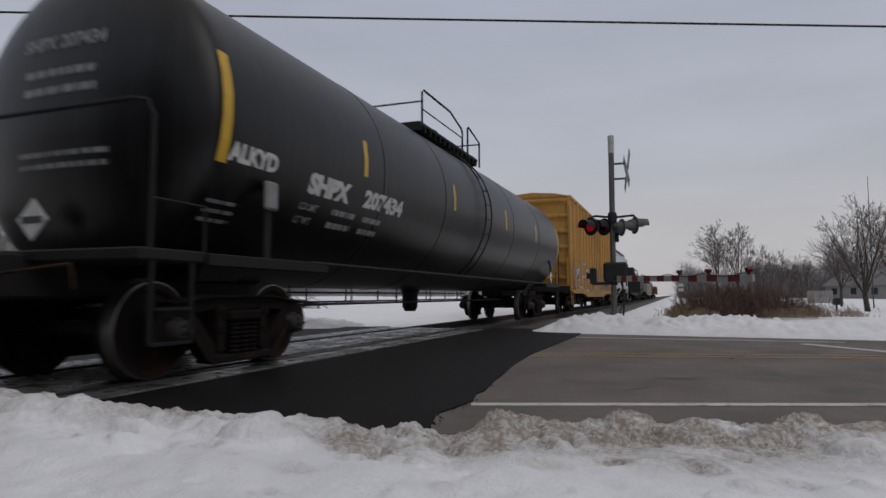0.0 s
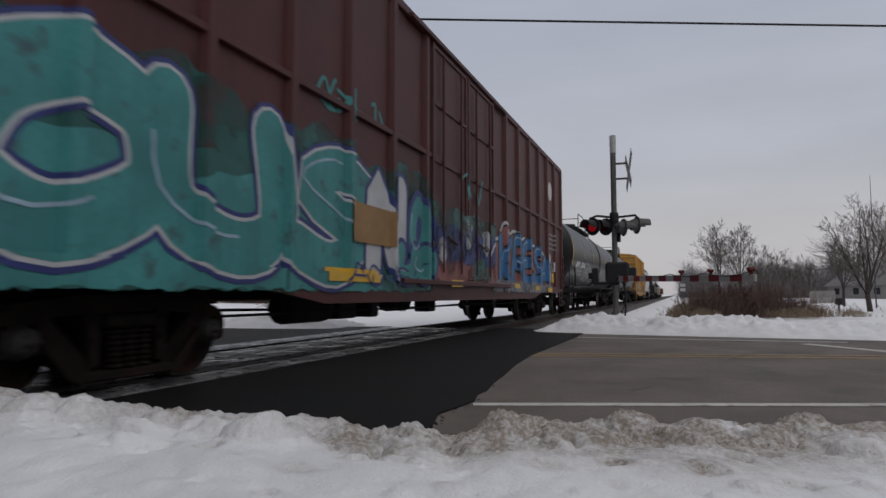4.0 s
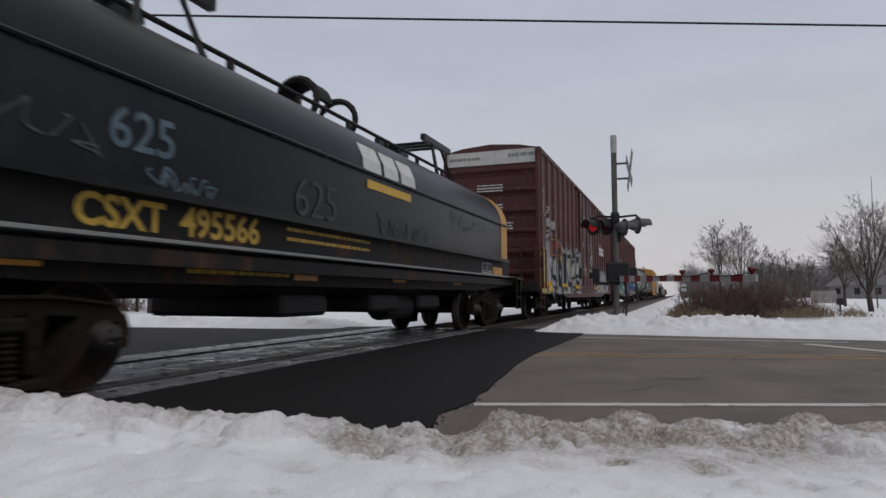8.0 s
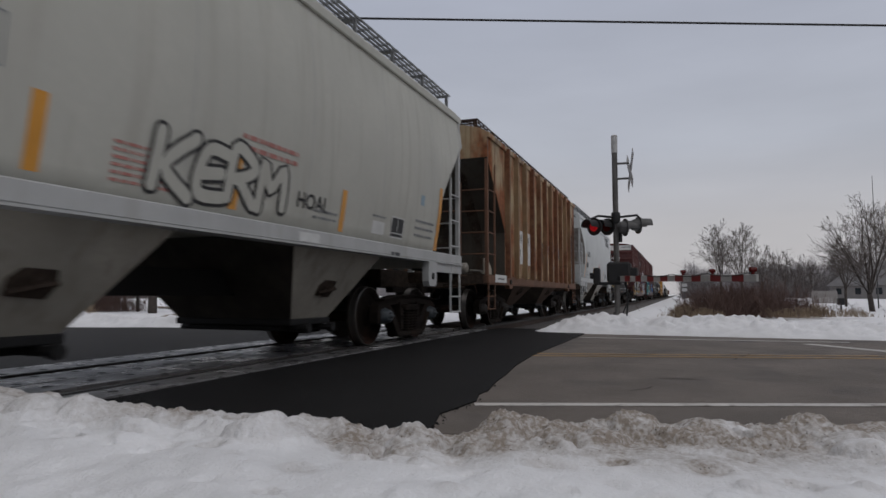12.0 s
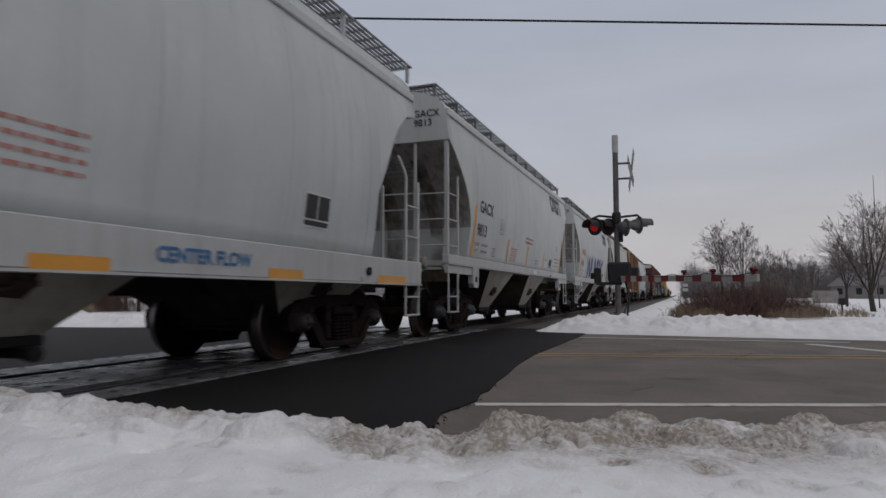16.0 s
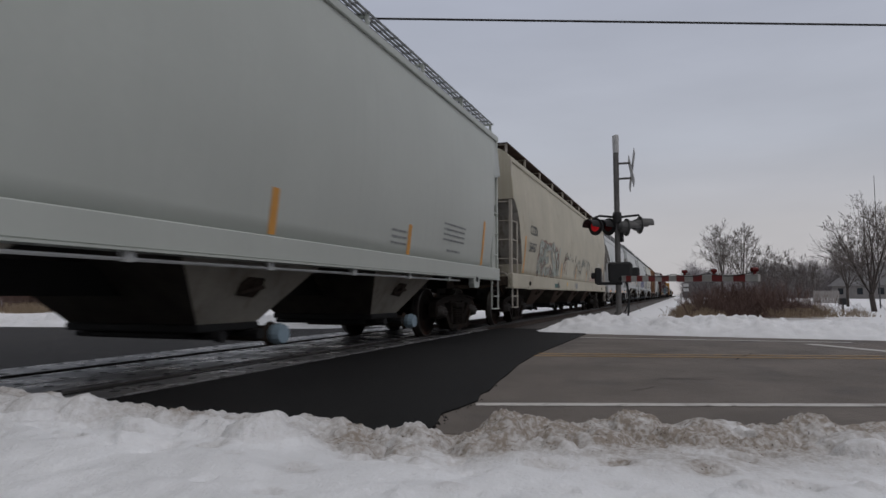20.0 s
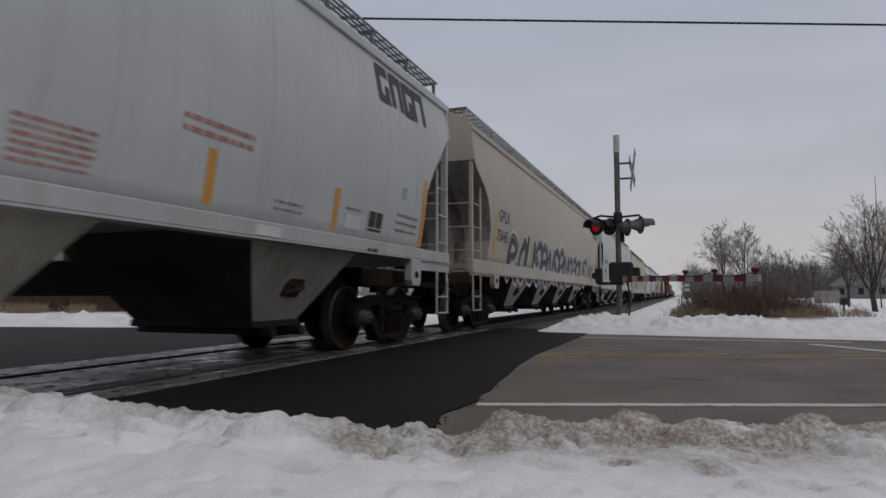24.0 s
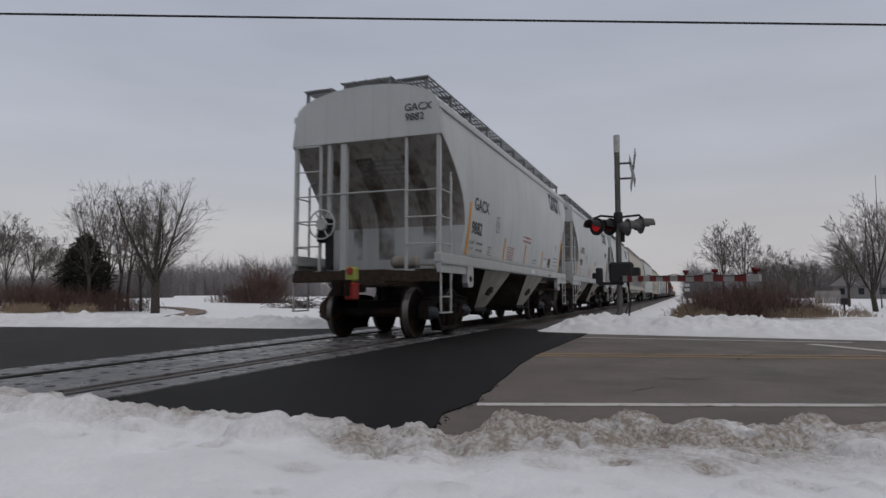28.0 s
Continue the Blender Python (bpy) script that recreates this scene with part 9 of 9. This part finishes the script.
hopper_car(-192.3, -173.2, "long pale green-grey hopper with clean flat sides", GREEN_GREY_CAR, wlpx_marks, eave=4.25, peak=4.65, bulge=0.11, weave=1.42, wbot=1.40, ear_line=[(0.05, 3.4), (0.5, 3.3), (0.6, 1.9)], inset=0.05, corner_panel=True, under=OLIVE_END_SHADE, walk_y=1.05, bracket=GREEN_GREY_CAR, bays=4,
           sill=GREEN_GREY_CAR, sill_z=(1.1, 1.34), bars_mat=GREEN_GREY_CAR, cap=None, bay_span=14.4)


def tan_marks(car, width, h, eave):
    at = lambda u, z: near_side(width, u, z)
    mark("reporting_mark", *letters("GPLX", 0.27, 0.006), at(-h + 1.9, 2.38), INK_BLACK, car, "black stencilled letters")
    mark("car_number", *letters("75645", 0.26, 0.006), at(-h + 1.85, 1.95), INK_BLACK, car, "black stencilled numerals")
    spray_letters(car, width, -h + 3.0, 1.22, 'ROUSRNSRNSROUS', 0.9, 0.84, 0.25, [(0.17, SP_WHITE), (0.0, SP_BLACK)], 131, shine=SP_SILVER)
    tag_line(car, at(h - 3.9, 1.58), SP_BLACK, 132, 1.25, 0.42, 0.085)
    hv, hf = [], []
    stroke(hv, hf, curve_pts([(0, 0), (-0.26, 0.22), (-0.2, 0.34), (-0.06, 0.33), (0, 0.24), (0.08, 0.33), (0.22, 0.33), (0.27, 0.2)], 5, True), 0.06)
    mark('sprayed_heart', hv, hf, near_side(lambda z: 1.47, h - 3.05, 1.12, 0.012), SP_BLACK, car, 'black sprayed heart outline')
    vs, fs = [], []
    for k, (a, b) in enumerate(((0, 0.34), (0.42, 0.78), (0.84, 1.14), (1.18, 1.62))):
        stroke(vs, fs, [(a + 0.04, 0.0), (a + 0.04, 0.4)], 0.13)
        stroke(vs, fs, [(a, 0.36), (b, 0.36)], 0.12)
        stroke(vs, fs, [(b - 0.06, 0.4 if k % 2 else 0.2), (b - 0.06, 0.0)], 0.13)
    mark("owner_logo", [(u + 0.22 * (0.4 - v), v * 1.15) for u, v in vs], fs, at(h - 2.3, 3.3), INK_BLACK, car, "black block logo")
    for u in (-h + 1.7, -h + 5.0, 0.0, h - 4.0, h - 1.68):
        stripes(car, at(0, 1.56), [(u, u + 0.13, 0, 0.95 if abs(u) > h - 2 else 0.5)], YELLOW)
    small_print(car, at(h - 3.85, 2.05), INK_GREY, 0, 0, 3, 1.1, 0.045, 0.1, 134)
    small_print(car, at(h - 3.0, 2.1), INK_GREY, 0, 0, 6, 0.8, 0.045, 0.1, 135)
    stripes(car, near_side(lambda z: 1.48, 0, 1.2, 0.006), [(h - 2.45, h - 2.28, 0, 0.1)], INK_RED)


hopper_car(-212.5, -193.4, "long dull tan hopper with black bubble scrawls", TAN_CAR_TWO, tan_marks, eave=4.08, peak=4.5, ear_line=[(0.2, 3.4), (0.4, 3.2), (0.8, 2.95), (1.05, 2.75), (1.2, 2.5), (1.34, 2.2), (1.4, 1.9)], inset=0.2, walk_y=1.05, bracket=TAN_CAR_TWO, bays=4, sill_z=(1.2, 1.46), sill=TAN_CAR_TWO, bars_mat=TAN_CAR_TWO, bay_span=13.0)

lessor_hopper(-225.3, -213.3, "GACX", "9896", "pale grey two-bay cement hopper with a block logo")


def rust_patch(car, width, h, at):
    """A torn rusty scar below the eave."""
    rr = random.Random(9)
    vs, fs = [], []
    for k in range(16):
        u, v = rr.gauss(0, 0.16), rr.gauss(0, 0.07)
        stroke(vs, fs, [(u, v), (u + rr.uniform(0.08, 0.4), v - rr.uniform(0.0, 0.22))], rr.uniform(0.03, 0.09))
    mark("rust_scar", vs, fs, at(h - 2.3, 2.85), RUST_DARK, car, "torn rusty scar in the paint")


lessor_hopper(-238.4, -226.4, "GACX", "9780", "pale grey two-bay hopper with a rusty scar", extra=rust_patch)


def tail_marker(car, width, h, at):
    bm = B()
    box(bm, -0.07, 0.07, -0.10, 0.10, 0.0, 0.24, 0.03)
    rod(bm, [(0, 0, -0.2), (0, 0, 0)], 0.03, 6)
    unit = part("end_of_train_device", bm, YELLOW_GREEN, car, "yellow-green end-of-train marker", at=pose(-h - 0.35, -0.15, 0.98))
    bm = B()
    lathe(bm, [(-0.09, 0.06), (-0.075, 0.065), (-0.07, 0.02)], "x", (0, 0, 0.17), 14)
    part("marker_lamp", bm, TAIL_RED, unit, "red marker lamp")
    bm = B()
    box(bm, -0.1, 0.1, -0.09, 0.09, -0.30, -0.02, 0.02)
    part("marker_flag", bm, TAIL_RED, unit)


YELLOW_GREEN = material("safety_yellow_green", (0.30, 0.34, 0.07), 0.5, vary=0.15)
TAIL_RED = material("red_marker_plastic", (0.28, 0.025, 0.02), 0.4, vary=0.2)
lessor_hopper(-251.45, -239.4, "GACX", "9882", "pale grey two-bay hopper at the tail of the train", extra=tail_marker)


# ---------------------------------------------------------------- what moves


def motions():
    """The train rolls away at an even pace, its wheelsets turning."""
    for car, x in CARS:
        walk(car, [(0.0, pose(x, TRACK_Y, 0)), (28.0, pose(x + SPEED * 28.0, TRACK_Y, 0))])
    turns = [(k / 15.0, 360.0 * (SPEED * k / 15.0) / (2 * math.pi * WHEEL_R)) for k in range(421)]
    for ax in WHEELSETS:
        p = ax.matrix_basis.translation.copy()
        walk(ax, [(t, pose(p.x, p.y, p.z, 0, a % 360.0, 0)) for t, a in turns])


motions()
